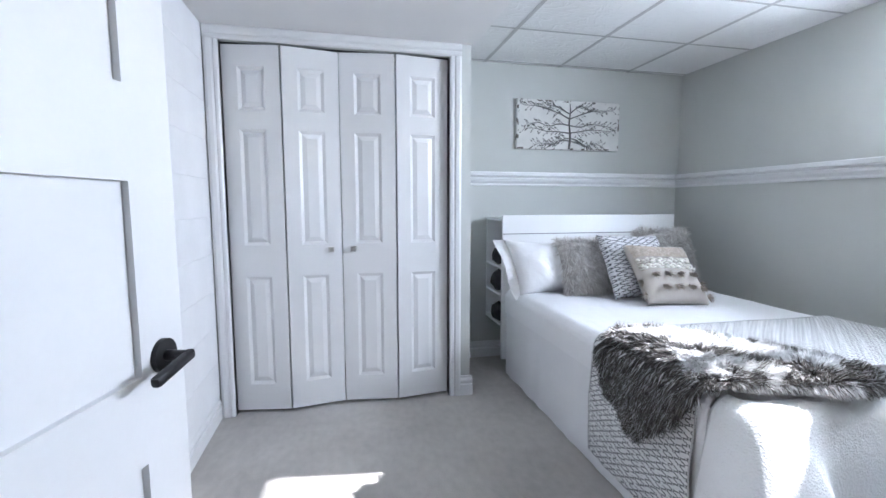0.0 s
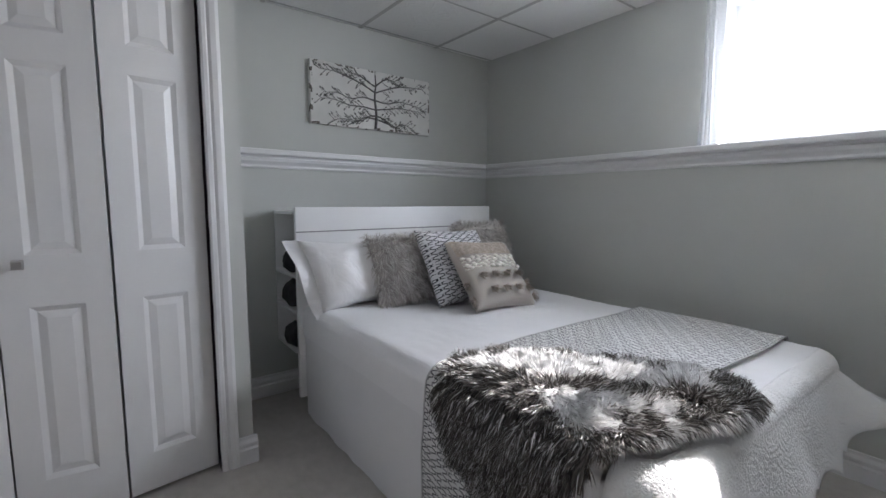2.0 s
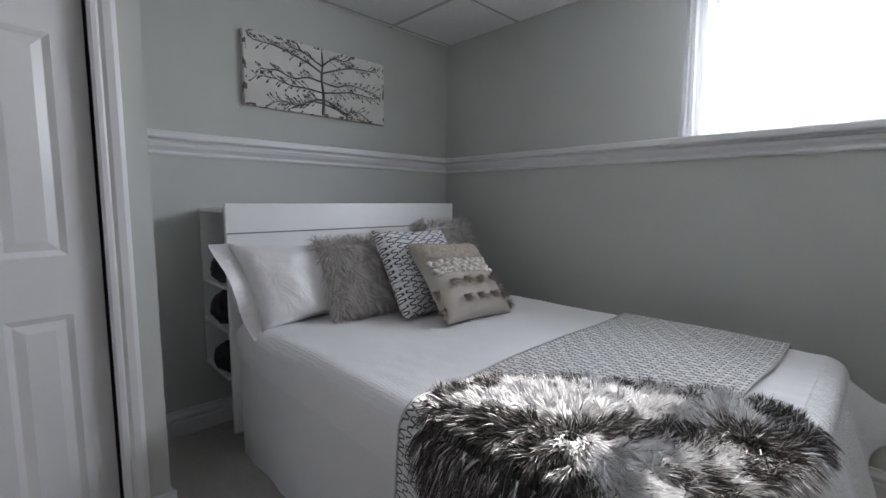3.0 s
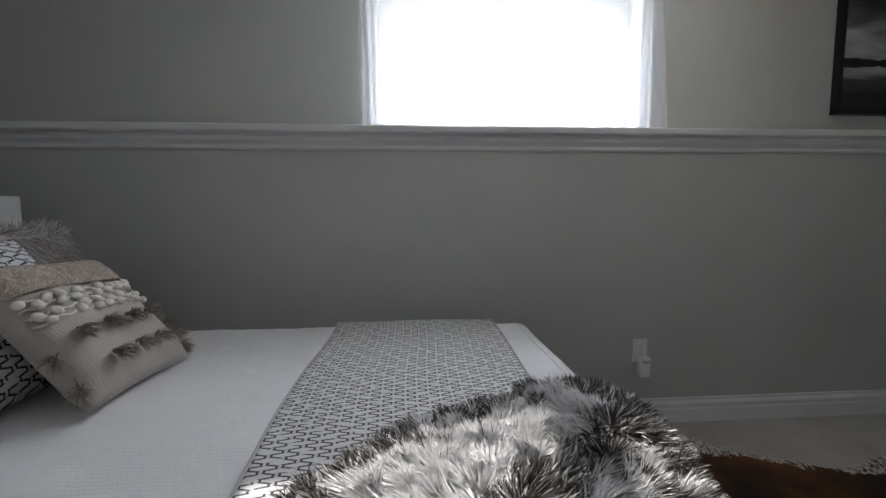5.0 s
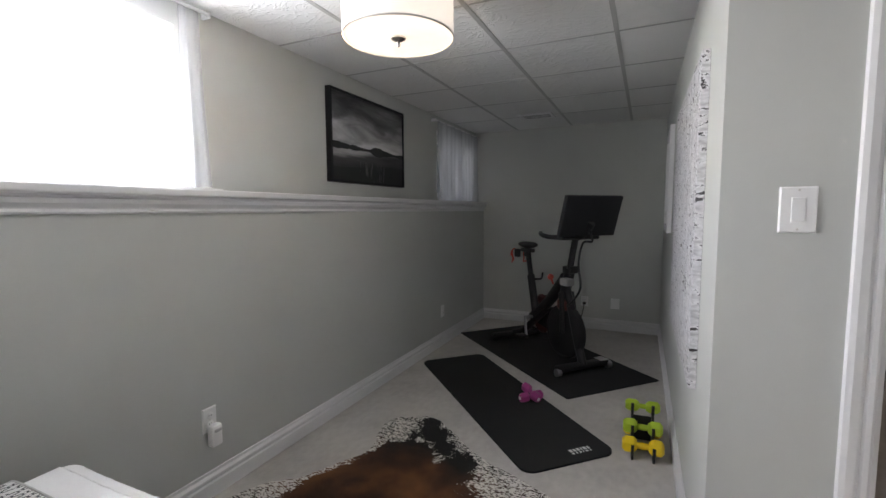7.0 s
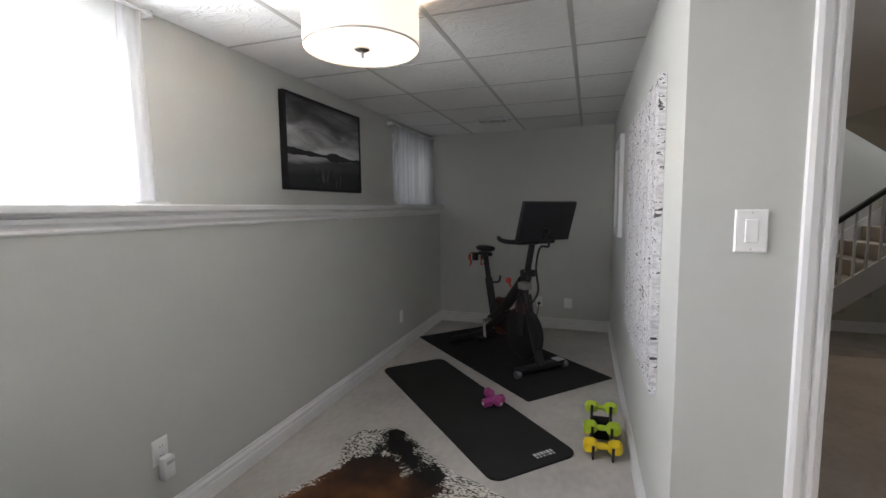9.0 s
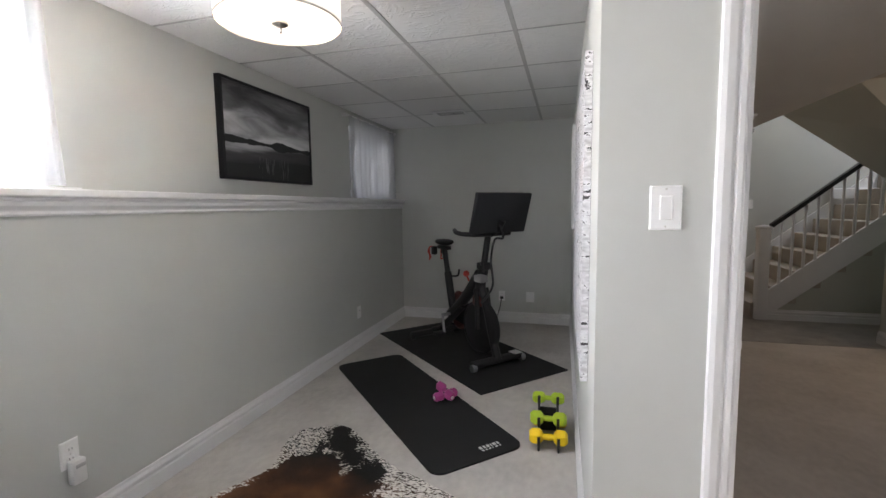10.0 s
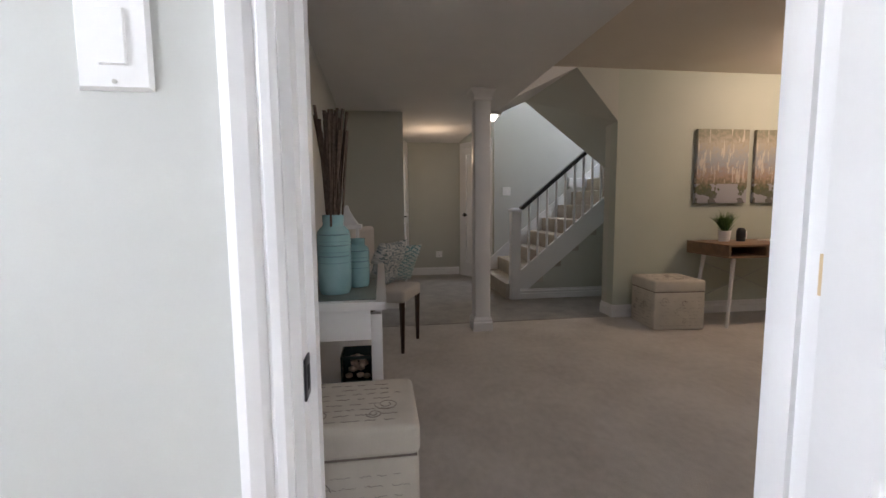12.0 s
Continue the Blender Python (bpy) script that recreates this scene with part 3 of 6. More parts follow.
def window(name, y0, y1, z0, z1, label, fr):
    w = tagged(new(name), label, "", "", "structure")
    x = WX + 0.13
    bm = bmesh.new()
    for a in ((y0, y1, z0, z0 + 0.040), (y0, y1, z1 - fr, z1), (y0, y0 + fr, z0 + 0.040, z1 - fr), (y1 - fr, y1, z0 + 0.040, z1 - fr)):
        box(bm, x, x + 0.06, *a)
    part("window_frame", bm, WHITE, w)
    mid = (y0 + y1) / 2
    part("mullion", block(x - 0.005, x + 0.05, mid - 0.022, mid + 0.022, z0 + 0.040, z1 - fr, 0.003), WHITE, w)
    for a, b in ((y0 + fr, mid - 0.022), (mid + 0.022, y1 - fr)):
        g = part("pane", block(x + 0.024, x + 0.028, a, b, z0 + 0.040, z1 - fr), GLASS, w)
        g.visible_shadow = False
        bm = bmesh.new()
        for q in ((a, b, z1 - fr - 0.024, z1 - fr), (a, b, z0 + 0.040, z0 + 0.058), (a, a + 0.02, z0 + 0.058, z1 - fr - 0.024), (b - 0.02, b, z0 + 0.058, z1 - fr - 0.024)):
            box(bm, x + 0.012, x + 0.040, *q)
        part("sash", bm, WHITE, w)
    bm = block(WX, x, y0 + 0.001, y1 - 0.001, z0 - 0.006, z0 + 0.004)
    part("window_sill", bm, WHITE, w)
    part("window_stool", block(WX - 0.034, WX, y0 - 0.19, y1 + 0.12, RAIL + 0.001, RAIL + 0.013, 0.003), WHITE, w) if z0 < 1.45 else None


window("window_1", WIN1[0], WIN1[1], WIN1[2] + 0.004, WIN1[3], "white sliding basement window", 0.075)
window("window_2", WIN2[0], WIN2[1], WIN2[2], WIN2[3], "small white sliding basement window", 0.05)


def sheer_mat(name, clear):
    m = bpy.data.materials.new(name)
    m.use_nodes = True
    nt = m.node_tree
    nt.nodes.remove(nt.nodes["Principled BSDF"])
    a, b = nt.nodes.new("ShaderNodeBsdfTransparent"), nt.nodes.new("ShaderNodeBsdfTranslucent")
    d, mx, mx2 = nt.nodes.new("ShaderNodeBsdfDiffuse"), nt.nodes.new("ShaderNodeMixShader"), nt.nodes.new("ShaderNodeMixShader")
    b.inputs[0].default_value, d.inputs[0].default_value = (0.45, 0.46, 0.48, 1), (0.85, 0.86, 0.87, 1)
    mx2.inputs[0].default_value = 0.5
    nt.links.new(b.outputs[0], mx2.inputs[1])
    nt.links.new(d.outputs[0], mx2.inputs[2])
    spots = tex(nt, "ShaderNodeTexVoronoi", 16, stretch=(1, 0.8, 1.6))
    wob = tex(nt, "ShaderNodeTexNoise", 30, 2)
    f = nt.nodes.new("ShaderNodeMath")
    f.operation = "MULTIPLY_ADD"
    nt.links.new(wob.outputs[0], f.inputs[0])
    f.inputs[1].default_value = 0.18
    nt.links.new(spots.outputs[0], f.inputs[2])
    fac = ramp(nt, f.outputs[0], [(0.30, (0.25, 0.25, 0.25)), (0.34, (clear, clear, clear))])
    nt.links.new(fac, mx.inputs[0])
    nt.links.new(mx2.outputs[0], mx.inputs[1])
    nt.links.new(a.outputs[0], mx.inputs[2])
    nt.links.new(mx.outputs[0], nt.nodes["Material Output"].inputs[0])
    return m


SHEER = sheer_mat("sheer_voile", 0.72)
SHEER_DENSE = sheer_mat("gathered_voile", 0.45)
SHEER_SMALL = sheer_mat("lace_voile", 0.32)


def curtain(parent, y0, y1, z0, z1, x, flare, waves, amp, material, seed):
    """A hanging sheet of cloth with vertical folds."""
    rnd = random.Random(seed)
    ph = [rnd.uniform(0, 6.28) for _ in range(4)]
    bm = bmesh.new()
    nu, nv = int((y1 - y0) * 110) + 8, 14
    grid = []
    for j in range(nv + 1):
        v = j / nv
        row = []
        for i in range(nu + 1):
            u = i / nu
            s = 2 * math.pi * waves * (y1 - y0) * u
            d = amp * (0.5 + 0.5 * v) * (math.sin(s + ph[0] + 0.8 * math.sin(s * 0.31 + ph[1])) + 0.5 * math.sin(s * 1.7 + ph[2]))
            y = y0 + (y1 - y0) * u + flare * v * (u - 0.5) * 2 + 0.006 * math.sin(3 * v + s * 0.2)
            row.append(bm.verts.new((x + d, y, z1 + (z0 - z1) * v + (0.004 * math.sin(s * 0.5) if j == nv else 0))))
        grid.append(row)
    for j in range(nv):
        for i in range(nu):
            bm.faces.new((grid[j][i], grid[j][i + 1], grid[j + 1][i + 1], grid[j + 1][i]))
    ob = part("panel", bm, material, parent, smooth=180)
    return ob


cur = thing("sheer_curtain", "white sheer curtain with a sprig pattern over the large window", "curtain")
curtain(cur, 0.35, 1.60, RAIL + 0.016, 2.235, WX - 0.050, 0.0, 3.0, 0.005, SHEER, 1)
curtain(cur, 0.255, 0.35, RAIL + 0.016, 2.235, WX - 0.046, 0.030, 24, 0.007, SHEER_DENSE, 2)
curtain(cur, 1.60, 1.69, RAIL + 0.016, 2.235, WX - 0.046, 0.010, 24, 0.007, SHEER_DENSE, 3)
part("curtain_rod", rod((WX - 0.048, 0.20, 2.236), (WX - 0.048, 1.74, 2.236), 0.007), WHITE, cur)
for y in (0.202, 1.738):
    part("rod_bracket", block(WX - 0.056, WX, y - 0.006, y + 0.006, 2.222, 2.25, 0.002), WHITE, cur)
cur = thing("sheer_curtain", "white sheer curtain gathered over the small window", "curtain")
curtain(cur, -3.37, -2.25, RAIL + 0.006, 2.20, WX - 0.052, 0.015, 6, 0.016, SHEER_SMALL, 4)
part("curtain_rod", rod((WX - 0.050, -3.41, 2.20), (WX - 0.050, -2.21, 2.20), 0.007), WHITE, cur)
for y in (-3.40, -2.215):
    part("rod_bracket", block(WX - 0.058, WX, y - 0.006, y + 0.006, 2.186, 2.214, 0.002), WHITE, cur)
for i in range(16):
    y = -3.36 + i * 0.073
    part("curtain_ring", lathe([(0.0085, -0.003), (0.0125, -0.003), (0.0125, 0.003), (0.0085, 0.003), (0.0085, -0.003)], 10, m=pose(WX - 0.05, y, 2.2, 90)), CHROME, cur)

# ground outside the windows
# unseen well walls, added to keep daylight off the small window
well = block(WX + 0.55, WX + 0.62, -3.5, -2.0, 0.9, 2.6)
box(well, WX + 0.20, WX + 0.55, -3.5, -3.43, 0.9, 2.6)
box(well, WX + 0.20, WX + 0.55, -2.07, -2.0, 0.9, 2.6)
setting("added_window_well", well, mat("grey_metal_well", (0.34, 0.345, 0.35), 0.6, var=0.3), "unseen grey window well, added to dim the small window")
setting("ground", block(WX + 0.64, 60, -40, 40, 1.05, 1.15), mat("lawn", (0.10, 0.14, 0.06), 0.9, var=0.3, scale=2, grain=40), "grass outside the windows")

# ---------------------------------------------------------------- ceiling lamp and vent
SHADE = bpy.data.materials.new("linen_lamp_shade")
SHADE.use_nodes = True
nt = SHADE.node_tree
p = nt.nodes["Principled BSDF"]
p.inputs["Base Color"].default_value = (0.85, 0.83, 0.78, 1)
p.inputs["Roughness"].default_value = 0.9
p.inputs["Emission Color"].default_value = (1.0, 0.90, 0.76, 1)
p.inputs["Emission Strength"].default_value = 0.10
n = tex(nt, "ShaderNodeTexNoise", 260, 2, (1, 1, 0.2))
nt.links.new(bump(nt, n.outputs[0], 0.3, 0.001), p.inputs["Normal"])
DIFFUSER = mat("lit_opal_diffuser", (0.85, 0.82, 0.76), 0.5, relief=0.02, emit=(1.0, 0.84, 0.62), power=0.175)
L = thing("ceiling_lamp", "white linen drum ceiling lamp, lit", "ceiling lamp", m=pose(2.206, 0.085, -0.03))
part("shade", lathe([(0.220, 2.048), (0.222, 2.048), (0.222, 2.262), (0.220, 2.262), (0.220, 2.048)], 64), SHADE, L)
part("shade_trim", lathe([(0.220, 2.045), (0.2235, 2.045), (0.2235, 2.051), (0.220, 2.051), (0.220, 2.045)], 64), CHROME, L)
part("diffuser", lathe([(0.001, 2.050), (0.218, 2.050), (0.218, 2.055), (0.001, 2.055)], 64), DIFFUSER, L)
part("canopy", lathe([(0.001, 2.236), (0.075, 2.236), (0.075, 2.289), (0.001, 2.289)], 32), WHITE, L)
part("finial", lathe([(0.001, 2.012), (0.006, 2.014), (0.009, 2.022), (0.005, 2.030), (0.016, 2.036), (0.030, 2.043), (0.030, 2.050), (0.001, 2.050)], 24), CHROME, L)

V = thing("ceiling_vent", "white metal ceiling air vent with dark slots", "vent", m=pose(2.29, -2.72, CEIL - 0.008))
bm = bmesh.new()
for a in ((-0.16, 0.16, -0.125, -0.10), (-0.16, 0.16, 0.10, 0.125), (-0.16, -0.135, -0.10, 0.10), (0.135, 0.16, -0.10, 0.10)):
    box(bm, *a, -0.010, 0.0)
part("vent_frame", bm, WHITE, V)
part("vent_backing", block(-0.135, 0.135, -0.10, 0.10, -0.002, 0.010), DARK, V)
for i in range(4):
    y = -0.075 + i * 0.05
    part("slat", block(-0.135, 0.135, -0.012, 0.012, -0.001, 0.001, m=pose(0, y, -0.008, 0)), WHITE, V)

# ---------------------------------------------------------------- soft things
BX0, BX1, BY0, BY1, BZ = 1.475, 2.81, 0.995, 2.865, 0.605


def sheet(nu, nv, f, uv=None):
    """A grid surface f(u, v) with u, v from 0 to 1, and a map in metres where uv is given."""
    bm = bmesh.new()
    lay = bm.loops.layers.uv.new("UVMap") if uv else None
    g = [[bm.verts.new(f(i / nu, j / nv)) for i in range(nu + 1)] for j in range(nv + 1)]
    for j in range(nv):
        for i in range(nu):
            fc = bm.faces.new((g[j][i], g[j][i + 1], g[j + 1][i + 1], g[j + 1][i]))
            if uv:
                for lp, (a, b) in zip(fc.loops, ((i, j), (i + 1, j), (i + 1, j + 1), (i, j + 1))):
                    lp[lay].uv = uv(a / nu, b / nv)
    return bm


def along(pts, t):
    """The point at fraction t of a polyline's length."""
    pts = [Vector(p) for p in pts]
    ls = [(b - a).length for a, b in zip(pts, pts[1:])]
    d = t * sum(ls)
    for a, b, l in zip(pts, pts[1:], ls):
        if d <= l + 1e-9:
            return a + (b - a) * (d / l)
        d -= l
    return pts[-1]


def arc(cx, cy, r, a0, a1, n=6):
    return [(cx + r * math.cos(radians(a0 + (a1 - a0) * i / n)), cy + r * math.sin(radians(a0 + (a1 - a0) * i / n))) for i in range(n + 1)]


def wob(x, y, z, s):
    return noise.noise(Vector((x * s, y * s, z * s)))


def thick(ob, d):
    m = ob.modifiers.new("thickness", "SOLIDIFY")
    m.thickness, m.offset = d, 1.0
    return ob


bed = thing("bed", "white double bed with a panelled headboard", "bed")
part("bed_base", block(BX0 + 0.02, BX1 - 0.02, BY0 + 0.015, BY1, 0.02, 0.32, 0.02), BASE_CLOTH, bed, "cream upholstered bed base")
part("mattress", block(BX0 + 0.025, BX1 - 0.025, BY0 + 0.02, BY1, 0.32, BZ - 0.015, 0.045, 4), SKIRT, bed)
hb = part("headboard", block(1.438, 2.785, 2.868, 2.893, 0.10, 1.108, 0.003), BED_WHITE, bed, "white lacquered headboard panel")
# thin strip laid on the panel, its grey standing in for a groove's shadow
part("headboard_groove", block(1.439, 2.784, 2.8664, 2.8684, 0.978, 0.984), mat("groove_shadow_gap", (0.25, 0.25, 0.25), 0.8), hb)
part("valance", sheet(150, 14, lambda u, v: (lambda p: Vector((p.x + 0.010 * v * wob(p.x, p.y, 0, 9), p.y + 0.010 * v * wob(p.x, p.y, 5, 9), (BZ - 0.04) * (1 - v) + 0.006 * v)))(
    along([(1.470, BY1), (1.468, 1.095), *arc(1.558, 1.08, 0.09, 180, 270), (1.66, 0.988)], u))), SKIRT, bed, "white bed valance down to the carpet", smooth=180)
case = thing("headboard_shelf", "narrow white shelf unit behind the headboard with black bags", "shelf unit", m=pose(1.392, 2.90, 0.335))
part("side_panel", block(0.26, 0.276, 0, 0.32, 0, 0.75, 0.002), BED_WHITE, case)
part("back_panel", block(0.045, 0.26, 0.308, 0.32, 0.0, 0.75), BED_WHITE, case)
for z in (0.0, 0.215, 0.405, 0.734):
    part("shelf", block(0.040, 0.26, 0.002, 0.308, z, z + 0.016, 0.001), BED_WHITE, case)
BAGS = mat("black_fabric", (0.018, 0.018, 0.022), 0.85, var=0.3, scale=20, grain=200, relief=0.4)
for z, h, lab in ((0.353, 0.13, "black folded fabric bag on the shelf"), (0.568, 0.15, "black scarf bundle on the shelf"), (0.758, 0.12, "black rolled fabric bag on the shelf")):
    bm = bmesh.new()
    bmesh.ops.create_icosphere(bm, subdivisions=4, radius=1.0)
    for v in bm.verts:
        c = v.co * (1 + 0.22 * wob(v.co.x, v.co.y, v.co.z + z * 9, 2.6))
        v.co = Vector((1.485 + 0.058 * c.x - 0.02, 2.985 + 0.09 * c.y, max(z, z + h / 2 + h / 2 * c.z)))
    tagged(part("fabric_bag", bm, BAGS, None, lab, 180), "", "bag", "bags on the shelf")

# bedspread: the top with its rounded edges, and the fall over the foot
spread = thing("bedspread", "white quilted bedspread with a scalloped hem", "bedspread")
prof = [(1.466, 0.44)] + [(x, z) for x, z in arc(1.466 + 0.055, BZ - 0.055, 0.055, 180, 90)] + [(x, z) for x, z in arc(2.815 - 0.055, BZ - 0.055, 0.055, 90, 0)] + [(2.822, 0.20)]


def top_at(u, v):
    p = along([(x, 0, z) for x, z in prof], u)
    k = max(0.0, min(1.0, (1.63 - p.x) / 0.15))
    y = BY1 + (1.05 + 0.075 * k * k * (3 - 2 * k) - BY1) * v
    puff = 0.006 * wob(p.x, y, p.z, 3.2) + 0.0025 * wob(p.x, y, p.z, 26)
    return Vector((p.x - (0.004 if p.z < BZ - 0.03 and p.x < 2 else 0) + (puff if p.z < BZ - 0.03 else 0), y, p.z + (puff if p.z > BZ - 0.03 else 0)))


part("spread_top", sheet(120, 110, top_at), SPREAD, spread, smooth=180)


def side_drop(x):
    """How far the top falls away at the rounded side edges."""
    e = max(0.0, 1.521 - x, x - 2.760)
    return 0.055 - math.sqrt(max(0.0, 0.055 ** 2 - min(e, 0.0545) ** 2))


def foot_at(u, v):
    cx, cy, r = 1.594, 1.115, 0.127
    if u < 0.1:
        a = radians(180 + 90 * u / 0.1)
        nx, ny, px, py = math.cos(a), math.sin(a), cx, cy
    else:
        nx, ny, px, py = 0.0, -1.0, cx + (2.835 - cx) * (u - 0.1) / 0.9, cy
    w = max(0.0, min(1.0, (u - 0.12) / 0.35))
    tip = math.exp(-((1 - u) / 0.075) ** 2)
    low = math.exp(-(max(0.0, u - 0.08) / 0.09) ** 2)
    hem = 0.215 + 0.10 * w * w * (3 - 2 * w) + 0.030 * abs(math.sin(u * 8.5 * math.pi)) * (1 - low) + 0.085 * tip - 0.17 * low
    path = [(r - 0.062, BZ + 0.002)] + [(r - 0.062 + 0.062 * math.sin(radians(a)), BZ - 0.062 + 0.064 * math.cos(radians(a))) for a in (15, 30, 45, 60, 75, 90)] + [(r + 0.014, hem)]
    p = along([(0, d, z) for d, z in path], v)
    drop = max(0.0, (BZ - 0.062 - p.z) / 0.3)
    fold = 0.016 * (1 + math.sin(u * 8.5 * math.pi + 1.2)) * w + 0.010 * wob(px, 0, p.z, 7) + 0.20 * tip
    d = p.y + drop * (fold + 0.02 + 0.05 * w)
    d += 0.155 * max(0.0, min(1.15, (BZ - p.z) / 0.17)) * math.exp(-((u - 0.062) / (0.040 if u < 0.062 else 0.095)) ** 2)
    x, y = px + nx * d, py + ny * d
    dz = side_drop(px) * max(0.0, 1 - 2.2 * drop) if u > 0.5 else 0.0
    return Vector((x + drop * 0.20 * tip - (0.02 * tip if drop == 0 else 0.02 * tip * max(0, 1 - 3 * drop)), y, p.z - dz + 0.0022 * wob(x, y, p.z, 26) + (0.006 * wob(x, y, p.z, 3.2) if drop == 0 else 0)))


thick(part("foot_fall", sheet(190, 44, foot_at, lambda u, v: (u * 1.45, v * 0.36)), QUILT, spread, "quilted fall with a scalloped edge", smooth=180), 0.004)

# squiggle runner across the bed
run = thing("bed_runner", "grey and white squiggle-print runner across the bed", "bed runner")
rp = [(1.452, 0.075)] + [(x, z) for x, z in arc(1.466 + 0.062, BZ - 0.052, 0.066, 180, 90)] + [(x, z) for x, z in arc(2.815 - 0.055, BZ - 0.052, 0.063, 90, 0)] + [(2.826, 0.35)]
RL = sum((Vector(b) - Vector(a)).length for a, b in zip(rp, rp[1:]))


def run_at(u, v):
    p = along([(x, 0, z) for x, z in rp], u)
    y = 1.75 + (1.155 - 1.75) * v + 0.008 * math.sin(u * 14)
    puff = 0.006 * wob(p.x, y, p.z, 3.2) + 0.003
    top = p.z > BZ - 0.03
    return Vector((p.x + (0 if top else -abs(puff) + 0.006 * wob(0, y, p.z, 8)), y, p.z + (puff + 0.001 if top else 0)))


thick(part("runner_cloth", sheet(150, 40, run_at, lambda u, v: (v * 0.6, u * RL)), RUNNER, run, smooth=180), 0.003)
for v0, v1 in ((-0.002, 0.007), (0.993, 1.002)):
    thick(part("edge_binding", sheet(150, 2, lambda u, v: run_at(u, v0 + (v1 - v0) * v) + Vector((-0.0025, 0, 0.0025))), BINDING, run, "dark grey bound edge", smooth=180), 0.003)


# pillows
def pillow_mesh(w, h, t, n=30, sag=0.0, pinch=0.07):
    """A plump cushion in its x, z plane, its foot at z = 0, facing -y."""
    bm = bmesh.new()
    lay = bm.loops.layers.uv.new("UVMap")
    for side in (-1, 1):
        g = []
        for j in range(n + 1):
            v = 2 * j / n - 1
            row = []
            for i in range(n + 1):
                u = 2 * i / n - 1
                x = w / 2 * u * (1 - pinch * (1 - v * v))
                z = h / 2 + h / 2 * v * (1 - pinch * (1 - u * u)) - sag * (1 - u * u) * (v + 1) * 0.2
                e = max(0.0, (1 - u ** 4) * (1 - v ** 4))
                row.append(bm.verts.new((x, side * t / 2 * e ** 0.55 + 0.004 * wob(u, v, side, 3) + 0.010 * e * wob(u, v, side + 4, 2.2), z)))
            g.append(row)
        for j in range(n):
            for i in range(n):
                q = (g[j][i], g[j][i + 1], g[j + 1][i + 1], g[j + 1][i])
                fc = bm.faces.new(q if side < 0 else q[::-1])
                for lp in fc.loops:
                    lp[lay].uv = (lp.vert.co.x, lp.vert.co.z)
    bmesh.ops.remove_doubles(bm, verts=bm.verts, dist=0.0045)
    return bm


def strands(name, roots, material, parent, label="", width=0.0022, seed=5):
    """Fur: a bent blade of two faces for each root (place, first way, length, droop)."""
    rnd = random.Random(seed)
    vs, fs = [], []
    for p, d, l, droop in roots:
        side = d.cross(Vector((rnd.uniform(-1, 1), rnd.uniform(-1, 1), rnd.uniform(-1, 1)))).normalized() * width
        mid = p + d * l * 0.5
        tip = mid + (d + droop).normalized() * l * 0.5
        k = len(vs)
        vs += [p - side, p + side, mid - side * 0.7, mid + side * 0.7, tip]
        fs += [(k, k + 1, k + 3, k + 2), (k + 2, k + 3, k + 4)]
    me = bpy.data.meshes.new(name)
    me.from_pydata(vs, [], fs)
    me.materials.append(material)
    ob = new(name, me)
    ob.parent = parent
    return tagged(ob, label, "", "", "stuff")


BEIGE_FUR = island_mat("beige_long_fur", [(0, (0.42, 0.39, 0.36)), (0.5, (0.62, 0.59, 0.56)), (1, (0.78, 0.76, 0.73))], 0.85)
BEIGE_BASE = cloth_mat("beige_fur_backing", (0.48, 0.45, 0.42), 300, 0.5)


def leaning(x, y, lean, yaw, roll=0.0, z=BZ + 0.004):
    return Matrix.Translation((x, y, z)) @ pose(0, 0, 0, 0, 0, yaw) @ pose(0, 0, 0, -lean, 0, 0) @ pose(0, 0, 0, 0, roll, 0)


for x, w, lab, y, ln in ((1.735, 0.68, "white satin pillow against the headboard", 2.655, 24), (2.42, 0.66, "white satin pillow behind the fur cushions", 2.70, 18)):
    t = thing("pillow", lab, "pillow", "satin pillows", m=leaning(x, y, ln, -3))
    slump = lambda x, z: Vector((0.075 * (1 - z / 0.37) * max(0.0, -2 * x / w), 0, -0.022 * (1 - z / 0.37) * max(0.0, -2 * x / w)))
    bm = pillow_mesh(w * 0.93, 0.37, 0.17, 34, 0.05)
    for v in bm.verts:
        v.co += slump(v.co.x, v.co.z) + Vector((0, 0.012 * wob(v.co.x, 0, v.co.z, 7), 0))
    part("pillow_case", bm, SATIN, t, smooth=180)
    part("flange", sheet(30, 12, lambda u, v: slump(-w / 2, 0.37 * u) + Vector((-w / 2 + 0.06 * v - 0.03 * (1 - v) * (0.4 + u), 0.01 + 0.026 * math.sin(u * 8) * (1 - v), -0.02 * (1 - v) * (1 - u) + 0.37 * u + 0.01 * (1 - v) * u))),
         SATIN, t, smooth=180)


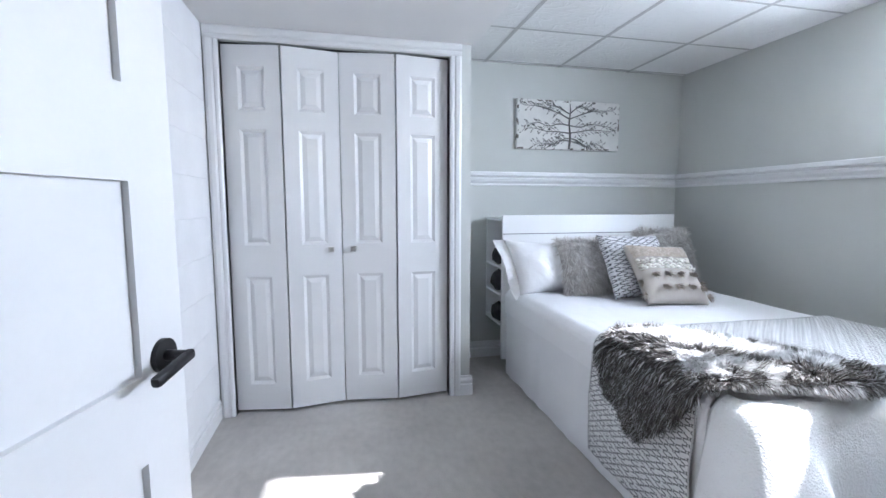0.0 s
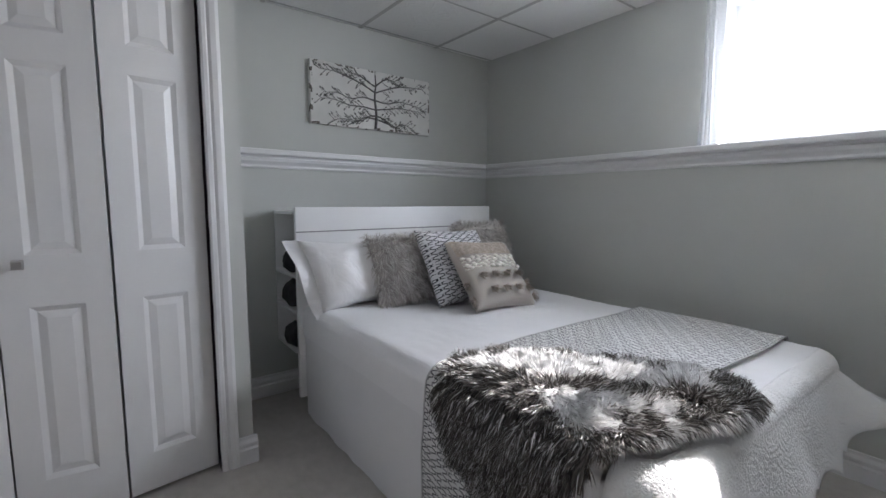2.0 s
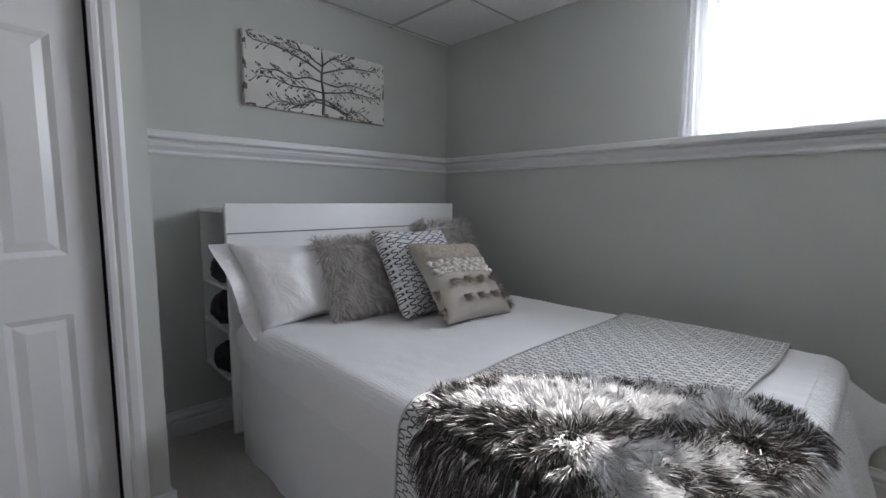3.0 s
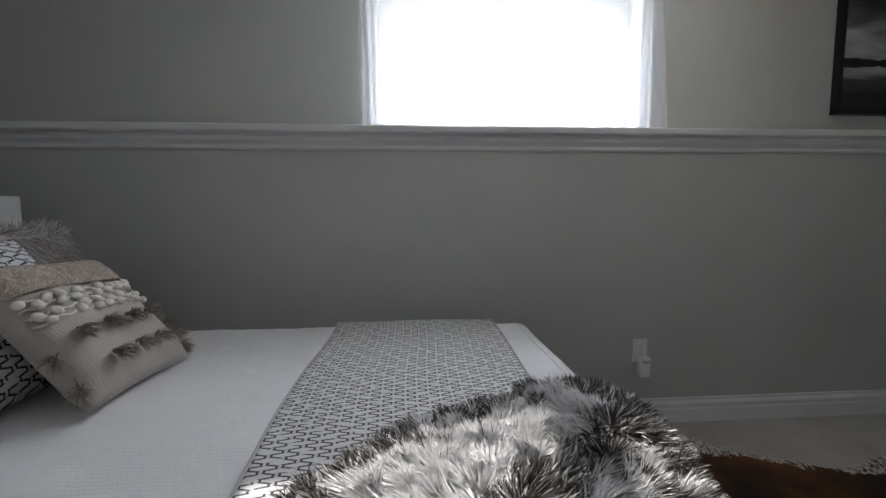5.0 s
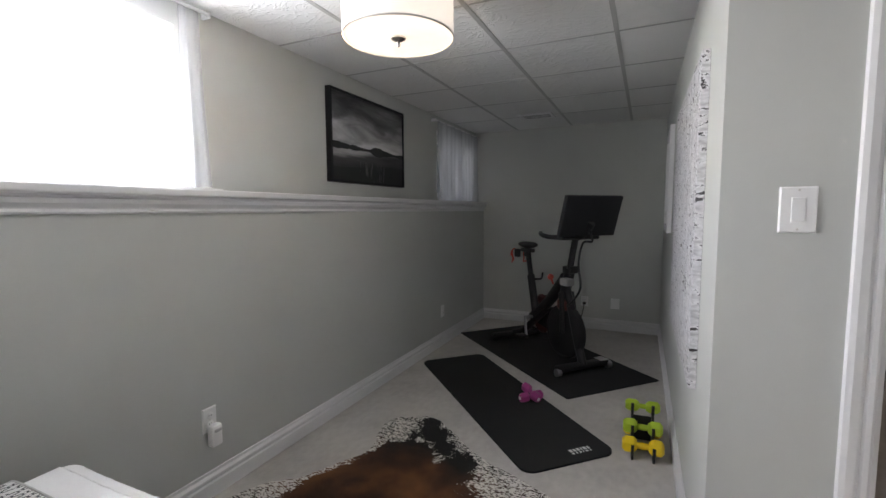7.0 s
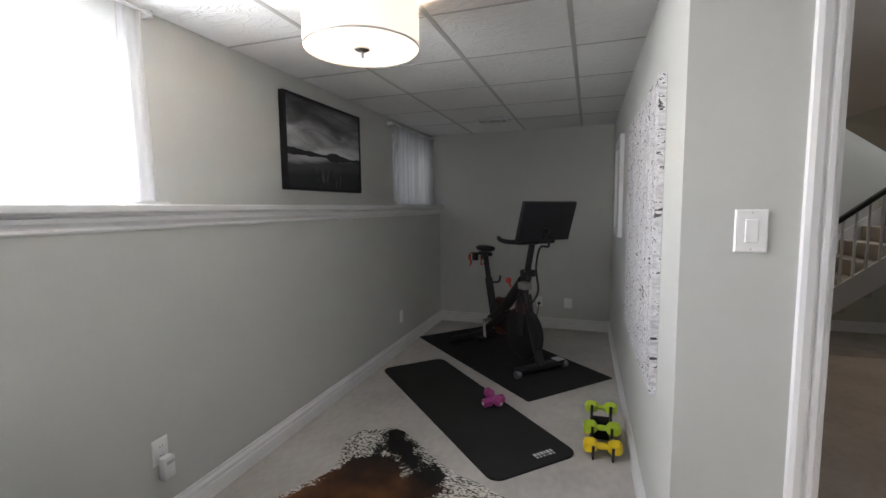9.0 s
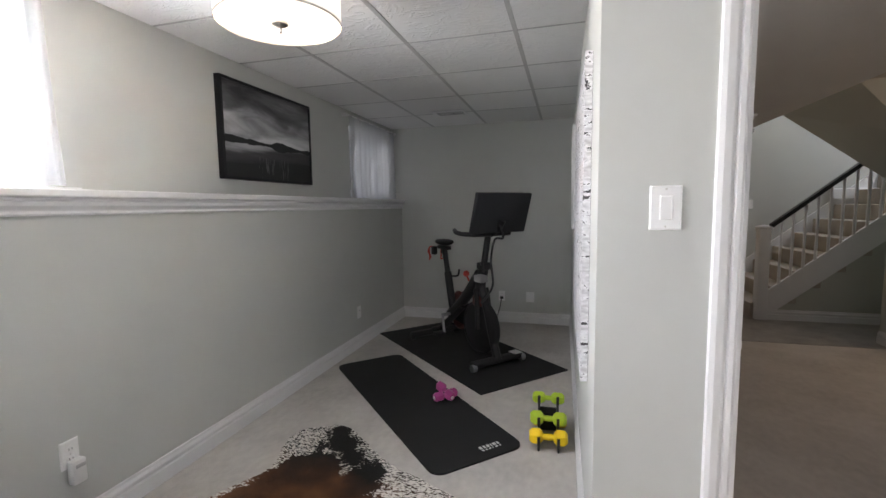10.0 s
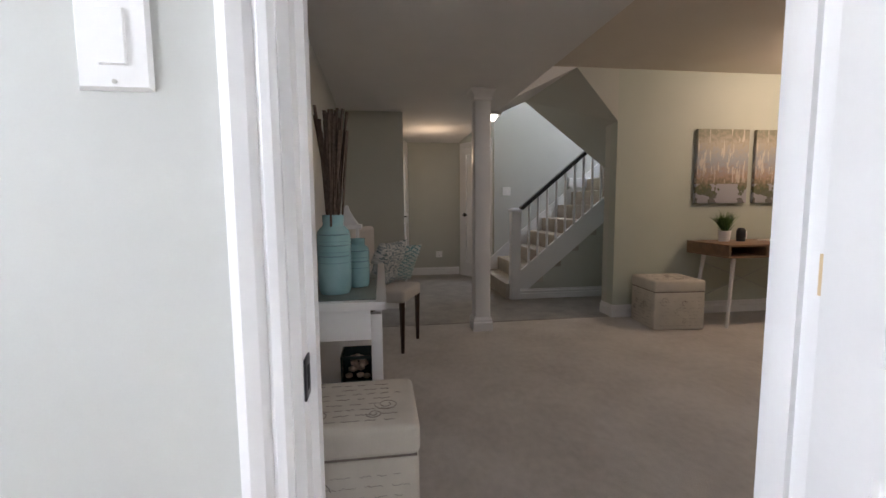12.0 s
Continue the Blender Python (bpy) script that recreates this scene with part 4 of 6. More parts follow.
def fur_cushion(x, y, lean, yaw, size, label, seed):
    t = thing("fur_cushion", label, "cushion", "long-haired fur cushions", m=leaning(x, y, lean, yaw))
    bm = pillow_mesh(size, size * 0.92, 0.15, 22)
    rnd = random.Random(seed)
    bm.normal_update()
    roots = []
    for f in bm.faces:
        c, nrm = f.calc_center_median(), f.normal
        for _ in range(9):
            a, b = rnd.random(), rnd.random()
            p = f.verts[0].co.lerp(f.verts[1].co, a).lerp(f.verts[-1].co.lerp(f.verts[-2].co, a), b)
            clump = Vector((wob(p.x, p.z, 1, 22), 0, wob(p.x, p.z, 7, 22))) * 1.1
            d = (nrm * 0.55 + Vector((0, 0, -0.75)) + clump + Vector((rnd.uniform(-.2, .2), rnd.uniform(-.2, .2), rnd.uniform(-.2, .2)))).normalized()
            if p.z > size * 0.80:
                d = (nrm * 0.6 + clump + Vector((rnd.uniform(-.5, .5), rnd.uniform(-.3, .3), 0.15))).normalized()
            roots.append((p, d, rnd.uniform(0.030, 0.055), Vector((0, 0, -0.6)) + clump * 0.6))
    part("cover", bm, BEIGE_BASE, t, smooth=180)
    strands("fur", roots, BEIGE_FUR, t, "long beige faux fur", 0.002, seed)


fur_cushion(1.950, 2.545, 26, 2, 0.41, "beige long-haired fur cushion leaning on the pillow", 11)
fur_cushion(2.575, 2.60, 20, 6, 0.46, "beige long-haired fur cushion behind the others", 12)
t = thing("print_cushion", "black and white squiggle-print cushion", "cushion", m=leaning(2.195, 2.360, 32, 4, 2))
part("cover", pillow_mesh(0.46, 0.44, 0.14, 30), CUSHION_PRINT, t, smooth=180)

# woven cushion with loops, bobbles and tassels
TAN = cloth_mat("tan_woven_cotton", (0.46, 0.42, 0.375), 260, 0.6)
LOOPS = mat("tan_loop_pile", (0.45, 0.385, 0.32), 0.95, var=0.3, scale=60, grain=240, relief=1.0, depth=0.004)
CREAM = mat("cream_wool", (0.72, 0.69, 0.62), 0.95, var=0.12, scale=90, grain=300, relief=0.6, depth=0.002)
TUFT = island_mat("brown_tuft_yarn", [(0, (0.22, 0.18, 0.145)), (0.6, (0.38, 0.33, 0.28)), (1, (0.50, 0.44, 0.38))], 0.95)
boho = thing("woven_cushion", "tan woven cushion with cream bobbles and tassels", "cushion", m=leaning(2.245, 2.150, 43, 3, 5))
CS = 0.42


def cushion_front(u, v, lift=0.0):
    """A place on the front of the cushion, u and v from -1 to 1."""
    e = max(0.0, (1 - u ** 4) * (1 - v ** 4))
    return Vector((CS / 2 * u * (1 - 0.07 * (1 - v * v)), -0.065 * e ** 0.55 - lift, CS / 2 + CS / 2 * v * (1 - 0.07 * (1 - u * u))))


part("cover", pillow_mesh(CS, CS, 0.13, 30), TAN, boho, smooth=180)
part("loop_band", sheet(110, 44, lambda a, b: cushion_front(-0.97 + 1.94 * a, 0.44 + 0.53 * b, 0.008 + 0.007 * wob(a * 3, b * 2, 0, 22))), LOOPS, boho, "tan looped pile band", smooth=180)
rnd = random.Random(3)
for r, v in enumerate((0.34, 0.25, 0.14, 0.05)):
    cord = [cushion_front(-0.95 + 1.9 * k / 40, v + 0.02 * math.sin(k * 1.1 + r), 0.004) for k in range(41)]
    part("cord", tube(cord, 0.0035, 6), CREAM, boho, "" if r else "cream wool cord", smooth=180)
    for i in range(9):
        if (i + r) % 5 == 4:
            continue
        u = -0.90 + 1.80 * (i + 0.5 * (r % 2)) / 9 + rnd.uniform(-0.04, 0.04)
        bm = bmesh.new()
        place = Matrix.Translation(cushion_front(u, v + rnd.uniform(-0.02, 0.02), 0.008)) @ pose(0, 0, 0, 0, rnd.uniform(-35, 35), 0)
        bmesh.ops.create_icosphere(bm, subdivisions=2, radius=1.0, matrix=place @ Matrix.Diagonal((0.0155, 0.010, 0.0095 + 0.003 * rnd.random(), 1)))
        part("bobble", bm, CREAM, boho, "" if i or r else "cream wool bobble", smooth=180)
for row, v in enumerate((-0.20, -0.62)):
    for i in range(4):
        u = -0.68 + 0.42 * i + (0.16 if row else -0.02)
        c = cushion_front(u, v, 0.006)
        bm = tube([c + Vector((0, 0, 0.006)), c + Vector((0, -0.008, 0)), c + Vector((0, -0.010, -0.012))], 0.006, 8)
        tas = part("tassel", bm, TUFT, boho, smooth=180)
        roots = [(c + Vector((rnd.uniform(-.012, .012), -0.008, rnd.uniform(-.012, .006))), Vector((rnd.uniform(-.9, .9), rnd.uniform(-.8, 0), rnd.uniform(-1, 0.1))).normalized(),
                  rnd.uniform(0.022, 0.045), Vector((0, 0, -0.7))) for _ in range(130)]
        strands("fringe", roots, TUFT, tas, "", 0.0014, i)
for s in (-1, 1):
    for v in (-0.75, -0.35):
        c = cushion_front(0.97 * s, v)
        roots = [(c, Vector((s * rnd.uniform(0.3, 1), rnd.uniform(-.6, .4), rnd.uniform(-1, .5))).normalized(), 0.05, Vector((0, 0, -0.5))) for _ in range(80)]
        strands("corner_tassel", roots, TUFT, boho, "", 0.0015, 9)


# fur throw over the foot of the bed
def bed_surface(u, v, lift):
    """Over the bed: u from its side edge inwards (negative down the side), v is y (past the foot: down the fall)."""
    if v < 1.01:
        d = 1.01 - v
        return Vector((BX0 + u, 0.985 - lift - 0.05 * min(1, d / 0.3), BZ - 0.010 - d + lift * max(0.0, 1 - d / 0.06))), Vector((0, -1, 0.5))
    if u < 0:
        return Vector((BX0 - 0.022 - lift, v, BZ - 0.012 + u + lift * max(0.0, 1 + u / 0.06))), Vector((-1, 0, 0.45))
    r = min(1.0, u / 0.05)
    return Vector((BX0 + u - 0.015 * (1 - r), v, BZ + 0.012 * r + lift)), Vector((-(1 - r), 0, 1)).normalized()


OUT = [(0.06, 1.67), (-0.04, 1.61), (-0.15, 1.53), (-0.24, 1.45), (-0.24, 1.37), (-0.14, 1.26), (-0.02, 1.14), (0.05, 1.10), (0.15, 1.07),
       (0.27, 1.035), (0.40, 1.014), (0.50, 1.020), (0.56, 1.08), (0.55, 1.18), (0.47, 1.30), (0.41, 1.42), (0.31, 1.54), (0.19, 1.63)]


def inside(x, y, poly):
    """Signed distance to a polygon, positive within."""
    best, hit = 1e9, False
    for (x0, y0), (x1, y1) in zip(poly, poly[1:] + poly[:1]):
        if (y0 > y) != (y1 > y) and x < (x1 - x0) * (y - y0) / (y1 - y0) + x0:
            hit = not hit
        t = max(0, min(1, ((x - x0) * (x1 - x0) + (y - y0) * (y1 - y0)) / ((x1 - x0) ** 2 + (y1 - y0) ** 2)))
        best = min(best, math.hypot(x - x0 - t * (x1 - x0), y - y0 - t * (y1 - y0)))
    return best if hit else -best


FUR_DARK = island_mat("dark_grey_fur", [(0, (0.025, 0.024, 0.024)), (0.65, (0.095, 0.085, 0.076)), (1, (0.32, 0.30, 0.28))], 0.8)
FUR_PALE = island_mat("pale_grey_fur", [(0, (0.62, 0.62, 0.62)), (0.4, (0.82, 0.82, 0.82)), (1, (0.93, 0.93, 0.93))], 0.75)
HIDE = mat("grey_fur_backing", (0.13, 0.125, 0.12), 0.95, var=0.4, scale=14, relief=0.5, depth=0.004)
throw = thing("fur_throw", "grey and white faux fur throw draped over the bed", "throw")
bm = bmesh.new()
step, cells = 0.02, {}
for i in range(-20, 40):
    for j in range(45, 90):
        u, v = i * step, j * step
        if inside(u, v, OUT) > 0.0:
            cells[i, j] = bm.verts.new(bed_surface(u, v, 0.006 + 0.006 * wob(u, v, 0, 9))[0])
for (i, j) in list(cells):
    q = [cells.get(k) for k in ((i, j), (i + 1, j), (i + 1, j + 1), (i, j + 1))]
    if all(q):
        bm.faces.new(q)
thick(part("backing", bm, HIDE, throw, smooth=180), 0.012)
rnd = random.Random(21)
dark, pale = [], []
while len(dark) + len(pale) < 125000:
    u, v = rnd.uniform(-0.27, 0.76), rnd.uniform(0.94, 1.79)
    e = inside(u, v, OUT)
    if e < 0:
        continue
    p, nrm = bed_surface(u, v, 0.020 + 0.018 * min(1.0, e / 0.10) + 0.012 * wob(u, v, 0, 9))
    cu, cv = 0.12, 1.36
    if u > 0.24 and v < 1.22:
        cu, cv = 0.36, 1.10
    out = Vector((u - cu, v - cv, 0))
    flow = Vector((out.x, out.y, 0)).normalized() if out.length > 1e-3 else Vector((1, 0, 0))
    if u < 0:
        flow = Vector((-0.15, 0.35 * flow.y - 0.2, -1)).normalized()
    if v < 1.01:
        flow = Vector((0.4 * flow.x, -0.2, -1)).normalized()
    swirl = Vector((wob(u, v, 3, 34), wob(u, v, 9, 34), wob(u, v, 6, 34))) * 0.75
    d = (nrm * 0.55 + flow * 0.75 + swirl + Vector((rnd.uniform(-.25, .25), rnd.uniform(-.25, .25), rnd.uniform(-.1, .25)))).normalized()
    if u < 0:
        d.x = min(d.x, -0.22)
    elif v < 1.01:
        d.y = min(d.y, -0.22)
    else:
        d.z = max(d.z, 0.14)
    d.normalize()
    shade = e + 0.10 * wob(u, v, 1, 8) + 0.05 * wob(u, v, 2, 30)
    band = abs((u - 0.26) * 0.75 + (v - 1.18) * 0.66) + 0.04 * wob(u, v, 4, 14)
    is_dark = shade < 0.07 or band < 0.04 or u < 0.030 + 0.05 * wob(u, v, 2, 9)
    is_dark = (rnd.random() < 0.82) if is_dark else (rnd.random() < 0.05)
    (dark if is_dark else pale).append((p, d, rnd.uniform(0.030, 0.056), Vector((0, 0, -0.55)) + swirl * 0.5))
# longer hair combed over the two edges of the bed
for _ in range(46000):
    if rnd.random() < 0.55:
        u, v = rnd.uniform(-0.14, 0.05), rnd.uniform(1.04, 1.66)
        way = Vector((-0.75, rnd.uniform(-0.3, 0.2), -0.5 if u < 0 else -0.1))
    else:
        u, v = rnd.uniform(0.06, 0.56), rnd.uniform(1.0, 1.13)
        way = Vector((rnd.uniform(-0.25, 0.25), -0.75, -0.5 if v < 1.01 else -0.1))
    if inside(u, v, OUT) < 0:
        continue
    p = bed_surface(u, v, 0.032)[0]
    d = (way + Vector((rnd.uniform(-.2, .2), rnd.uniform(-.2, .2), rnd.uniform(-.2, .2)))).normalized()
    keep_dark = rnd.random() < (0.90 if u < 0.05 or u > 0.40 else 0.40)
    (dark if keep_dark else pale).append((p, d, rnd.uniform(0.045, 0.075) if u < 0.05 or u > 0.28 else rnd.uniform(0.032, 0.055), Vector((0, 0, -0.8))))
strands("dark_fur", dark, FUR_DARK, throw, "dark grey fur round the edges", 0.0021, 1)
strands("pale_fur", pale, FUR_PALE, throw, "pale grey fur in the middle", 0.0021, 2)

# ---------------------------------------------------------------- pictures in the bedroom
def nodes_mat(name, rough=0.7):
    m = bpy.data.materials.new(name)
    m.use_nodes = True
    p = m.node_tree.nodes["Principled BSDF"]
    p.inputs["Roughness"].default_value = rough
    return m, m.node_tree, p


def axis(nt, i):
    tc = nt.nodes.new("ShaderNodeTexCoord")
    s = nt.nodes.new("ShaderNodeSeparateXYZ")
    nt.links.new(tc.outputs["Object"], s.inputs[0])
    return s.outputs[i]


def blend(nt, fac, a, b):
    mx = nt.nodes.new("ShaderNodeMix")
    mx.data_type = "RGBA"
    for k, v in ((0, fac), (6, a), (7, b)):
        if isinstance(v, tuple):
            mx.inputs[k].default_value = (*v, 1)
        elif isinstance(v, (int, float)):
            mx.inputs[k].default_value = v
        else:
            nt.links.new(v, mx.inputs[k])
    return mx.outputs[2]


def calc(nt, kind, a, b=0.0, c=0.0):
    n = nt.nodes.new("ShaderNodeMath")
    n.operation = kind
    for i, v in enumerate((a, b, c)):
        if isinstance(v, (int, float)):
            n.inputs[i].default_value = v
        else:
            nt.links.new(v, n.inputs[i])
    return n.outputs[0]


m, nt, p = nodes_mat("chipped_white_paint", 0.75)
n1 = tex(nt, "ShaderNodeTexNoise", 26, 5)
n2 = tex(nt, "ShaderNodeTexNoise", 5, 3)
ex = calc(nt, "ABSOLUTE", axis(nt, 0))
ez = calc(nt, "ABSOLUTE", axis(nt, 2))
edge = calc(nt, "MAXIMUM", calc(nt, "SUBTRACT", ex, 0.443 - 0.19), ez)
chip = calc(nt, "MULTIPLY", calc(nt, "GREATER_THAN", edge, 0.176), calc(nt, "GREATER_THAN", n1.outputs[0], 0.55))
nt.links.new(blend(nt, chip, ramp(nt, n2.outputs[0], [(0.3, (0.62, 0.61, 0.58)), (0.7, (0.74, 0.73, 0.70))]), (0.16, 0.14, 0.12)), p.inputs["Base Color"])
nt.links.new(bump(nt, n1.outputs[0], 0.5, 0.003), p.inputs["Normal"])
CHIPPED = m
TWIG = mat("dark_cut_tree", (0.12, 0.115, 0.11), 0.7, var=0.4, scale=40, relief=0.3)
art = thing("tree_panel", "distressed white wooden panel with a dark branching tree", "wall art", m=pose(2.15, HY - 0.034, 1.805))
for x0, x1 in ((-0.443, -0.001), (0.001, 0.443)):
    part("board", block(x0, x1, 0, 0.033, -0.19, 0.19, 0.003), CHIPPED, art)
bm = tube(curve_pts([(0.0, -0.002, -0.185), (0.006, -0.002, -0.09), (-0.004, -0.002, 0.02), (0.004, -0.002, 0.10), (0.0, -0.002, 0.165)], 8), lambda s: 0.0075 * (1 - s) + 0.0028, 6)
rnd = random.Random(8)
leaves = bmesh.new()
for side in (-1, 1):
    for z0, rise, ln in ((-0.12, -0.03, 0.32), (-0.06, 0.02, 0.40), (0.0, 0.0, 0.38), (0.05, 0.085, 0.37), (0.09, 0.06, 0.20), (-0.10, -0.055, 0.20)):
        ln *= rnd.uniform(0.92, 1.05)
        pts = [(0, -0.002, z0)] + [(side * ln * f, -0.002, z0 + rise * (f * 1.7 if f < .6 else 1.0) + rnd.uniform(-.012, .016)) for f in (0.25, 0.5, 0.75, 1.0)]
        line = curve_pts(pts, 6)
        tube(line, lambda s: 0.0036 * (1 - s) + 0.0016, 5, bm=bm)
        for k in [*range(3, len(line)), len(line) - 1]:
            q, up = line[k], rnd.choice((-1, 1))
            ang = math.atan2(up * rnd.uniform(0.5, 1.0), side * 1.0)
            L1 = rnd.uniform(0.012, 0.045)
            e = q + Vector((math.cos(ang) * L1, 0, math.sin(ang) * L1))
            if abs(e.z) > 0.178 or abs(e.x) > 0.43:
                continue
            tube([q, (q + e) / 2, e], 0.0015, 4, bm=bm)
            a2 = ang + rnd.uniform(-.4, .4)
            ll, ww = rnd.uniform(0.016, 0.028), rnd.uniform(0.004, 0.007)
            d, s2 = Vector((math.cos(a2), 0, math.sin(a2))), Vector((-math.sin(a2), 0, math.cos(a2)))
            vs = [leaves.verts.new(e + d * ll * f + s2 * ww * g + Vector((0, -0.001 - 0.002 * (g == 0), 0))) for f, g in ((0, 0), (0.35, 0.9), (0.75, 0.6), (1, 0), (0.75, -0.6), (0.35, -0.9))]
            leaves.faces.new(vs)
part("branch_relief", bm, TWIG, art, "dark relief branches", smooth=180)
tagged(part("tree_leaves", leaves, TWIG, art, "small dark leaves"), kind="stuff")

m, nt, p = nodes_mat("lake_photograph", 0.4)
z, y = axis(nt, 2), axis(nt, 1)
cl = tex(nt, "ShaderNodeTexNoise", 3.6, 6, (1, 0.55, 2.4), turn=0.0)
cl.inputs["Distortion"].default_value = 0.5
low = calc(nt, "SUBTRACT", 0.50, calc(nt, "MULTIPLY", calc(nt, "ADD", z, 0.06), 1.15))
skyc = ramp(nt, calc(nt, "MULTIPLY_ADD", cl.outputs[0], 0.95, calc(nt, "SUBTRACT", low, 0.22)), [(0.28, (0.035, 0.035, 0.037)), (0.46, (0.13, 0.13, 0.135)), (0.60, (0.34, 0.34, 0.35)), (0.80, (0.66, 0.66, 0.67))])
wt = tex(nt, "ShaderNodeTexNoise", 5, 5, (1, 0.25, 2.2))
water = ramp(nt, calc(nt, "MULTIPLY_ADD", z, 1.6, calc(nt, "MULTIPLY", wt.outputs[0], 0.55)), [(-0.0, (0.012, 0.012, 0.013)), (0.12, (0.06, 0.06, 0.062)), (0.24, (0.42, 0.42, 0.43))])
hill = tex(nt, "ShaderNodeTexNoise", 4.0, 4, (0, 1, 0))
gap = calc(nt, "SUBTRACT", z, -0.060)
wid = calc(nt, "MULTIPLY", calc(nt, "POWER", hill.outputs[0], 3.0), 0.13)
land = calc(nt, "LESS_THAN", calc(nt, "ABSOLUTE", gap), wid)
c = blend(nt, calc(nt, "GREATER_THAN", z, -0.060), water, skyc)
c = blend(nt, land, c, (0.008, 0.008, 0.009))
reeds = tex(nt, "ShaderNodeTexNoise", 60, 2, (1, 1, 0.12))
rm = calc(nt, "MULTIPLY", calc(nt, "GREATER_THAN", reeds.outputs[0], 0.60), calc(nt, "MULTIPLY", calc(nt, "LESS_THAN", z, -0.15), calc(nt, "LESS_THAN", calc(nt, "ABSOLUTE", y), 0.17)))
nt.links.new(blend(nt, rm, c, (0.10, 0.10, 0.10)), p.inputs["Base Color"])
LAKE = m
pic = thing("framed_picture", "black-framed black and white lake photograph", "picture", m=pose(WX, -1.135, 1.832))
bm = bmesh.new()
for a in ((-0.475, 0.475, -0.308, -0.290), (-0.475, 0.475, 0.290, 0.308), (-0.475, -0.457, -0.290, 0.290), (0.457, 0.475, -0.290, 0.290)):
    box(bm, -0.040, 0.0, *a)
part("picture_frame", bm, BLACK, pic, smooth=None)
part("print", block(-0.034, -0.030, -0.457, 0.457, -0.290, 0.290), LAKE, pic, "black and white lake scene with dark hills")

m, nt, p = nodes_mat("birch_bark_print", 0.6)
b1 = tex(nt, "ShaderNodeTexNoise", 22, 5, (1, 1, 2.6))
b2 = tex(nt, "ShaderNodeTexNoise", 7, 4, (1, 1, 3.5))
b3 = tex(nt, "ShaderNodeTexNoise", 130, 3, (1, 1, 1.8))
g = nt.nodes.new("ShaderNodeNewGeometry")
mark = calc(nt, "MAXIMUM", calc(nt, "GREATER_THAN", b2.outputs[0], 0.69), calc(nt, "GREATER_THAN", calc(nt, "MULTIPLY_ADD", b3.outputs[0], 0.4, b1.outputs[0]), 0.82))
pale = ramp(nt, b1.outputs[0], [(0.35, (0.46, 0.45, 0.46)), (0.6, (0.76, 0.75, 0.76))])
nt.links.new(blend(nt, mark, pale, (0.045, 0.042, 0.045)), p.inputs["Base Color"])
BIRCH = m
DARKWOODS = mat("dark_forest_print", (0.10, 0.095, 0.10), 0.7, var=0.6, scale=12, grain=60, relief=0.1)
birch = thing("birch_canvas", "large canvas of pale birch trunks on the side wall", "canvas", m=pose(1.0965, -0.80, 1.272, 0, 0, 0.48))
part("canvas", block(0.0, 0.020, -0.66, 0.64, -0.612, 0.612, 0.002), DARKWOODS, birch)
rnd = random.Random(4)
yy = 0.642
for w in (0.085, 0.14, 0.10, 0.17, 0.09, 0.15, 0.12, 0.13, 0.10):
    bm = bmesh.new()
    y1 = yy - w
    box(bm, 0.001, 0.027, y1, yy, -0.613, 0.613)
    part("birch_trunk", bm, BIRCH, birch, smooth=None)
    yy = y1 - rnd.uniform(0.012, 0.03)
fr = thing("wall_frame", "white framed board on the side wall", "frame", m=pose(1.108, -2.35, 1.55))
bm = bmesh.new()
for a in ((-0.33, 0.33, -0.40, -0.345), (-0.33, 0.33, 0.345, 0.40), (-0.33, -0.275, -0.345, 0.345), (0.275, 0.33, -0.345, 0.345)):
    box(bm, 0.0, 0.032, *a)
part("frame", bm, WHITE, fr, smooth=None)
part("board", block(0.0, 0.012, -0.275, 0.275, -0.345, 0.345), mat("pale_board", (0.62, 0.63, 0.62), 0.4), fr)

# ---------------------------------------------------------------- exercise corner
m, nt, p = nodes_mat("cowhide", 0.75)
h1 = tex(nt, "ShaderNodeTexNoise", 2.6, 4)
h2 = tex(nt, "ShaderNodeTexNoise", 60, 2, (1, 2.4, 1), turn=0.6)
h3 = tex(nt, "ShaderNodeTexNoise", 4.6, 3)
h4 = tex(nt, "ShaderNodeTexNoise", 260, 2, (1, 3, 1), turn=0.6)
brown = ramp(nt, calc(nt, "ADD", calc(nt, "MULTIPLY", calc(nt, "MAXIMUM", calc(nt, "MINIMUM", calc(nt, "ADD", axis(nt, 1), 0.38), 0.0), -0.3), 0.9), calc(nt, "MULTIPLY_ADD", h4.outputs[0], 0.25, h1.outputs[0])), [(0.50, (0.008, 0.007, 0.006)), (0.64, (0.050, 0.021, 0.010)), (0.84, (0.17, 0.068, 0.024))])
right = calc(nt, "MULTIPLY_ADD", axis(nt, 0), -0.72, calc(nt, "MULTIPLY", axis(nt, 1), -0.60))
left = calc(nt, "MULTIPLY_ADD", axis(nt, 0), 0.95, calc(nt, "MULTIPLY", axis(nt, 1), -0.32))
wmask = calc(nt, "MULTIPLY_ADD", h3.outputs[0], 0.8, calc(nt, "MAXIMUM", calc(nt, "MULTIPLY_ADD", right, 0.95, 0.33), calc(nt, "MULTIPLY_ADD", left, 2.0, -0.40)))
spot = calc(nt, "GREATER_THAN", calc(nt, "MULTIPLY_ADD", h2.outputs[0], 0.75, calc(nt, "MINIMUM", calc(nt, "MULTIPLY_ADD", calc(nt, "SUBTRACT", wmask, 1.0), 2.4, 1.0), 1.12)), 1.47)
nt.links.new(blend(nt, spot, brown, (0.66, 0.63, 0.58)), p.inputs["Base Color"])
p.inputs["Specular IOR Level"].default_value = 0.25
nt.links.new(bump(nt, h4.outputs[0], 0.5, 0.003), p.inputs["Normal"])
COW = m
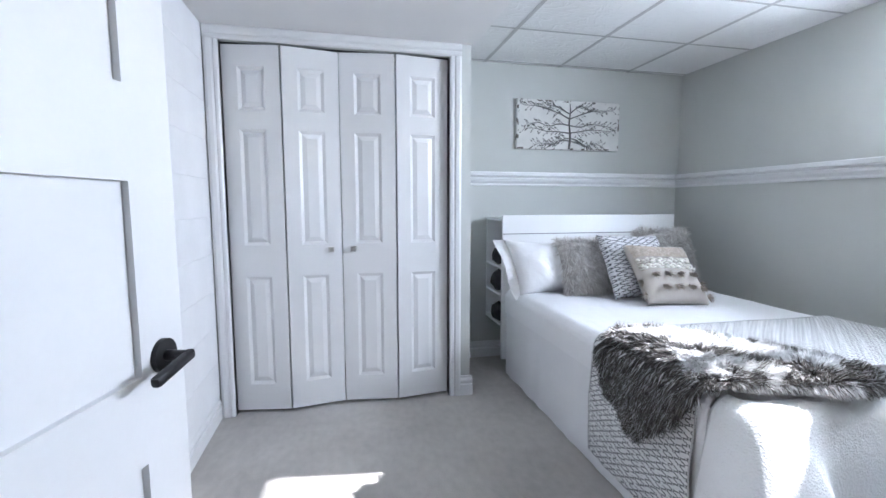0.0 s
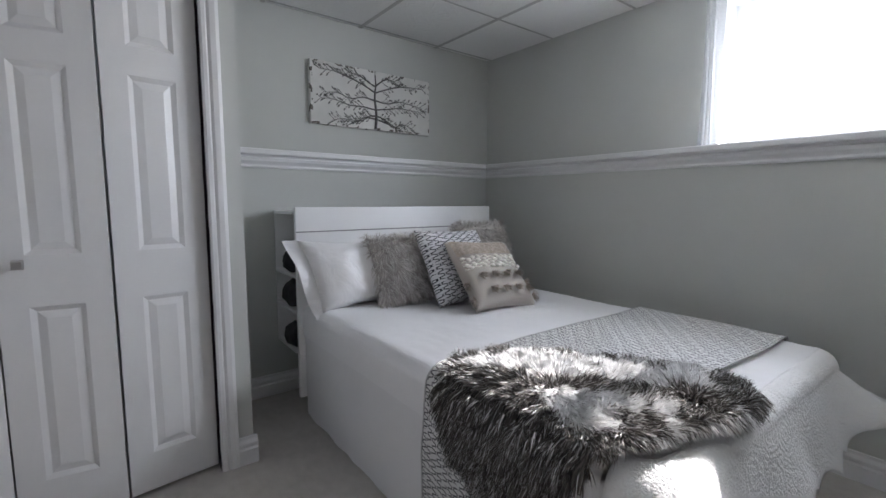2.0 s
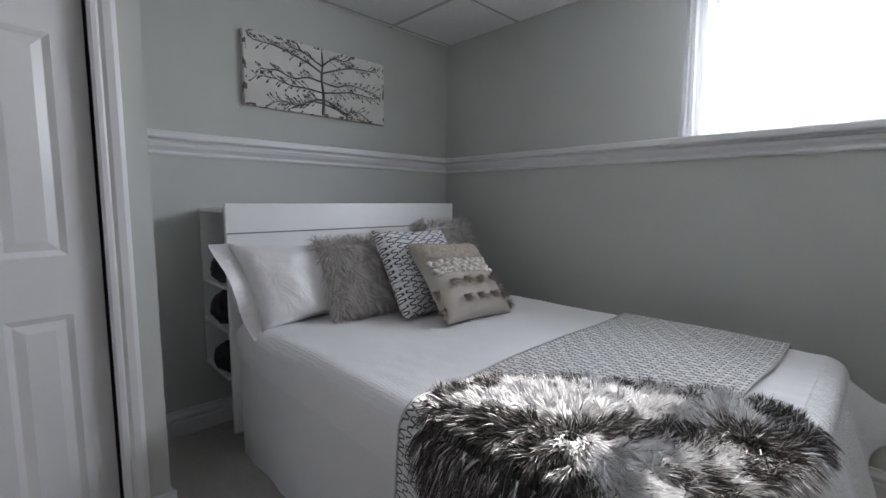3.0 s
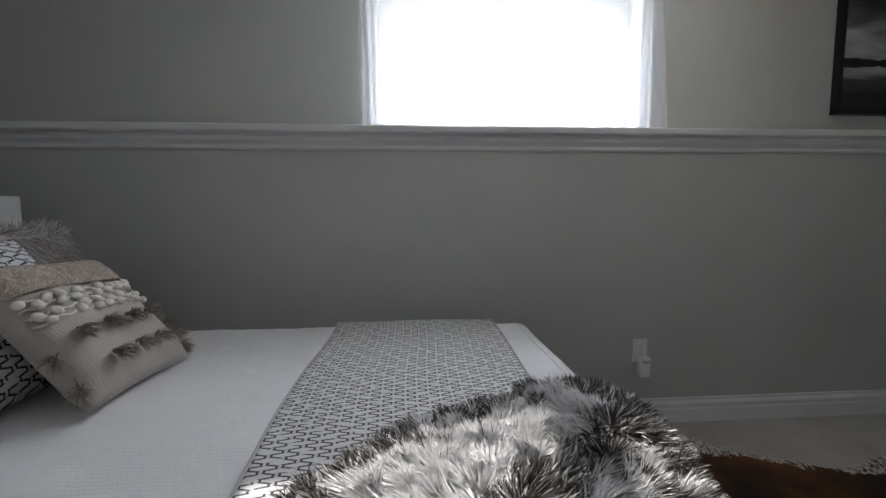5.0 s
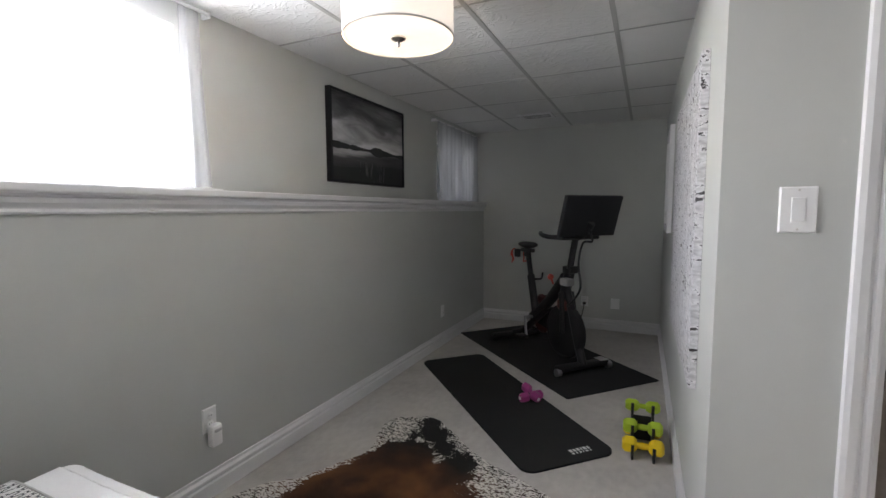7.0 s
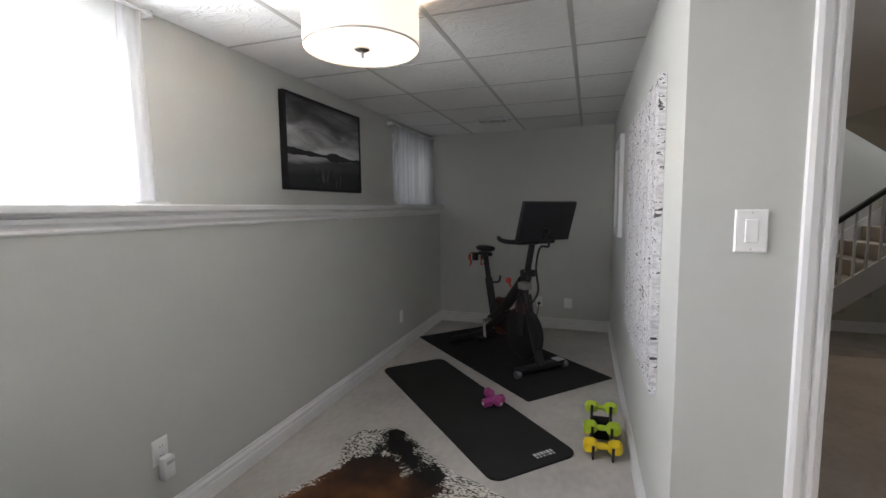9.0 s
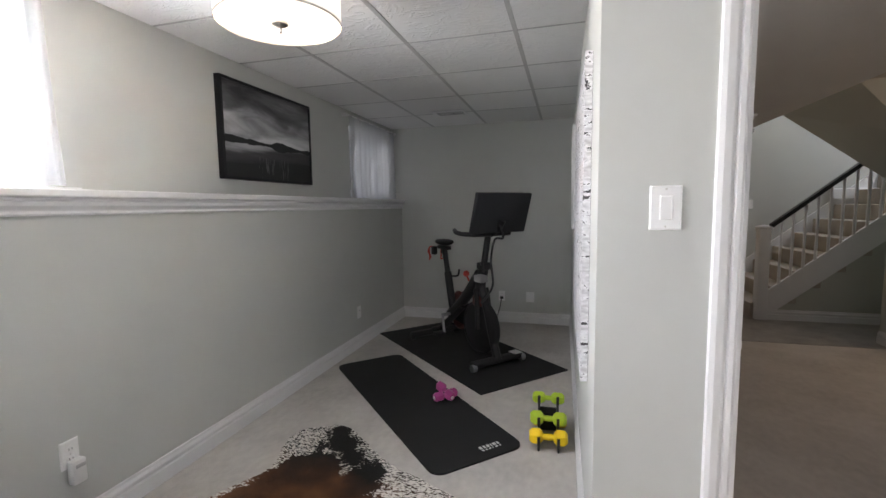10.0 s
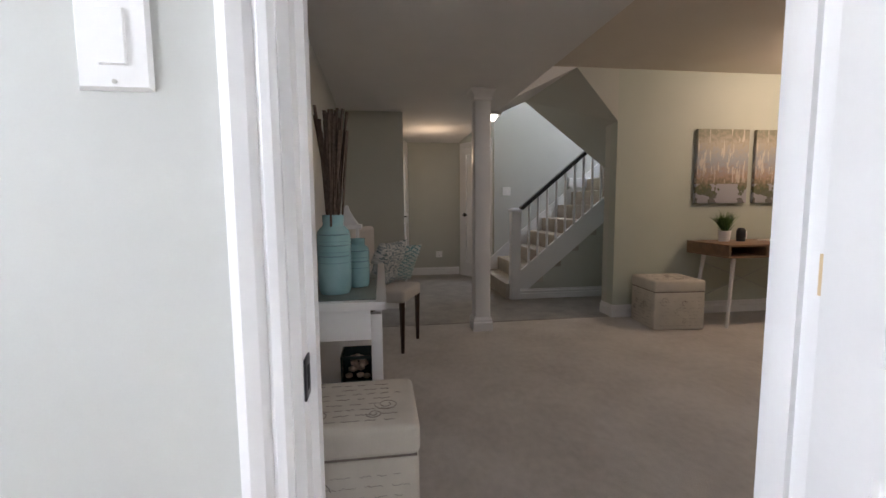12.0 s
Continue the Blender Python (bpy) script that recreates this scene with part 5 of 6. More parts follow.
HIDE_OUT = [(2.60, -0.72), (2.70, -0.66), (2.71, -0.50), (2.64, -0.27), (2.74, -0.06), (2.80, 0.08), (2.95, 0.22), (3.03, 0.48), (2.96, 0.62), (2.80, 0.70), (2.70, 0.92),
            (2.35, 0.98), (1.95, 0.95), (1.66, 0.98), (1.42, 0.86), (1.40, 0.62), (1.52, 0.44), (1.50, 0.12), (1.40, -0.05), (1.47, -0.20), (1.62, -0.27), (1.82, -0.36),
            (2.05, -0.46), (2.24, -0.60), (2.42, -0.74), (2.52, -0.76)]
rug = thing("cowhide_rug", "brown, black and white cowhide rug on the carpet", "rug", m=pose(2.2, 0.1, 0.001))
bm = bmesh.new()
ring = [Vector((v.x, v.y, 0)) for v in curve_pts([(x, y, 0) for x, y in HIDE_OUT + HIDE_OUT[:1]], 8)][:-1]
ring = [v + Vector((0.012 * wob(v.x, v.y, 0, 22), 0.012 * wob(v.x, v.y, 4, 22), 0)) - Vector((2.2, 0.1, 0)) for v in ring]
inner = [v * 0.985 for v in ring]
lo = [bm.verts.new(v) for v in ring]
hi = [bm.verts.new(v + Vector((0, 0, 0.006))) for v in inner]
bm.faces.new(hi)
bm.faces.new(lo[::-1])
for i in range(len(lo)):
    j = (i + 1) % len(lo)
    bm.faces.new((lo[i], lo[j], hi[j], hi[i]))
part("hide", bm, COW, rug, smooth=None)

RUBBER = mat("black_rubber_mat", (0.0075, 0.0075, 0.008), 0.85, var=0.25, scale=5, grain=400, relief=0.3, depth=0.0008)
FOAM = mat("black_foam_mat", (0.008, 0.008, 0.0085), 0.9, var=0.2, scale=4, grain=500, relief=0.35, depth=0.0008)
INK = mat("white_print", (0.62, 0.62, 0.62), 0.6)


def rounded(hx, hy, r, n=6):
    out = []
    for cx, cy, a in ((hx - r, hy - r, 0), (-hx + r, hy - r, 90), (-hx + r, -hy + r, 180), (hx - r, -hy + r, 270)):
        out += arc(cx, cy, r, a, a + 90, n)
    return out


ym = thing("yoga_mat", "black foam exercise mat with rounded corners", "exercise mat", m=pose(2.205, -1.225, 0.001, 0, 0, 134.5))
part("mat_sheet", prism(rounded(0.885, 0.285, 0.07), 0.0, 0.012), FOAM, ym, smooth=None)
bm = bmesh.new()
for i, (w, x) in enumerate(((0.022, 0), (0.018, 0.026), (0.020, 0.048), (0.012, 0.072), (0.024, 0.088), (0.016, 0.116))):
    box(bm, 0.775, 0.800, 0.045 + x, 0.045 + x + w - 0.004, 0.0118, 0.0126)
    box(bm, 0.808, 0.820, 0.045 + x, 0.045 + x + w - 0.007, 0.0118, 0.0126)
part("print_bars", bm, INK, ym, "small white printed mark", smooth=None)
bmt = thing("equipment_mat", "black rubber mat under the exercise bike", "floor mat", m=pose(2.113, -2.335, 0.001, 0, 0, 136.8))
part("mat_sheet", prism(rounded(0.915, 0.435, 0.008, 2), 0.0, 0.006), RUBBER, bmt, smooth=None)

# exercise bike; x is forward
FRAME = mat("black_powder_coat", (0.008, 0.008, 0.009), 0.5, metal=0.0, var=0.2, grain=300, relief=0.08)
PLASTIC = mat("black_plastic", (0.007, 0.007, 0.008), 0.5, var=0.2, relief=0.05)
REDDISH = mat("dark_red_cover", (0.10, 0.028, 0.022), 0.35, var=0.2, relief=0.05)
RED = mat("red_plastic", (0.55, 0.05, 0.03), 0.4, var=0.1)
STEEL = mat("grey_steel", (0.35, 0.35, 0.36), 0.35, metal=0.9, var=0.1)
SCREEN = mat("dark_screen_housing", (0.008, 0.0085, 0.011), 0.45, var=0.1, relief=0.03)
bike = thing("exercise_bike", "black stationary exercise bike with a large tablet screen", "exercise bike", m=pose(2.105, -2.34, 0.008, 0, 0, 137.5))
for x, w in ((0.52, 0.255), (-0.52, 0.26)):
    st = part("stabilizer", block(x - 0.035, x + 0.035, -w, w, 0.020, 0.075, 0.016, 3), FRAME, bike)
    for s in (-1, 1):
        part("wheel" if x > 0 else "foot", rod((x + 0.02, s * (w - 0.02), 0.030), (x + 0.02, s * (w + 0.02), 0.030), 0.030, seg=20), STEEL if x > 0 else PLASTIC, st)
part("front_foot_pad", block(0.475, 0.56, 0.16, 0.245, 0.074, 0.080, 0.002), mat("silver_label", (0.5, 0.5, 0.5), 0.5), bike, "silver label plate")
part("rear_beam", tube(curve_pts([(-0.52, 0, 0.06), (-0.36, 0, 0.12), (-0.16, 0, 0.27), (0.03, 0, 0.42)], 8), 0.034, 10), FRAME, bike)
part("front_beam", tube(curve_pts([(0.53, 0, 0.05), (0.46, 0, 0.22), (0.38, 0, 0.46), (0.30, 0, 0.66)], 8), 0.036, 10), FRAME, bike)
part("main_tube", tube(curve_pts([(-0.20, 0, 0.30), (0.02, 0, 0.46), (0.20, 0, 0.64), (0.30, 0, 0.74)], 8), lambda s: 0.040 + 0.02 * s, 12), FRAME, bike)
part("head_tube", tube([(0.27, 0, 0.56), (0.31, 0, 0.70), (0.34, 0, 0.80)], 0.045, 12), FRAME, bike)
part("handlebar_post", tube([(0.32, 0, 0.74), (0.36, 0, 0.90), (0.405, 0, 1.09)], 0.027, 12), FRAME, bike)
part("post_clamp", block(0.30, 0.40, -0.05, 0.05, 0.79, 0.85, 0.012), PLASTIC, bike)
fw = part("flywheel", lathe([(0.001, -0.030), (0.20, -0.030), (0.225, -0.018), (0.225, 0.018), (0.20, 0.030), (0.001, 0.030)], 48, m=pose(0.30, 0.0, 0.28, 90)), PLASTIC, bike, "black flywheel")
part("flywheel_rim", lathe([(0.212, -0.034), (0.230, -0.026), (0.230, 0.026), (0.212, 0.034), (0.212, -0.034)], 48, m=pose(0.30, 0.0, 0.28, 90)), PLASTIC, fw)
part("fork_blade", tube(curve_pts([(0.30, 0.055, 0.62), (0.33, 0.06, 0.45), (0.33, 0.06, 0.28)], 6), 0.022, 8), FRAME, bike)
part("fork_blade", tube(curve_pts([(0.30, -0.055, 0.62), (0.33, -0.06, 0.45), (0.33, -0.06, 0.28)], 6), 0.022, 8), FRAME, bike)
part("belt_guard", lathe([(0.001, -0.018), (0.115, -0.018), (0.13, 0.0), (0.115, 0.018), (0.001, 0.018)], 36, m=pose(-0.15, 0.075, 0.33, 90) @ Matrix.Diagonal((1.15, 1.45, 1, 1))), REDDISH, bike, "dark red drive cover")
part("brake_housing", block(0.22, 0.36, -0.05, 0.05, 0.46, 0.56, 0.03, 3), REDDISH, bike)
part("resistance_knob", lathe([(0.008, 0.0), (0.010, 0.05), (0.024, 0.055), (0.030, 0.075), (0.020, 0.095), (0.001, 0.098)], 18, m=pose(0.12, 0, 0.66, 0, -35)), RED, bike, "red resistance knob")
cr = part("crank", rod((-0.15, -0.12, 0.31), (-0.15, 0.12, 0.31), 0.016), STEEL, bike)
for s, dx, dz in ((1, -0.03, 0.165), (-1, 0.03, -0.165)):
    part("crank_arm", tube([(-0.15, s * 0.115, 0.31), (-0.15 + dx * .5, s * 0.12, 0.31 + dz * .5), (-0.15 + dx, s * 0.12, 0.31 + dz)], 0.013, 8), STEEL, cr)
    part("pedal", block(-0.15 + dx - 0.05, -0.15 + dx + 0.05, s * 0.17 - 0.045, s * 0.17 + 0.045, 0.295 + dz, 0.325 + dz, 0.008), PLASTIC, cr)
part("drive_cover", prism([(-0.16, 0.24), (-0.02, 0.22), (0.26, 0.17), (0.36, 0.30), (0.26, 0.42), (-0.02, 0.43), (-0.16, 0.42)], 0.036, 0.066, m=Matrix(((1, 0, 0, 0), (0, 0, 1, 0), (0, 1, 0, 0), (0, 0, 0, 1)))), PLASTIC, bike, "black belt drive cover")
part("seat_tube", tube([(-0.13, 0, 0.28), (-0.21, 0, 0.60), (-0.235, 0, 0.70)], 0.036, 12), FRAME, bike)
part("seat_post", tube([(-0.225, 0, 0.66), (-0.275, 0, 0.86), (-0.285, 0, 0.93)], 0.025, 12), FRAME, bike)
part("seat_lever", tube(curve_pts([(-0.20, 0.02, 0.66), (-0.15, 0.06, 0.67), (-0.14, 0.07, 0.73)], 5), 0.009, 8), PLASTIC, bike)
part("seat_slider", block(-0.39, -0.20, -0.022, 0.022, 0.915, 0.95, 0.006), FRAME, bike)
bm = bmesh.new()
bmesh.ops.create_icosphere(bm, subdivisions=3, radius=1.0)
for v in bm.verts:
    w = 0.030 + 0.045 * (0.5 - 0.5 * v.co.x) ** 1.2
    v.co = Vector((-0.27 + 0.135 * v.co.x, w * 1.35 * v.co.y, 0.985 + 0.032 * v.co.z + 0.012 * v.co.x ** 2))
part("saddle", bm, PLASTIC, bike, "black padded saddle", smooth=180)
for s in (-1, 1):
    cg = tube(curve_pts([(-0.38, s * 0.05, 0.93), (-0.44, s * 0.07, 0.935), (-0.48, s * 0.075, 0.88), (-0.45, s * 0.06, 0.84), (-0.47, s * 0.07, 0.80), (-0.42, s * 0.09, 0.83), (-0.43, s * 0.09, 0.92)], 6), 0.007, 6)
    part("holder_bracket", block(-0.42, -0.36, s * 0.055 - 0.02, s * 0.055 + 0.02, 0.86, 0.94, 0.008), PLASTIC, bike)
    part("weight_holder", cg, RED, bike, "red wire weight holder")
part("handlebar", tube(curve_pts([(0.20, 0.20, 1.125), (0.27, 0.23, 1.112), (0.36, 0.21, 1.10), (0.43, 0.08, 1.10), (0.43, -0.08, 1.10), (0.36, -0.21, 1.10), (0.27, -0.23, 1.112), (0.20, -0.20, 1.125)], 6), 0.019, 10), PLASTIC, bike)
part("handlebar_bridge", block(0.30, 0.48, -0.19, 0.19, 1.078, 1.112, 0.014), PLASTIC, bike)
sc = part("screen", block(-0.02, 0.02, -0.275, 0.275, -0.165, 0.165, 0.010, 3, m=pose(0.575, 0, 1.272, 0, 17)), SCREEN, bike, "large dark tablet screen")
part("screen_bezel", block(-0.0225, -0.0195, -0.262, 0.262, -0.150, 0.150, m=pose(0.575, 0, 1.272, 0, 17)), mat("screen_glass", (0.006, 0.006, 0.008), 0.08), sc)
part("screen_mount", tube([(0.44, 0, 1.10), (0.53, 0, 1.14), (0.59, 0, 1.22)], 0.032, 10), PLASTIC, bike)
part("screen_cable", tube(curve_pts([(0.60, -0.03, 1.17), (0.66, -0.05, 1.08), (0.58, -0.07, 1.06), (0.57, -0.10, 0.90), (0.62, -0.12, 0.72), (0.52, -0.10, 0.60), (0.40, -0.07, 0.52)], 8), 0.009, 8), PLASTIC, bike)
part("bottle_holder", block(0.37, 0.47, -0.13, -0.05, 0.70, 0.76, 0.012), mat("grey_plastic", (0.25, 0.25, 0.25), 0.5), bike)
part("clamp_handle", tube(curve_pts([(0.37, -0.05, 0.84), (0.44, -0.09, 0.86), (0.47, -0.10, 0.79)], 5), 0.010, 8), PLASTIC, bike)
pc = thing("power_cable", "black power cable plugged in behind the bike", "cable")
part("cable", tube(curve_pts([(1.885, FY + 0.03, 0.285), (1.90, FY + 0.06, 0.18), (1.95, FY + 0.08, 0.02), (1.98, -3.10, 0.012), (1.93, -2.85, 0.016), (1.90, -2.60, 0.02)], 8), 0.005, 6), PLASTIC, pc)
part("plug", block(1.868, 1.902, FY + 0.008, FY + 0.034, 0.272, 0.300, 0.005), PLASTIC, pc)


# dumbbells
def dumbbell(label, material, length, head, m, group):
    """Its handle runs along x; it lies with its centre at the origin of m."""
    d = thing("dumbbell", label, "dumbbell", group, m=m)
    part("handle", lathe([(head * 0.42, -length / 2 + 0.03), (head * 0.36, -0.02), (head * 0.40, 0.0), (head * 0.36, 0.02), (head * 0.42, length / 2 - 0.03)], 14, m=pose(0, 0, 0, 0, 90)), material, d)
    for s in (-1, 1):
        bm = lathe([(head * 0.62, -0.036), (head * 0.96, -0.022), (head, -0.016), (head, 0.016), (head * 0.96, 0.022), (head * 0.62, 0.036)], 6, m=pose(s * (length / 2 - 0.034), 0, 0, 0, 90))
        hd = part("head", bm, material, d, smooth=20)
        part("head_mark", rod((s * (length / 2 + 0.0018), 0, 0), (s * (length / 2 + 0.0035), 0, 0), head * 0.36, seg=14), INK, hd)
    return d


PINK = mat("purple_vinyl", (0.34, 0.045, 0.20), 0.45, var=0.1)
LIME = mat("lime_vinyl", (0.36, 0.50, 0.03), 0.45, var=0.08)
YELLOW = mat("yellow_vinyl", (0.78, 0.55, 0.01), 0.45, var=0.06)
dumbbell("small purple vinyl dumbbell on the mat", PINK, 0.175, 0.034, pose(1.965, -1.245, 0.046, 0, 0, 48), "purple dumbbells")
dumbbell("small purple vinyl dumbbell lying across another", PINK, 0.175, 0.034, pose(1.965, -1.245, 0.074, 0, 11, 138), "purple dumbbells")
rk = thing("dumbbell_rack", "black dumbbell rack against the wall", "rack", m=pose(1.262, -0.90, 0.001, 0, 0, 3))
for x in (-0.052, 0.052):
    pr = part("rack_side", prism([(-0.13, 0.0), (0.13, 0.0), (0.13, 0.035), (0.03, 0.06), (-0.055, 0.235), (-0.085, 0.235), (-0.10, 0.08)], x - 0.006, x + 0.006,
                                 m=Matrix(((0, 0, 1, 0), (1, 0, 0, 0), (0, 1, 0, 0), (0, 0, 0, 1)))), PLASTIC, rk)
    for y, z in ((0.10, 0.035), (0.005, 0.10), (-0.075, 0.19)):
        part("rack_hook", block(x - 0.008, x + 0.008, y - 0.035, y + 0.04, z, z + 0.014, 0.003), PLASTIC, rk)
        part("rack_hook_tip", block(x - 0.008, x + 0.008, y + 0.026, y + 0.04, z + 0.010, z + 0.05, 0.003), PLASTIC, rk)
part("rack_bar", block(-0.052, 0.052, -0.02, 0.02, 0.004, 0.02, 0.003), PLASTIC, rk)
part("rack_panel", block(-0.046, 0.046, -0.06, -0.052, 0.03, 0.17, 0.002), PLASTIC, rk)
dumbbell("yellow vinyl dumbbell on the rack", YELLOW, 0.20, 0.046, pose(1.258, -0.805, 0.070, 0, 0, 3), "racked dumbbells")
dumbbell("lime vinyl dumbbell on the rack", LIME, 0.195, 0.042, pose(1.262, -0.895, 0.132, 0, 0, 3), "racked dumbbells")
dumbbell("lime vinyl dumbbell at the top of the rack", LIME, 0.175, 0.036, pose(1.266, -0.975, 0.218, 0, 0, 3), "racked dumbbells")
dumbbell("yellow vinyl dumbbell low on the far side of the rack", YELLOW, 0.20, 0.044, pose(1.262, -1.045, 0.050, 0, 0, 3), "racked dumbbells")

# ---------------------------------------------------------------- hall: structure
HC, HS = 2.38, 2.10
VINYL = mat("grey_stone_vinyl", (0.25, 0.235, 0.215), 0.35, var=0.35, scale=5, grain=30, relief=0.1)
setting("hall_soffit", block(-0.655, 1.02, -6.4, SY - 0.117, HS, 2.6), SMOOTH_CEILING, "lowered white hall ceiling")
# base colour tanner and darker than the lowered hall ceiling
setting("hall_ceiling", block(-5.1, -0.655, -3.2, 1.6, HC, 2.6), mat("tan_hall_ceiling", (0.60, 0.55, 0.48), 0.8, var=0.03, scale=3, grain=300, relief=0.15, depth=0.0006), "flat hall ceiling")
setting("hall_tile_floor", block(-3.2, 0.99, -6.4, -3.22, 0.0, 0.004), VINYL, "mottled grey tile floor by the stairs")
setting("wall_hall_left", block(1.0, 1.11, -3.95, FY - 0.12, 0, 2.5), HALL_WALL, "grey hall wall")
setting("wall_hall_return", block(0.34, 1.11, -4.07, -3.95, 0, 2.5), HALL_WALL, "grey hall wall facing the room")
setting("wall_hall_passage", holed(0.34, 0.46, -6.4, -4.07, 0, 2.5, "y", [(-6.12, -5.30, -1, 2.03)]), HALL_WALL, "grey passage wall with a doorway")
setting("wall_passage_room", block(1.3, 1.4, -6.5, -4.0, 0, 2.5), HALL_WALL, "plain wall beyond the passage")
setting("wall_hall_far", block(-0.70, 0.46, -6.32, -6.20, 0, 2.5), HALL_WALL, "grey wall at the end of the passage")
setting("wall_hall_angled", prism([(-0.66, -6.20), (-1.06, -5.42), (-1.17, -5.48), (-0.70, -6.32)], 0, 2.5), HALL_WALL, "grey angled wall with a white door")
setting("wall_stair_back", block(-5.1, -1.04, -5.55, -5.42, 0, 3.6), WALL, "pale wall behind the stairs")
setting("wall_hall_green", block(-5.1, -1.66, -3.32, -3.20, 0, HC), GREEN_WALL, "sage green hall wall with two paintings")
setting("wall_pier", block(-1.78, -1.66, -3.42, -3.32, 0, 2.5), HALL_WALL, "end wall beside the stairs")
setting("wall_hall_west", block(-5.2, -5.08, -5.5, 1.6, 0, 3.6), HALL_WALL, "plain hall wall")
setting("wall_hall_behind", block(-5.1, LX - 0.12, SY - 0.117, SY, 0, 2.5), HALL_WALL, "plain hall wall beside the bedroom")
bm = bmesh.new()
slope = [(-1.06, -4.15, 2.28), (-2.30, -4.15, 1.35), (-1.66, -3.20, 1.90), (-1.24, -3.20, 2.38)]
a = [bm.verts.new(v) for v in slope]
b = [bm.verts.new((x, y, 2.75)) for x, y, z in slope]
bm.faces.new(a)
bm.faces.new(b[::-1])
for i in range(4):
    j = (i + 1) % 4
    bm.faces.new((a[i], b[i], b[j], a[j]))
header = bmesh.new()
under = [(-0.657, -4.15, 2.10), (-1.06, -4.15, 2.279), (-1.24, -3.201, 2.379), (-0.657, -3.201, 2.10)]
a2 = [header.verts.new(v) for v in under]
b2 = [header.verts.new((x, y, 2.75)) for x, y, z in under]
header.faces.new(a2)
header.faces.new(b2[::-1])
for i in range(4):
    j = (i + 1) % 4
    header.faces.new((a2[i], b2[i], b2[j], a2[j]))
setting("stair_header", header, SMOOTH_CEILING, "sloping ceiling beam at the stairs")
setting("stair_bulkhead", bm, HALL_WALL, "sloping bulkhead under the upper stairs")
for nm, a, b, o in [("baseboard_hall_return", (0.34, -3.95, 0), (1.0, -3.95, 0), (0, 1, 0)), ("baseboard_hall_left", (1.0, -3.95, 0), (0.985, SY - 0.2, 0), (-1, 0, 0)),
                    ("baseboard_hall_far", (-0.66, -6.2, 0), (0.34, -6.2, 0), (0, 1, 0)), ("baseboard_hall_green", (-5.0, -3.2, 0), (-1.644, -3.2, 0), (0, 1, 0)),
                    ("baseboard_pier", (-1.66, -3.42, 0), (-1.66, -3.182, 0), (1, 0, 0))]:
    setting(nm, moulding(BASE, a, b, o), WHITE, "white stepped baseboard")


def hall_door(name, m, width, label, lever_x):
    d = tagged(new(name), label, "door", "", "structure")
    d.matrix_basis = m
    rects = [(0.1, width / 2 - 0.04, 0.22, 0.85), (width / 2 + 0.04, width - 0.1, 0.22, 0.85), (0.1, width / 2 - 0.04, 1.0, 1.88), (width / 2 + 0.04, width - 0.1, 1.0, 1.88)]
    part("leaf", holed(0, width, -0.03, -0.008, 0, 2.0, "x", rects), WHITE, d, smooth=None)
    part("leaf_core", block(0, width, -0.014, 0.0, 0, 2.0), WHITE, d)
    bm = rod((lever_x, -0.03, 0.96), (lever_x, -0.04, 0.96), 0.03, seg=16)
    merge(bm, block(lever_x - 0.01, lever_x + 0.10, -0.075, -0.06, 0.95, 0.97, 0.004))
    merge(bm, rod((lever_x, -0.04, 0.96), (lever_x, -0.07, 0.96), 0.009, seg=10))
    part("lever", bm, BLACK, d, "black lever handle")
    bm = bmesh.new()
    for x in (-0.07, width + 0.005):
        box(bm, x, x + 0.065, -0.018, 0.0, 0, 2.075)
    box(bm, -0.005, width + 0.005, -0.018, 0.0, 2.01, 2.075)
    part("casing", bm, WHITE, d, smooth=None)


hall_door("door_2", pose(-0.715, -6.09, 0.005, 0, 0, 117.1), 0.62, "white panelled hall door", 0.07)
hall_door("door_3", pose(0.325, -5.30, 0.005, 0, 0, -100), 0.80, "white passage door standing ajar", 0.07)
wall_plate("hall_switch", "white double light switch by the stairs", pose(-1.22, -5.42, 1.31, 0, 0, 180), 0.12, 0.12, "rocker")
wall_plate("hall_outlet", "white round wall outlet at the passage end", pose(-0.33, -6.2, 0.33, 0, 0, 180), 0.10, 0.10, "outlet")

# column
col = thing("column", "white square column with a moulded base", "column", m=pose(-0.29, -3.02, 0))
part("shaft", block(-0.072, 0.072, -0.072, 0.072, 0.0, HS, 0.022), WHITE, col)
part("column_base", lathe([(0.125, 0.0), (0.125, 0.075), (0.118, 0.085), (0.118, 0.10), (0.108, 0.115), (0.102, 0.125)], 4, m=pose(0, 0, 0, 0, 0, 45)), WHITE, col, smooth=None)
part("capital", lathe([(0.103, HS - 0.10), (0.112, HS - 0.095), (0.112, HS - 0.080), (0.106, HS - 0.075), (0.118, HS - 0.05), (0.142, HS - 0.025), (0.150, HS - 0.022), (0.150, HS - 0.001)], 4, m=pose(0, 0, 0, 0, 0, 45)), WHITE, col, smooth=None)

# stairs
STAIR_CARPET = mat("beige_stair_carpet", (0.36, 0.32, 0.27), 0.95, var=0.15, grain=200, relief=0.5, depth=0.003)
st = thing("staircase", "carpeted stairs with white balusters and a black handrail", "stairs")
RISE, RUN, X0 = 0.185, 0.222, -0.865
for i in range(13):
    x = X0 - i * RUN
    part("step", block(x - RUN - 0.02, x, -5.42, -4.20, i * RISE, (i + 1) * RISE, 0.012), STAIR_CARPET, st)
sl = RISE / RUN


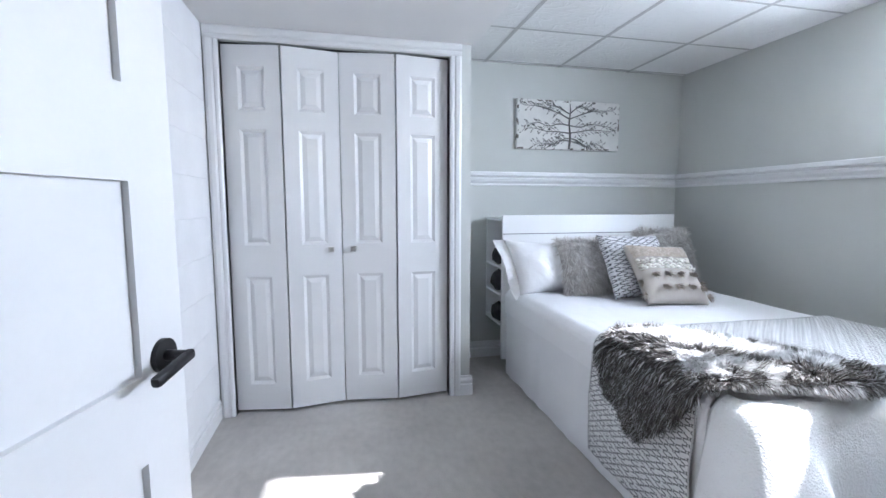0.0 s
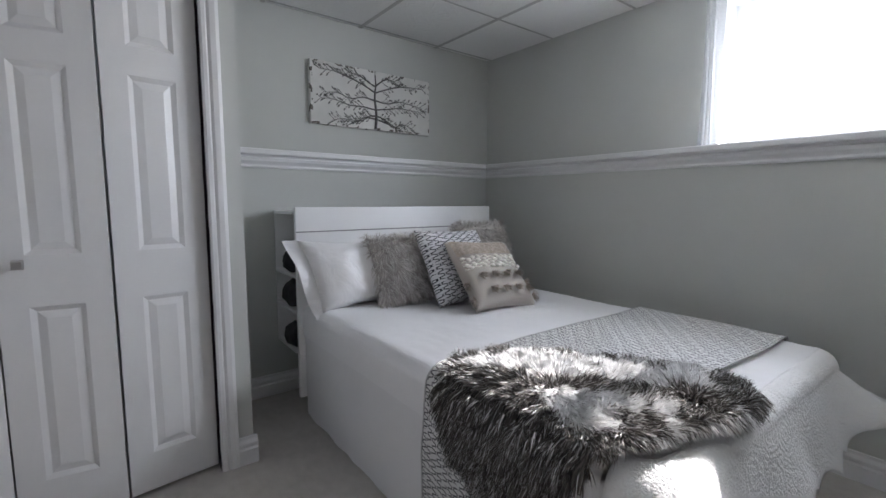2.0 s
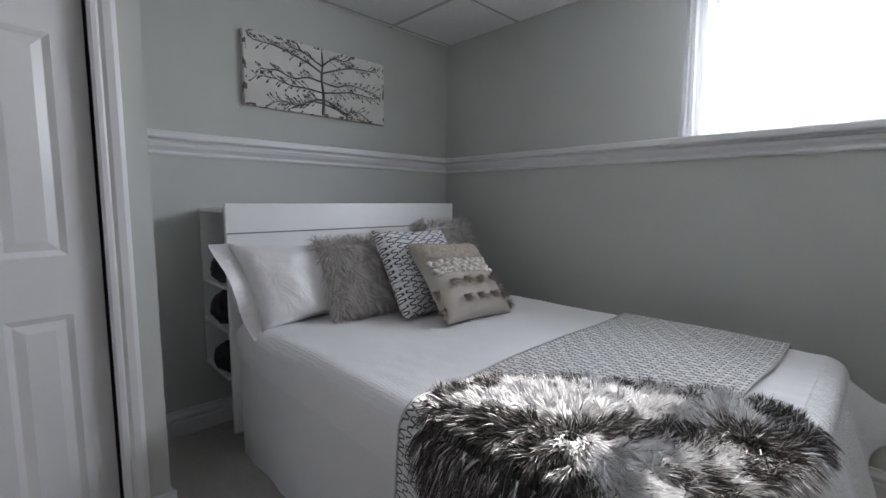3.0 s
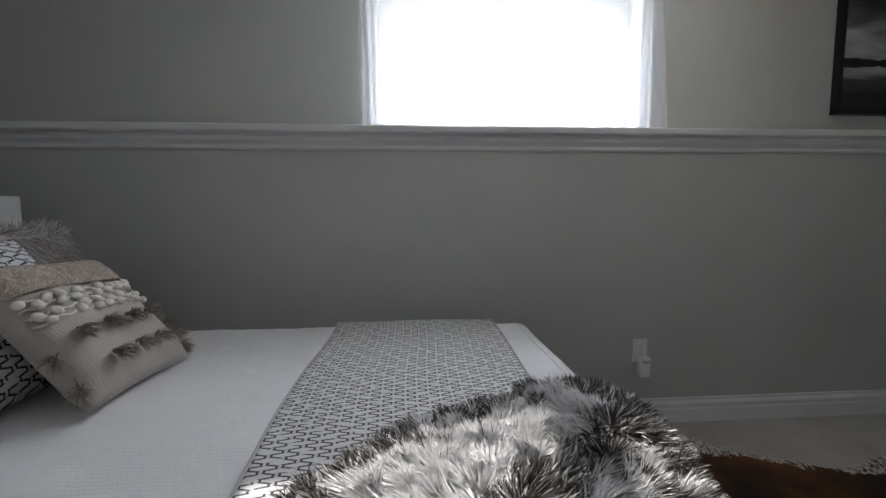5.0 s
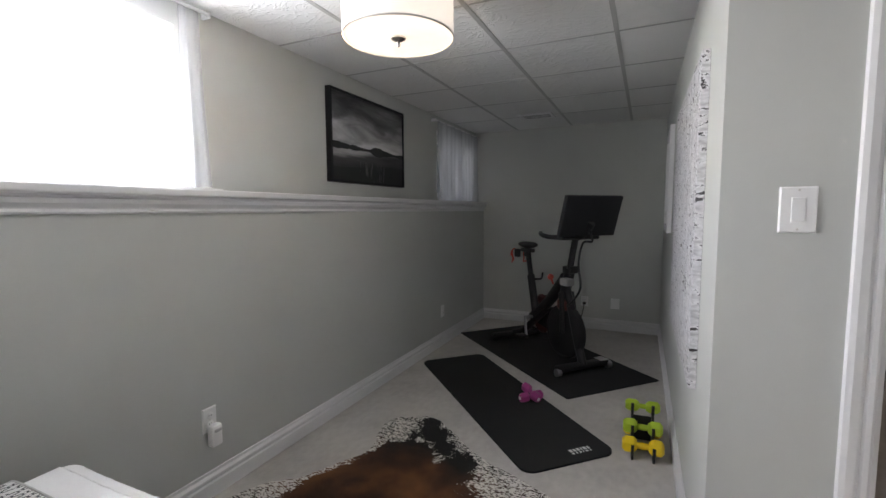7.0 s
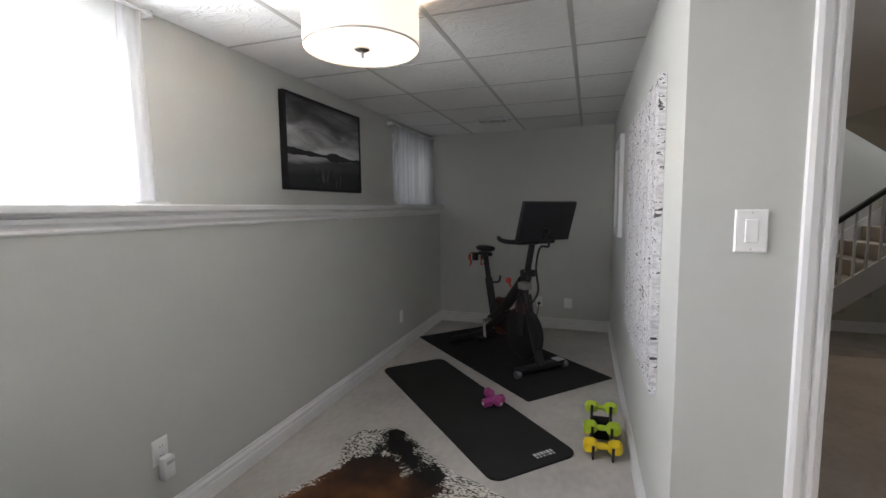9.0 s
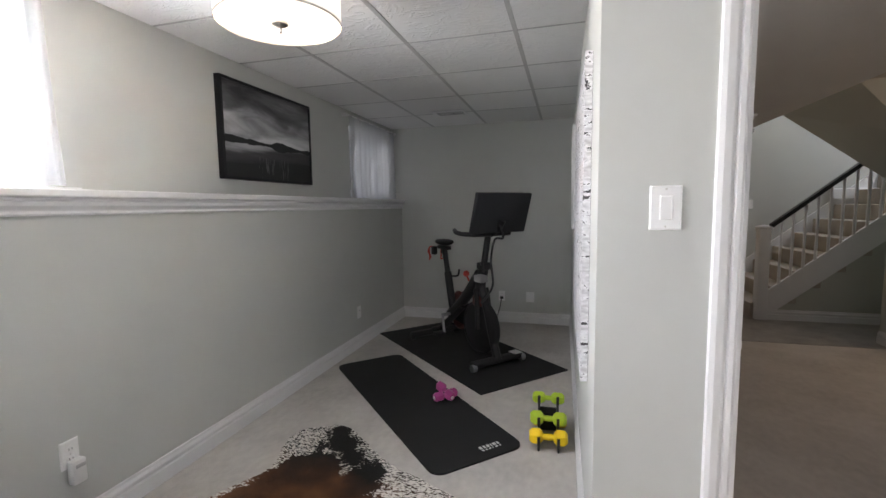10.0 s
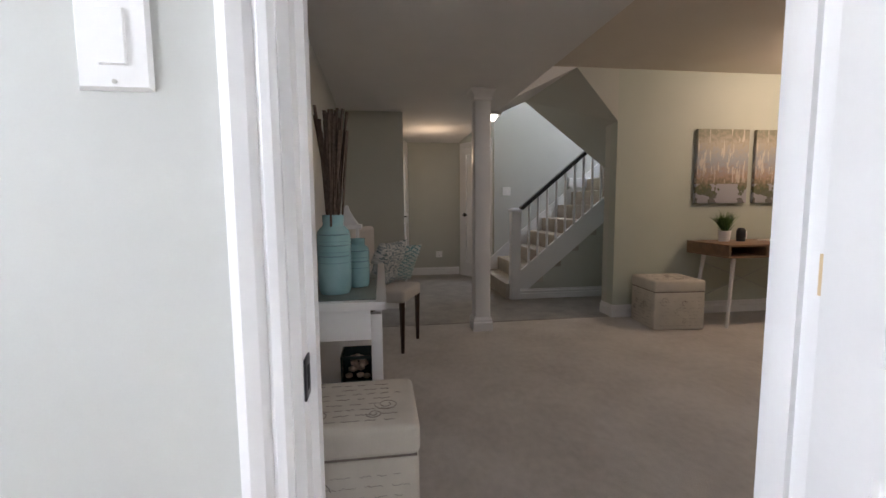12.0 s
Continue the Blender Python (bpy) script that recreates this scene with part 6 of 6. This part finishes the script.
def sloped(bm, x0, x1, y0, y1, lift0, lift1):
    """A sloping bar that follows the stairs, from lift0 to lift1 above their line."""
    vs = [bm.verts.new((x, y, (X0 - x) * sl + l)) for x in (x0, x1) for y in (y0, y1) for l in (lift0, lift1)]
    for f in ((0, 1, 3, 2), (4, 6, 7, 5), (0, 4, 5, 1), (2, 3, 7, 6), (0, 2, 6, 4), (1, 5, 7, 3)):
        bm.faces.new([vs[k] for k in f])
    return bm


part("stringer", sloped(bmesh.new(), X0 - 0.16, X0 - 13 * RUN, -4.20, -4.165, -0.10, 0.20), WHITE, st, "white stair stringer", smooth=None)
part("wall_stringer", sloped(bmesh.new(), X0, X0 - 13 * RUN, -5.42, -5.40, -0.05, 0.26), WHITE, st, smooth=None)
part("handrail", sloped(bmesh.new(), X0 - 0.16, X0 - 12 * RUN, -4.215, -4.15, 0.90, 0.955), BLACK, st, "black handrail", smooth=None)
for i in range(26):
    x = X0 - 0.27 - i * 0.111
    zb = (X0 - x) * sl
    bm = lathe([(0.016, zb + 0.19), (0.016, zb + 0.32), (0.019, zb + 0.34), (0.012, zb + 0.40), (0.017, zb + 0.62), (0.013, zb + 0.80), (0.016, zb + 0.91)], 8, m=pose(x, -4.183, 0))
    part("baluster", bm, WHITE, st)
nw = part("newel_post", block(-1.020, -0.910, -4.235, -4.125, 0.0, 1.03, 0.006), WHITE, st, "white square newel post")
part("newel_cap", block(-1.033, -0.897, -4.248, -4.112, 1.03, 1.062, 0.008), WHITE, nw)
part("newel_top", lathe([(0.075, 1.061), (0.06, 1.072), (0.02, 1.082), (0.001, 1.083)], 4, m=pose(-0.965, -4.18, 0, 0, 0, 45)), WHITE, nw, smooth=None)
bm = bmesh.new()
tri = [(X0 - 0.16, 0.0), (X0 - 11 * RUN, 0.0), (X0 - 11 * RUN, 11 * RISE - 0.05), (X0 - 0.16, 0.05)]
lo = [bm.verts.new((x, -4.245, z)) for x, z in tri]
hi = [bm.verts.new((x, -4.205, z)) for x, z in tri]
bm.faces.new(lo)
bm.faces.new(hi[::-1])
for i in range(4):
    j = (i + 1) % 4
    bm.faces.new((lo[i], hi[i], hi[j], lo[j]))
setting("wall_under_stairs", bm, HALL_WALL, "grey wall under the stairs")
setting("baseboard_stairs", moulding(BASE, (-2.6, -4.165, 0), (-1.02, -4.165, 0), (0, 1, 0)), WHITE, "white baseboard under the stairs")
setting("stair_landing_sill", block(-2.75, -2.15, -5.42, -5.36, 1.36, 1.50, 0.01), WHITE, "white window sill on the stair wall")

# ceiling lamp at the passage, smoke alarm
pl = thing("passage_lamp", "small lit ceiling lamp near the column", "ceiling lamp", m=pose(-0.62, -3.9, 0))
part("lamp_base", lathe([(0.001, HS - 0.03), (0.09, HS - 0.03), (0.10, HS), (0.001, HS)], 24), WHITE, pl)
part("lamp_glass", lathe([(0.001, HS - 0.10), (0.03, HS - 0.08), (0.05, HS - 0.05), (0.055, HS - 0.03), (0.001, HS - 0.03)], 24), mat("lit_opal_glass", (0.8, 0.8, 0.75), 0.3, relief=0, emit=(1.0, 0.92, 0.75), power=0.4), pl)

# ---------------------------------------------------------------- hall: things
SCRIPT_CLOTH = mat("linen_with_script_print", (0.56, 0.52, 0.455), 0.9, var=0.10, scale=9, grain=350, relief=0.4)
SCRIPT_INK = mat("faded_brown_print", (0.20, 0.17, 0.145), 0.9, var=0.3, scale=30)


def script_lines(parent, m, w, h, rows, seed, curls=True):
    """Faded handwriting as thin wavy strokes and bars on a face, in the x, z plane facing -y."""
    rnd = random.Random(seed)
    bm = bmesh.new()
    for r in range(rows):
        z = -h / 2 + h * (r + 0.7) / rows
        x = -w / 2 + rnd.uniform(0.01, 0.10) * w * 2
        while x < w / 2 - 0.03:
            ln = rnd.uniform(0.02, 0.06)
            k = max(4, int(ln / 0.004))
            pts = [(x + ln * i / k, -0.0006, z + rnd.uniform(-0.004, 0.004)) for i in range(k + 1)]
            tube(pts, 0.0009, 3, bm=bm)
            x += ln + rnd.uniform(0.008, 0.03)
            if rnd.random() < 0.10:
                x += 0.1
    if curls:
        for _ in range(5):
            cx, cz, rr = rnd.uniform(-w * .4, w * .4), rnd.uniform(-h * .35, h * .35), rnd.uniform(0.02, 0.045)
            pts = [(cx + rr * (1 - i / 30) * math.cos(i * 0.45), -0.0006, cz + rr * (1 - i / 30) * math.sin(i * 0.45)) for i in range(24)]
            tube(pts, 0.0013, 3, bm=bm)
    bmesh.ops.transform(bm, matrix=m, verts=bm.verts)
    return tagged(part("printed_script", bm, SCRIPT_INK, parent, "", smooth=180), "faded unreadable script print", "", "", "stuff")


def storage_ottoman(label, m, sx, sy, h, seed):
    o = thing("storage_ottoman", label, "ottoman", "script-print storage ottomans", m=m)
    body = part("body", block(-sx / 2, sx / 2, -sy / 2, sy / 2, 0.0, h - 0.105, 0.012, 3), SCRIPT_CLOTH, o)
    lid = part("lid", block(-sx / 2 - 0.004, sx / 2 + 0.004, -sy / 2 - 0.004, sy / 2 + 0.004, h - 0.103, h, 0.022, 4), SCRIPT_CLOTH, o, "padded hinged lid")
    part("gap", block(-sx / 2 + 0.006, sx / 2 - 0.006, -sy / 2 + 0.006, sy / 2 - 0.006, h - 0.107, h - 0.098), SCRIPT_INK, o)
    hh = h - 0.13
    script_lines(body, pose(0, sy / 2, hh / 2, 0, 0, 180), sx * 0.9, hh * 0.9, 9, seed)
    script_lines(body, pose(-sx / 2, 0, hh / 2, 0, 0, -90), sy * 0.9, hh * 0.9, 9, seed + 1)
    script_lines(body, pose(sx / 2, 0, hh / 2, 0, 0, 90), sy * 0.9, hh * 0.9, 9, seed + 3)
    script_lines(lid, pose(0, 0, h, -90), sx * 0.85, sy * 0.85, 8, seed + 2)
    return o


storage_ottoman("linen storage ottoman printed with faded script, beside the doorway", pose(0.74, -0.655, 0.001), 0.50, 0.36, 0.465, 31)
storage_ottoman("linen storage ottoman printed with faded script, by the desk", pose(-2.02, -2.89, 0.001, 0, 0, -5), 0.46, 0.42, 0.44, 41)

# console table with glass top
con = thing("console_table", "white console table with a glass top and lower shelf", "console table", m=pose(0.78, -1.45, 0))
for x in (-0.185, 0.145):
    for y in (-0.55, 0.51):
        part("leg", block(x, x + 0.042, y, y + 0.042, 0.0, 0.70, 0.003), WHITE, con)
for a in ((-0.185, -0.165, -0.508, 0.51), (0.167, 0.187, -0.508, 0.51)):
    part("apron", block(*a, 0.60, 0.72, 0.002), WHITE, con)
for a in ((-0.143, 0.145, -0.55, -0.53), (-0.143, 0.145, 0.532, 0.552)):
    part("apron", block(*a, 0.60, 0.72, 0.002), WHITE, con)
part("top_frame", holed(-0.205, 0.205, -0.57, 0.57, 0.72, 0.752, "y", []), WHITE, con, smooth=None)
part("glass_inlay", block(-0.165, 0.165, -0.53, 0.53, 0.752, 0.757, 0.001), mat("grey_green_glass", (0.16, 0.20, 0.19), 0.06, var=0.02, relief=0), con, "dark glass inlay")
part("lower_shelf", block(-0.185, 0.187, -0.55, 0.552, 0.30, 0.322, 0.002), WHITE, con)

m, nt, p = nodes_mat("pale_blue_ceramic", 0.18)
wv = tex(nt, "ShaderNodeTexNoise", 8, 3)
nt.links.new(ramp(nt, wv.outputs[0], [(0.3, (0.22, 0.40, 0.42)), (0.7, (0.32, 0.52, 0.54))]), p.inputs["Base Color"])
BLUE = m
BLUE_LINE = mat("dark_blue_groove", (0.10, 0.22, 0.25), 0.3)
REED = mat("dried_reed", (0.10, 0.070, 0.052), 0.9, var=0.4, scale=60, relief=0.4)


def vase(label, m, h, r, rings):
    v = thing("vase", label, "vase", "blue ribbed vases", m=m)
    pr = [(0.001, 0.0), (r * 0.86, 0.0), (r * 0.97, h * 0.05), (r, h * 0.3), (r, h * 0.72), (r * 0.94, h * 0.80), (r * 0.66, h * 0.86), (r * 0.60, h * 0.89), (r * 0.64, h * 0.91),
          (r * 0.64, h), (r * 0.56, h), (r * 0.55, h * 0.9), (r * 0.8, h * 0.7), (0.001, h * 0.6)]
    part("vase_body", lathe(pr, 40), BLUE, v, smooth=60)
    for i in range(rings):
        z = h * (0.40 + 0.36 * i / max(1, rings - 1))
        part("ring", lathe([(r * 0.99, z - 0.002), (r * 1.012, z), (r * 0.99, z + 0.002)], 40, m=pose(0, 0, 0, 1.5 * math.sin(i * 2.1))), BLUE_LINE, v)
    return v


vase("tall pale blue ceramic vase holding dried reeds", pose(0.785, -1.075, 0.757), 0.325, 0.068, 9)
vase("small pale blue ceramic jar on the console", pose(0.695, -1.215, 0.757), 0.215, 0.050, 6)
rd = thing("dried_reeds", "dark brown dried reeds in the tall vase", "dried plant", m=pose(0.785, -1.075, 1.0))
rnd = random.Random(17)
for i in range(46):
    a, s = rnd.uniform(0, 6.28), rnd.uniform(0.02, 0.13)
    b = rnd.uniform(0, 6.28)
    top = Vector((s * math.cos(a) * 0.55, s * math.sin(a), rnd.uniform(0.38, 0.52)))
    bt = Vector((0.022 * math.cos(b), 0.022 * math.sin(b), -0.12))
    bm = tube([bt, bt.lerp(top, 0.5), top], lambda t: 0.0035 + 0.003 * t, 5)
    part("reed", bm, REED, rd)
ln = thing("lantern", "white wooden lantern on the console table", "lantern", m=pose(0.77, -1.62, 0.757))
part("lantern_base", block(-0.07, 0.07, -0.07, 0.07, 0, 0.02, 0.003), WHITE, ln)
for x in (-0.06, 0.048):
    for y in (-0.06, 0.048):
        part("lantern_post", block(x, x + 0.012, y, y + 0.012, 0.02, 0.24, 0.001), WHITE, ln)
part("lantern_top", block(-0.078, 0.078, -0.078, 0.078, 0.24, 0.262, 0.003), WHITE, ln)
part("lantern_roof", lathe([(0.085, 0.262), (0.05, 0.30), (0.02, 0.34), (0.012, 0.36), (0.001, 0.365)], 4, m=pose(0, 0, 0, 0, 0, 45)), WHITE, ln, smooth=None)
part("candle", rod((0, 0, 0.02), (0, 0, 0.12), 0.03, seg=20), CREAM, ln, "cream candle")
gb = thing("glass_box", "dark glass box with shells on the lower shelf", "box", m=pose(0.71, -1.20, 0.323))
m2 = mat("dark_green_glass", (0.03, 0.05, 0.05), 0.1, relief=0)
for a in ((-0.07, 0.07, -0.075, -0.068, 0, 0.135), (-0.07, 0.07, 0.068, 0.075, 0, 0.02), (-0.07, -0.063, -0.068, 0.068, 0, 0.135), (0.063, 0.07, -0.068, 0.068, 0, 0.135),
          (-0.063, 0.063, -0.068, 0.068, 0, 0.008), (-0.07, 0.07, 0.068, 0.075, 0.12, 0.135)):
    part("glass_side", block(*a, 0.001), m2, gb)
SHELL = mat("pale_shell", (0.60, 0.48, 0.38), 0.6, var=0.3, scale=50)
for i in range(16):
    bm = bmesh.new()
    bmesh.ops.create_icosphere(bm, subdivisions=1, radius=1.0, matrix=Matrix.Translation((rnd.uniform(-.042, .042), rnd.uniform(-.04, .05), 0.02 + 0.1 * i / 16)) @ Matrix.Diagonal((0.02, 0.018, 0.014, 1)))
    part("shell", bm, SHELL, gb, smooth=180)
wm = thing("woven_wall_hanging", "dark woven wall hanging above the console", "wall hanging", m=pose(0.965, -1.35, 1.45))
for i in range(14):
    part("woven_strip", block(-0.022 + 0.004 * (i % 2), 0.0, -0.30 + i * 0.043, -0.30 + i * 0.043 + 0.036, -0.28, 0.40 + 0.02 * (i % 3), 0.003), REED, wm)

# chair with a cushion
SEAT = cloth_mat("cream_chair_fabric", (0.56, 0.53, 0.49), 450, 0.4)
LEG = mat("dark_stained_wood", (0.035, 0.016, 0.010), 0.35, var=0.3, stretch=(4, 4, 0.5))
ch = thing("dining_chair", "cream upholstered chair with dark wooden legs", "chair", m=pose(0.57, -2.72, 0, 0, 0, -22))
part("seat", block(-0.24, 0.24, -0.22, 0.22, 0.385, 0.485, 0.03, 3), SEAT, ch)
part("backrest", block(0.165, 0.235, -0.22, 0.22, 0.46, 0.95, 0.03, 3), SEAT, ch)
for x in (-0.21, 0.21):
    for y in (-0.19, 0.19):
        part("leg", tube([(x, y, 0.0), (x, y, 0.2), (x, y, 0.395)], lambda s: 0.014 + 0.009 * s, 4), LEG, ch)
m, nt, p = nodes_mat("blue_white_key_print", 0.9)
ck = tex(nt, "ShaderNodeTexBrick", 24, coord="UV")
ck.inputs["Color1"].default_value, ck.inputs["Color2"].default_value, ck.inputs["Mortar"].default_value = (0.62, 0.64, 0.64, 1), (0.05, 0.12, 0.15, 1), (0.45, 0.50, 0.5, 1)
nt.links.new(ck.outputs[0], p.inputs["Base Color"])
t = thing("print_cushion", "blue and white geometric cushion on the chair", "cushion", m=Matrix.Translation((0.63, -2.62, 0.488)) @ pose(0, 0, 0, 0, 0, 60) @ pose(0, 0, 0, -24))
part("cover", pillow_mesh(0.42, 0.40, 0.13, 20), m, t, smooth=180)
t = thing("print_cushion", "teal patterned cushion on the chair", "cushion", m=Matrix.Translation((0.52, -2.86, 0.488)) @ pose(0, 0, 0, 0, 0, 30) @ pose(0, 0, 0, -30))
part("cover", pillow_mesh(0.40, 0.36, 0.12, 20), squiggle_mat("teal_print", (0.5, 0.55, 0.55), (0.05, 0.22, 0.25), 26.0), t, smooth=180)

# paintings, desk, plant
m, nt, p = nodes_mat("birch_river_painting", 0.6)
z = axis(nt, 2)
n1, n2 = tex(nt, "ShaderNodeTexNoise", 26, 5), tex(nt, "ShaderNodeTexNoise", 44, 3, (1, 1, 0.15))
n3 = tex(nt, "ShaderNodeTexNoise", 6, 3)
c = ramp(nt, calc(nt, "MULTIPLY_ADD", n1.outputs[0], 0.35, calc(nt, "MULTIPLY_ADD", z, 1.15, 0.42)), [(0.15, (0.16, 0.16, 0.17)), (0.34, (0.10, 0.115, 0.06)), (0.48, (0.34, 0.25, 0.19)),
        (0.66, (0.30, 0.33, 0.37)), (0.84, (0.38, 0.34, 0.27)), (1.0, (0.20, 0.20, 0.14))])
tr_ = calc(nt, "MULTIPLY", calc(nt, "GREATER_THAN", n2.outputs[0], 0.60), calc(nt, "GREATER_THAN", z, -0.16))
c = blend(nt, calc(nt, "MULTIPLY", tr_, 0.75), c, (0.58, 0.53, 0.45))
c = blend(nt, calc(nt, "MULTIPLY", calc(nt, "GREATER_THAN", n3.outputs[0], 0.52), calc(nt, "LESS_THAN", z, -0.17)), c, (0.36, 0.36, 0.40))
nt.links.new(c, p.inputs["Base Color"])
nt.links.new(bump(nt, n1.outputs[0], 0.6, 0.003), p.inputs["Normal"])
for x in (-2.76, -3.40):
    pt = thing("canvas_painting", "unframed canvas painting of birches by a river", "painting", "birch paintings", m=pose(x, -3.20, 1.475))
    part("painted_face", block(-0.28, 0.28, 0.001, 0.036, -0.36, 0.36, 0.003), m, pt)
    part("stretcher", block(-0.274, 0.274, 0.0, 0.034, -0.354, 0.354), mat("dark_stretcher", (0.05, 0.045, 0.04), 0.8), pt)
DESK_WOOD = mat("walnut_veneer", (0.20, 0.125, 0.075), 0.5, var=0.25, scale=3, stretch=(0.6, 6, 6), grain=60, relief=0.15)
dk = thing("desk", "walnut desk with open cubbies and white splayed legs", "desk", m=pose(-2.95, -2.88, 0))
for z0, z1 in ((0.735, 0.752), (0.635, 0.65)):
    part("desk_panel", block(-0.55, 0.55, -0.27, 0.27, z0, z1, 0.002), DESK_WOOD, dk)
for x in (-0.55, -0.19, 0.17, 0.535):
    part("divider", block(x, x + 0.015, -0.27, 0.268, 0.65, 0.735, 0.001), DESK_WOOD, dk)
part("desk_back", block(-0.53, 0.53, -0.27, -0.258, 0.65, 0.735), DESK_WOOD, dk)
for x in (-0.46, 0.46):
    for y in (-0.20, 0.20):
        part("leg", tube([(x * 0.93, y * 0.9, 0.636), (x, y, 0.32), (x * 1.07, y * 1.1, 0.0)], lambda s: 0.020 - 0.008 * s, 10), WHITE, dk)
part("brace", rod((0.44, -0.19, 0.55), (-0.44, -0.19, 0.20), 0.004, seg=6), STEEL, dk)
part("brace", rod((-0.44, -0.19, 0.55), (0.44, -0.19, 0.20), 0.004, seg=6), STEEL, dk)
pl = thing("potted_plant", "small green fern in a white pot on the desk", "plant", m=pose(-2.66, -2.98, 0.753))
part("pot", lathe([(0.001, 0), (0.045, 0), (0.056, 0.10), (0.050, 0.10), (0.046, 0.085), (0.001, 0.08)], 24), PLATE, pl, "white ceramic pot")
roots = [(Vector((rnd.uniform(-.02, .02), rnd.uniform(-.02, .02), 0.085)), Vector((rnd.uniform(-.55, .55), rnd.uniform(-.55, .55), 1)).normalized(), rnd.uniform(0.10, 0.24),
          Vector((rnd.uniform(-.4, .4), rnd.uniform(-.4, .4), -0.2))) for _ in range(260)]
strands("fronds", roots, island_mat("fern_green", [(0, (0.04, 0.10, 0.02)), (1, (0.14, 0.24, 0.06))], 0.6), pl, "thin green fronds", 0.004, 3)
sp = thing("desk_speaker", "small black and white desk gadget", "gadget", m=pose(-2.80, -2.94, 0.753))
part("gadget_body", lathe([(0.001, 0), (0.035, 0), (0.040, 0.05), (0.038, 0.10), (0.025, 0.125), (0.001, 0.13)], 24), PLASTIC, sp, smooth=60)
part("gadget_face", block(-0.05, -0.036, -0.012, 0.02, 0.02, 0.10, 0.004), PLATE, sp)
pp = thing("paper_stack", "cream papers lying on the desk", "papers", m=pose(-3.15, -2.85, 0.753, 0, 0, 8))
part("sheet", block(-0.11, 0.11, -0.15, 0.15, 0.0, 0.012, 0.001), CREAM, pp)
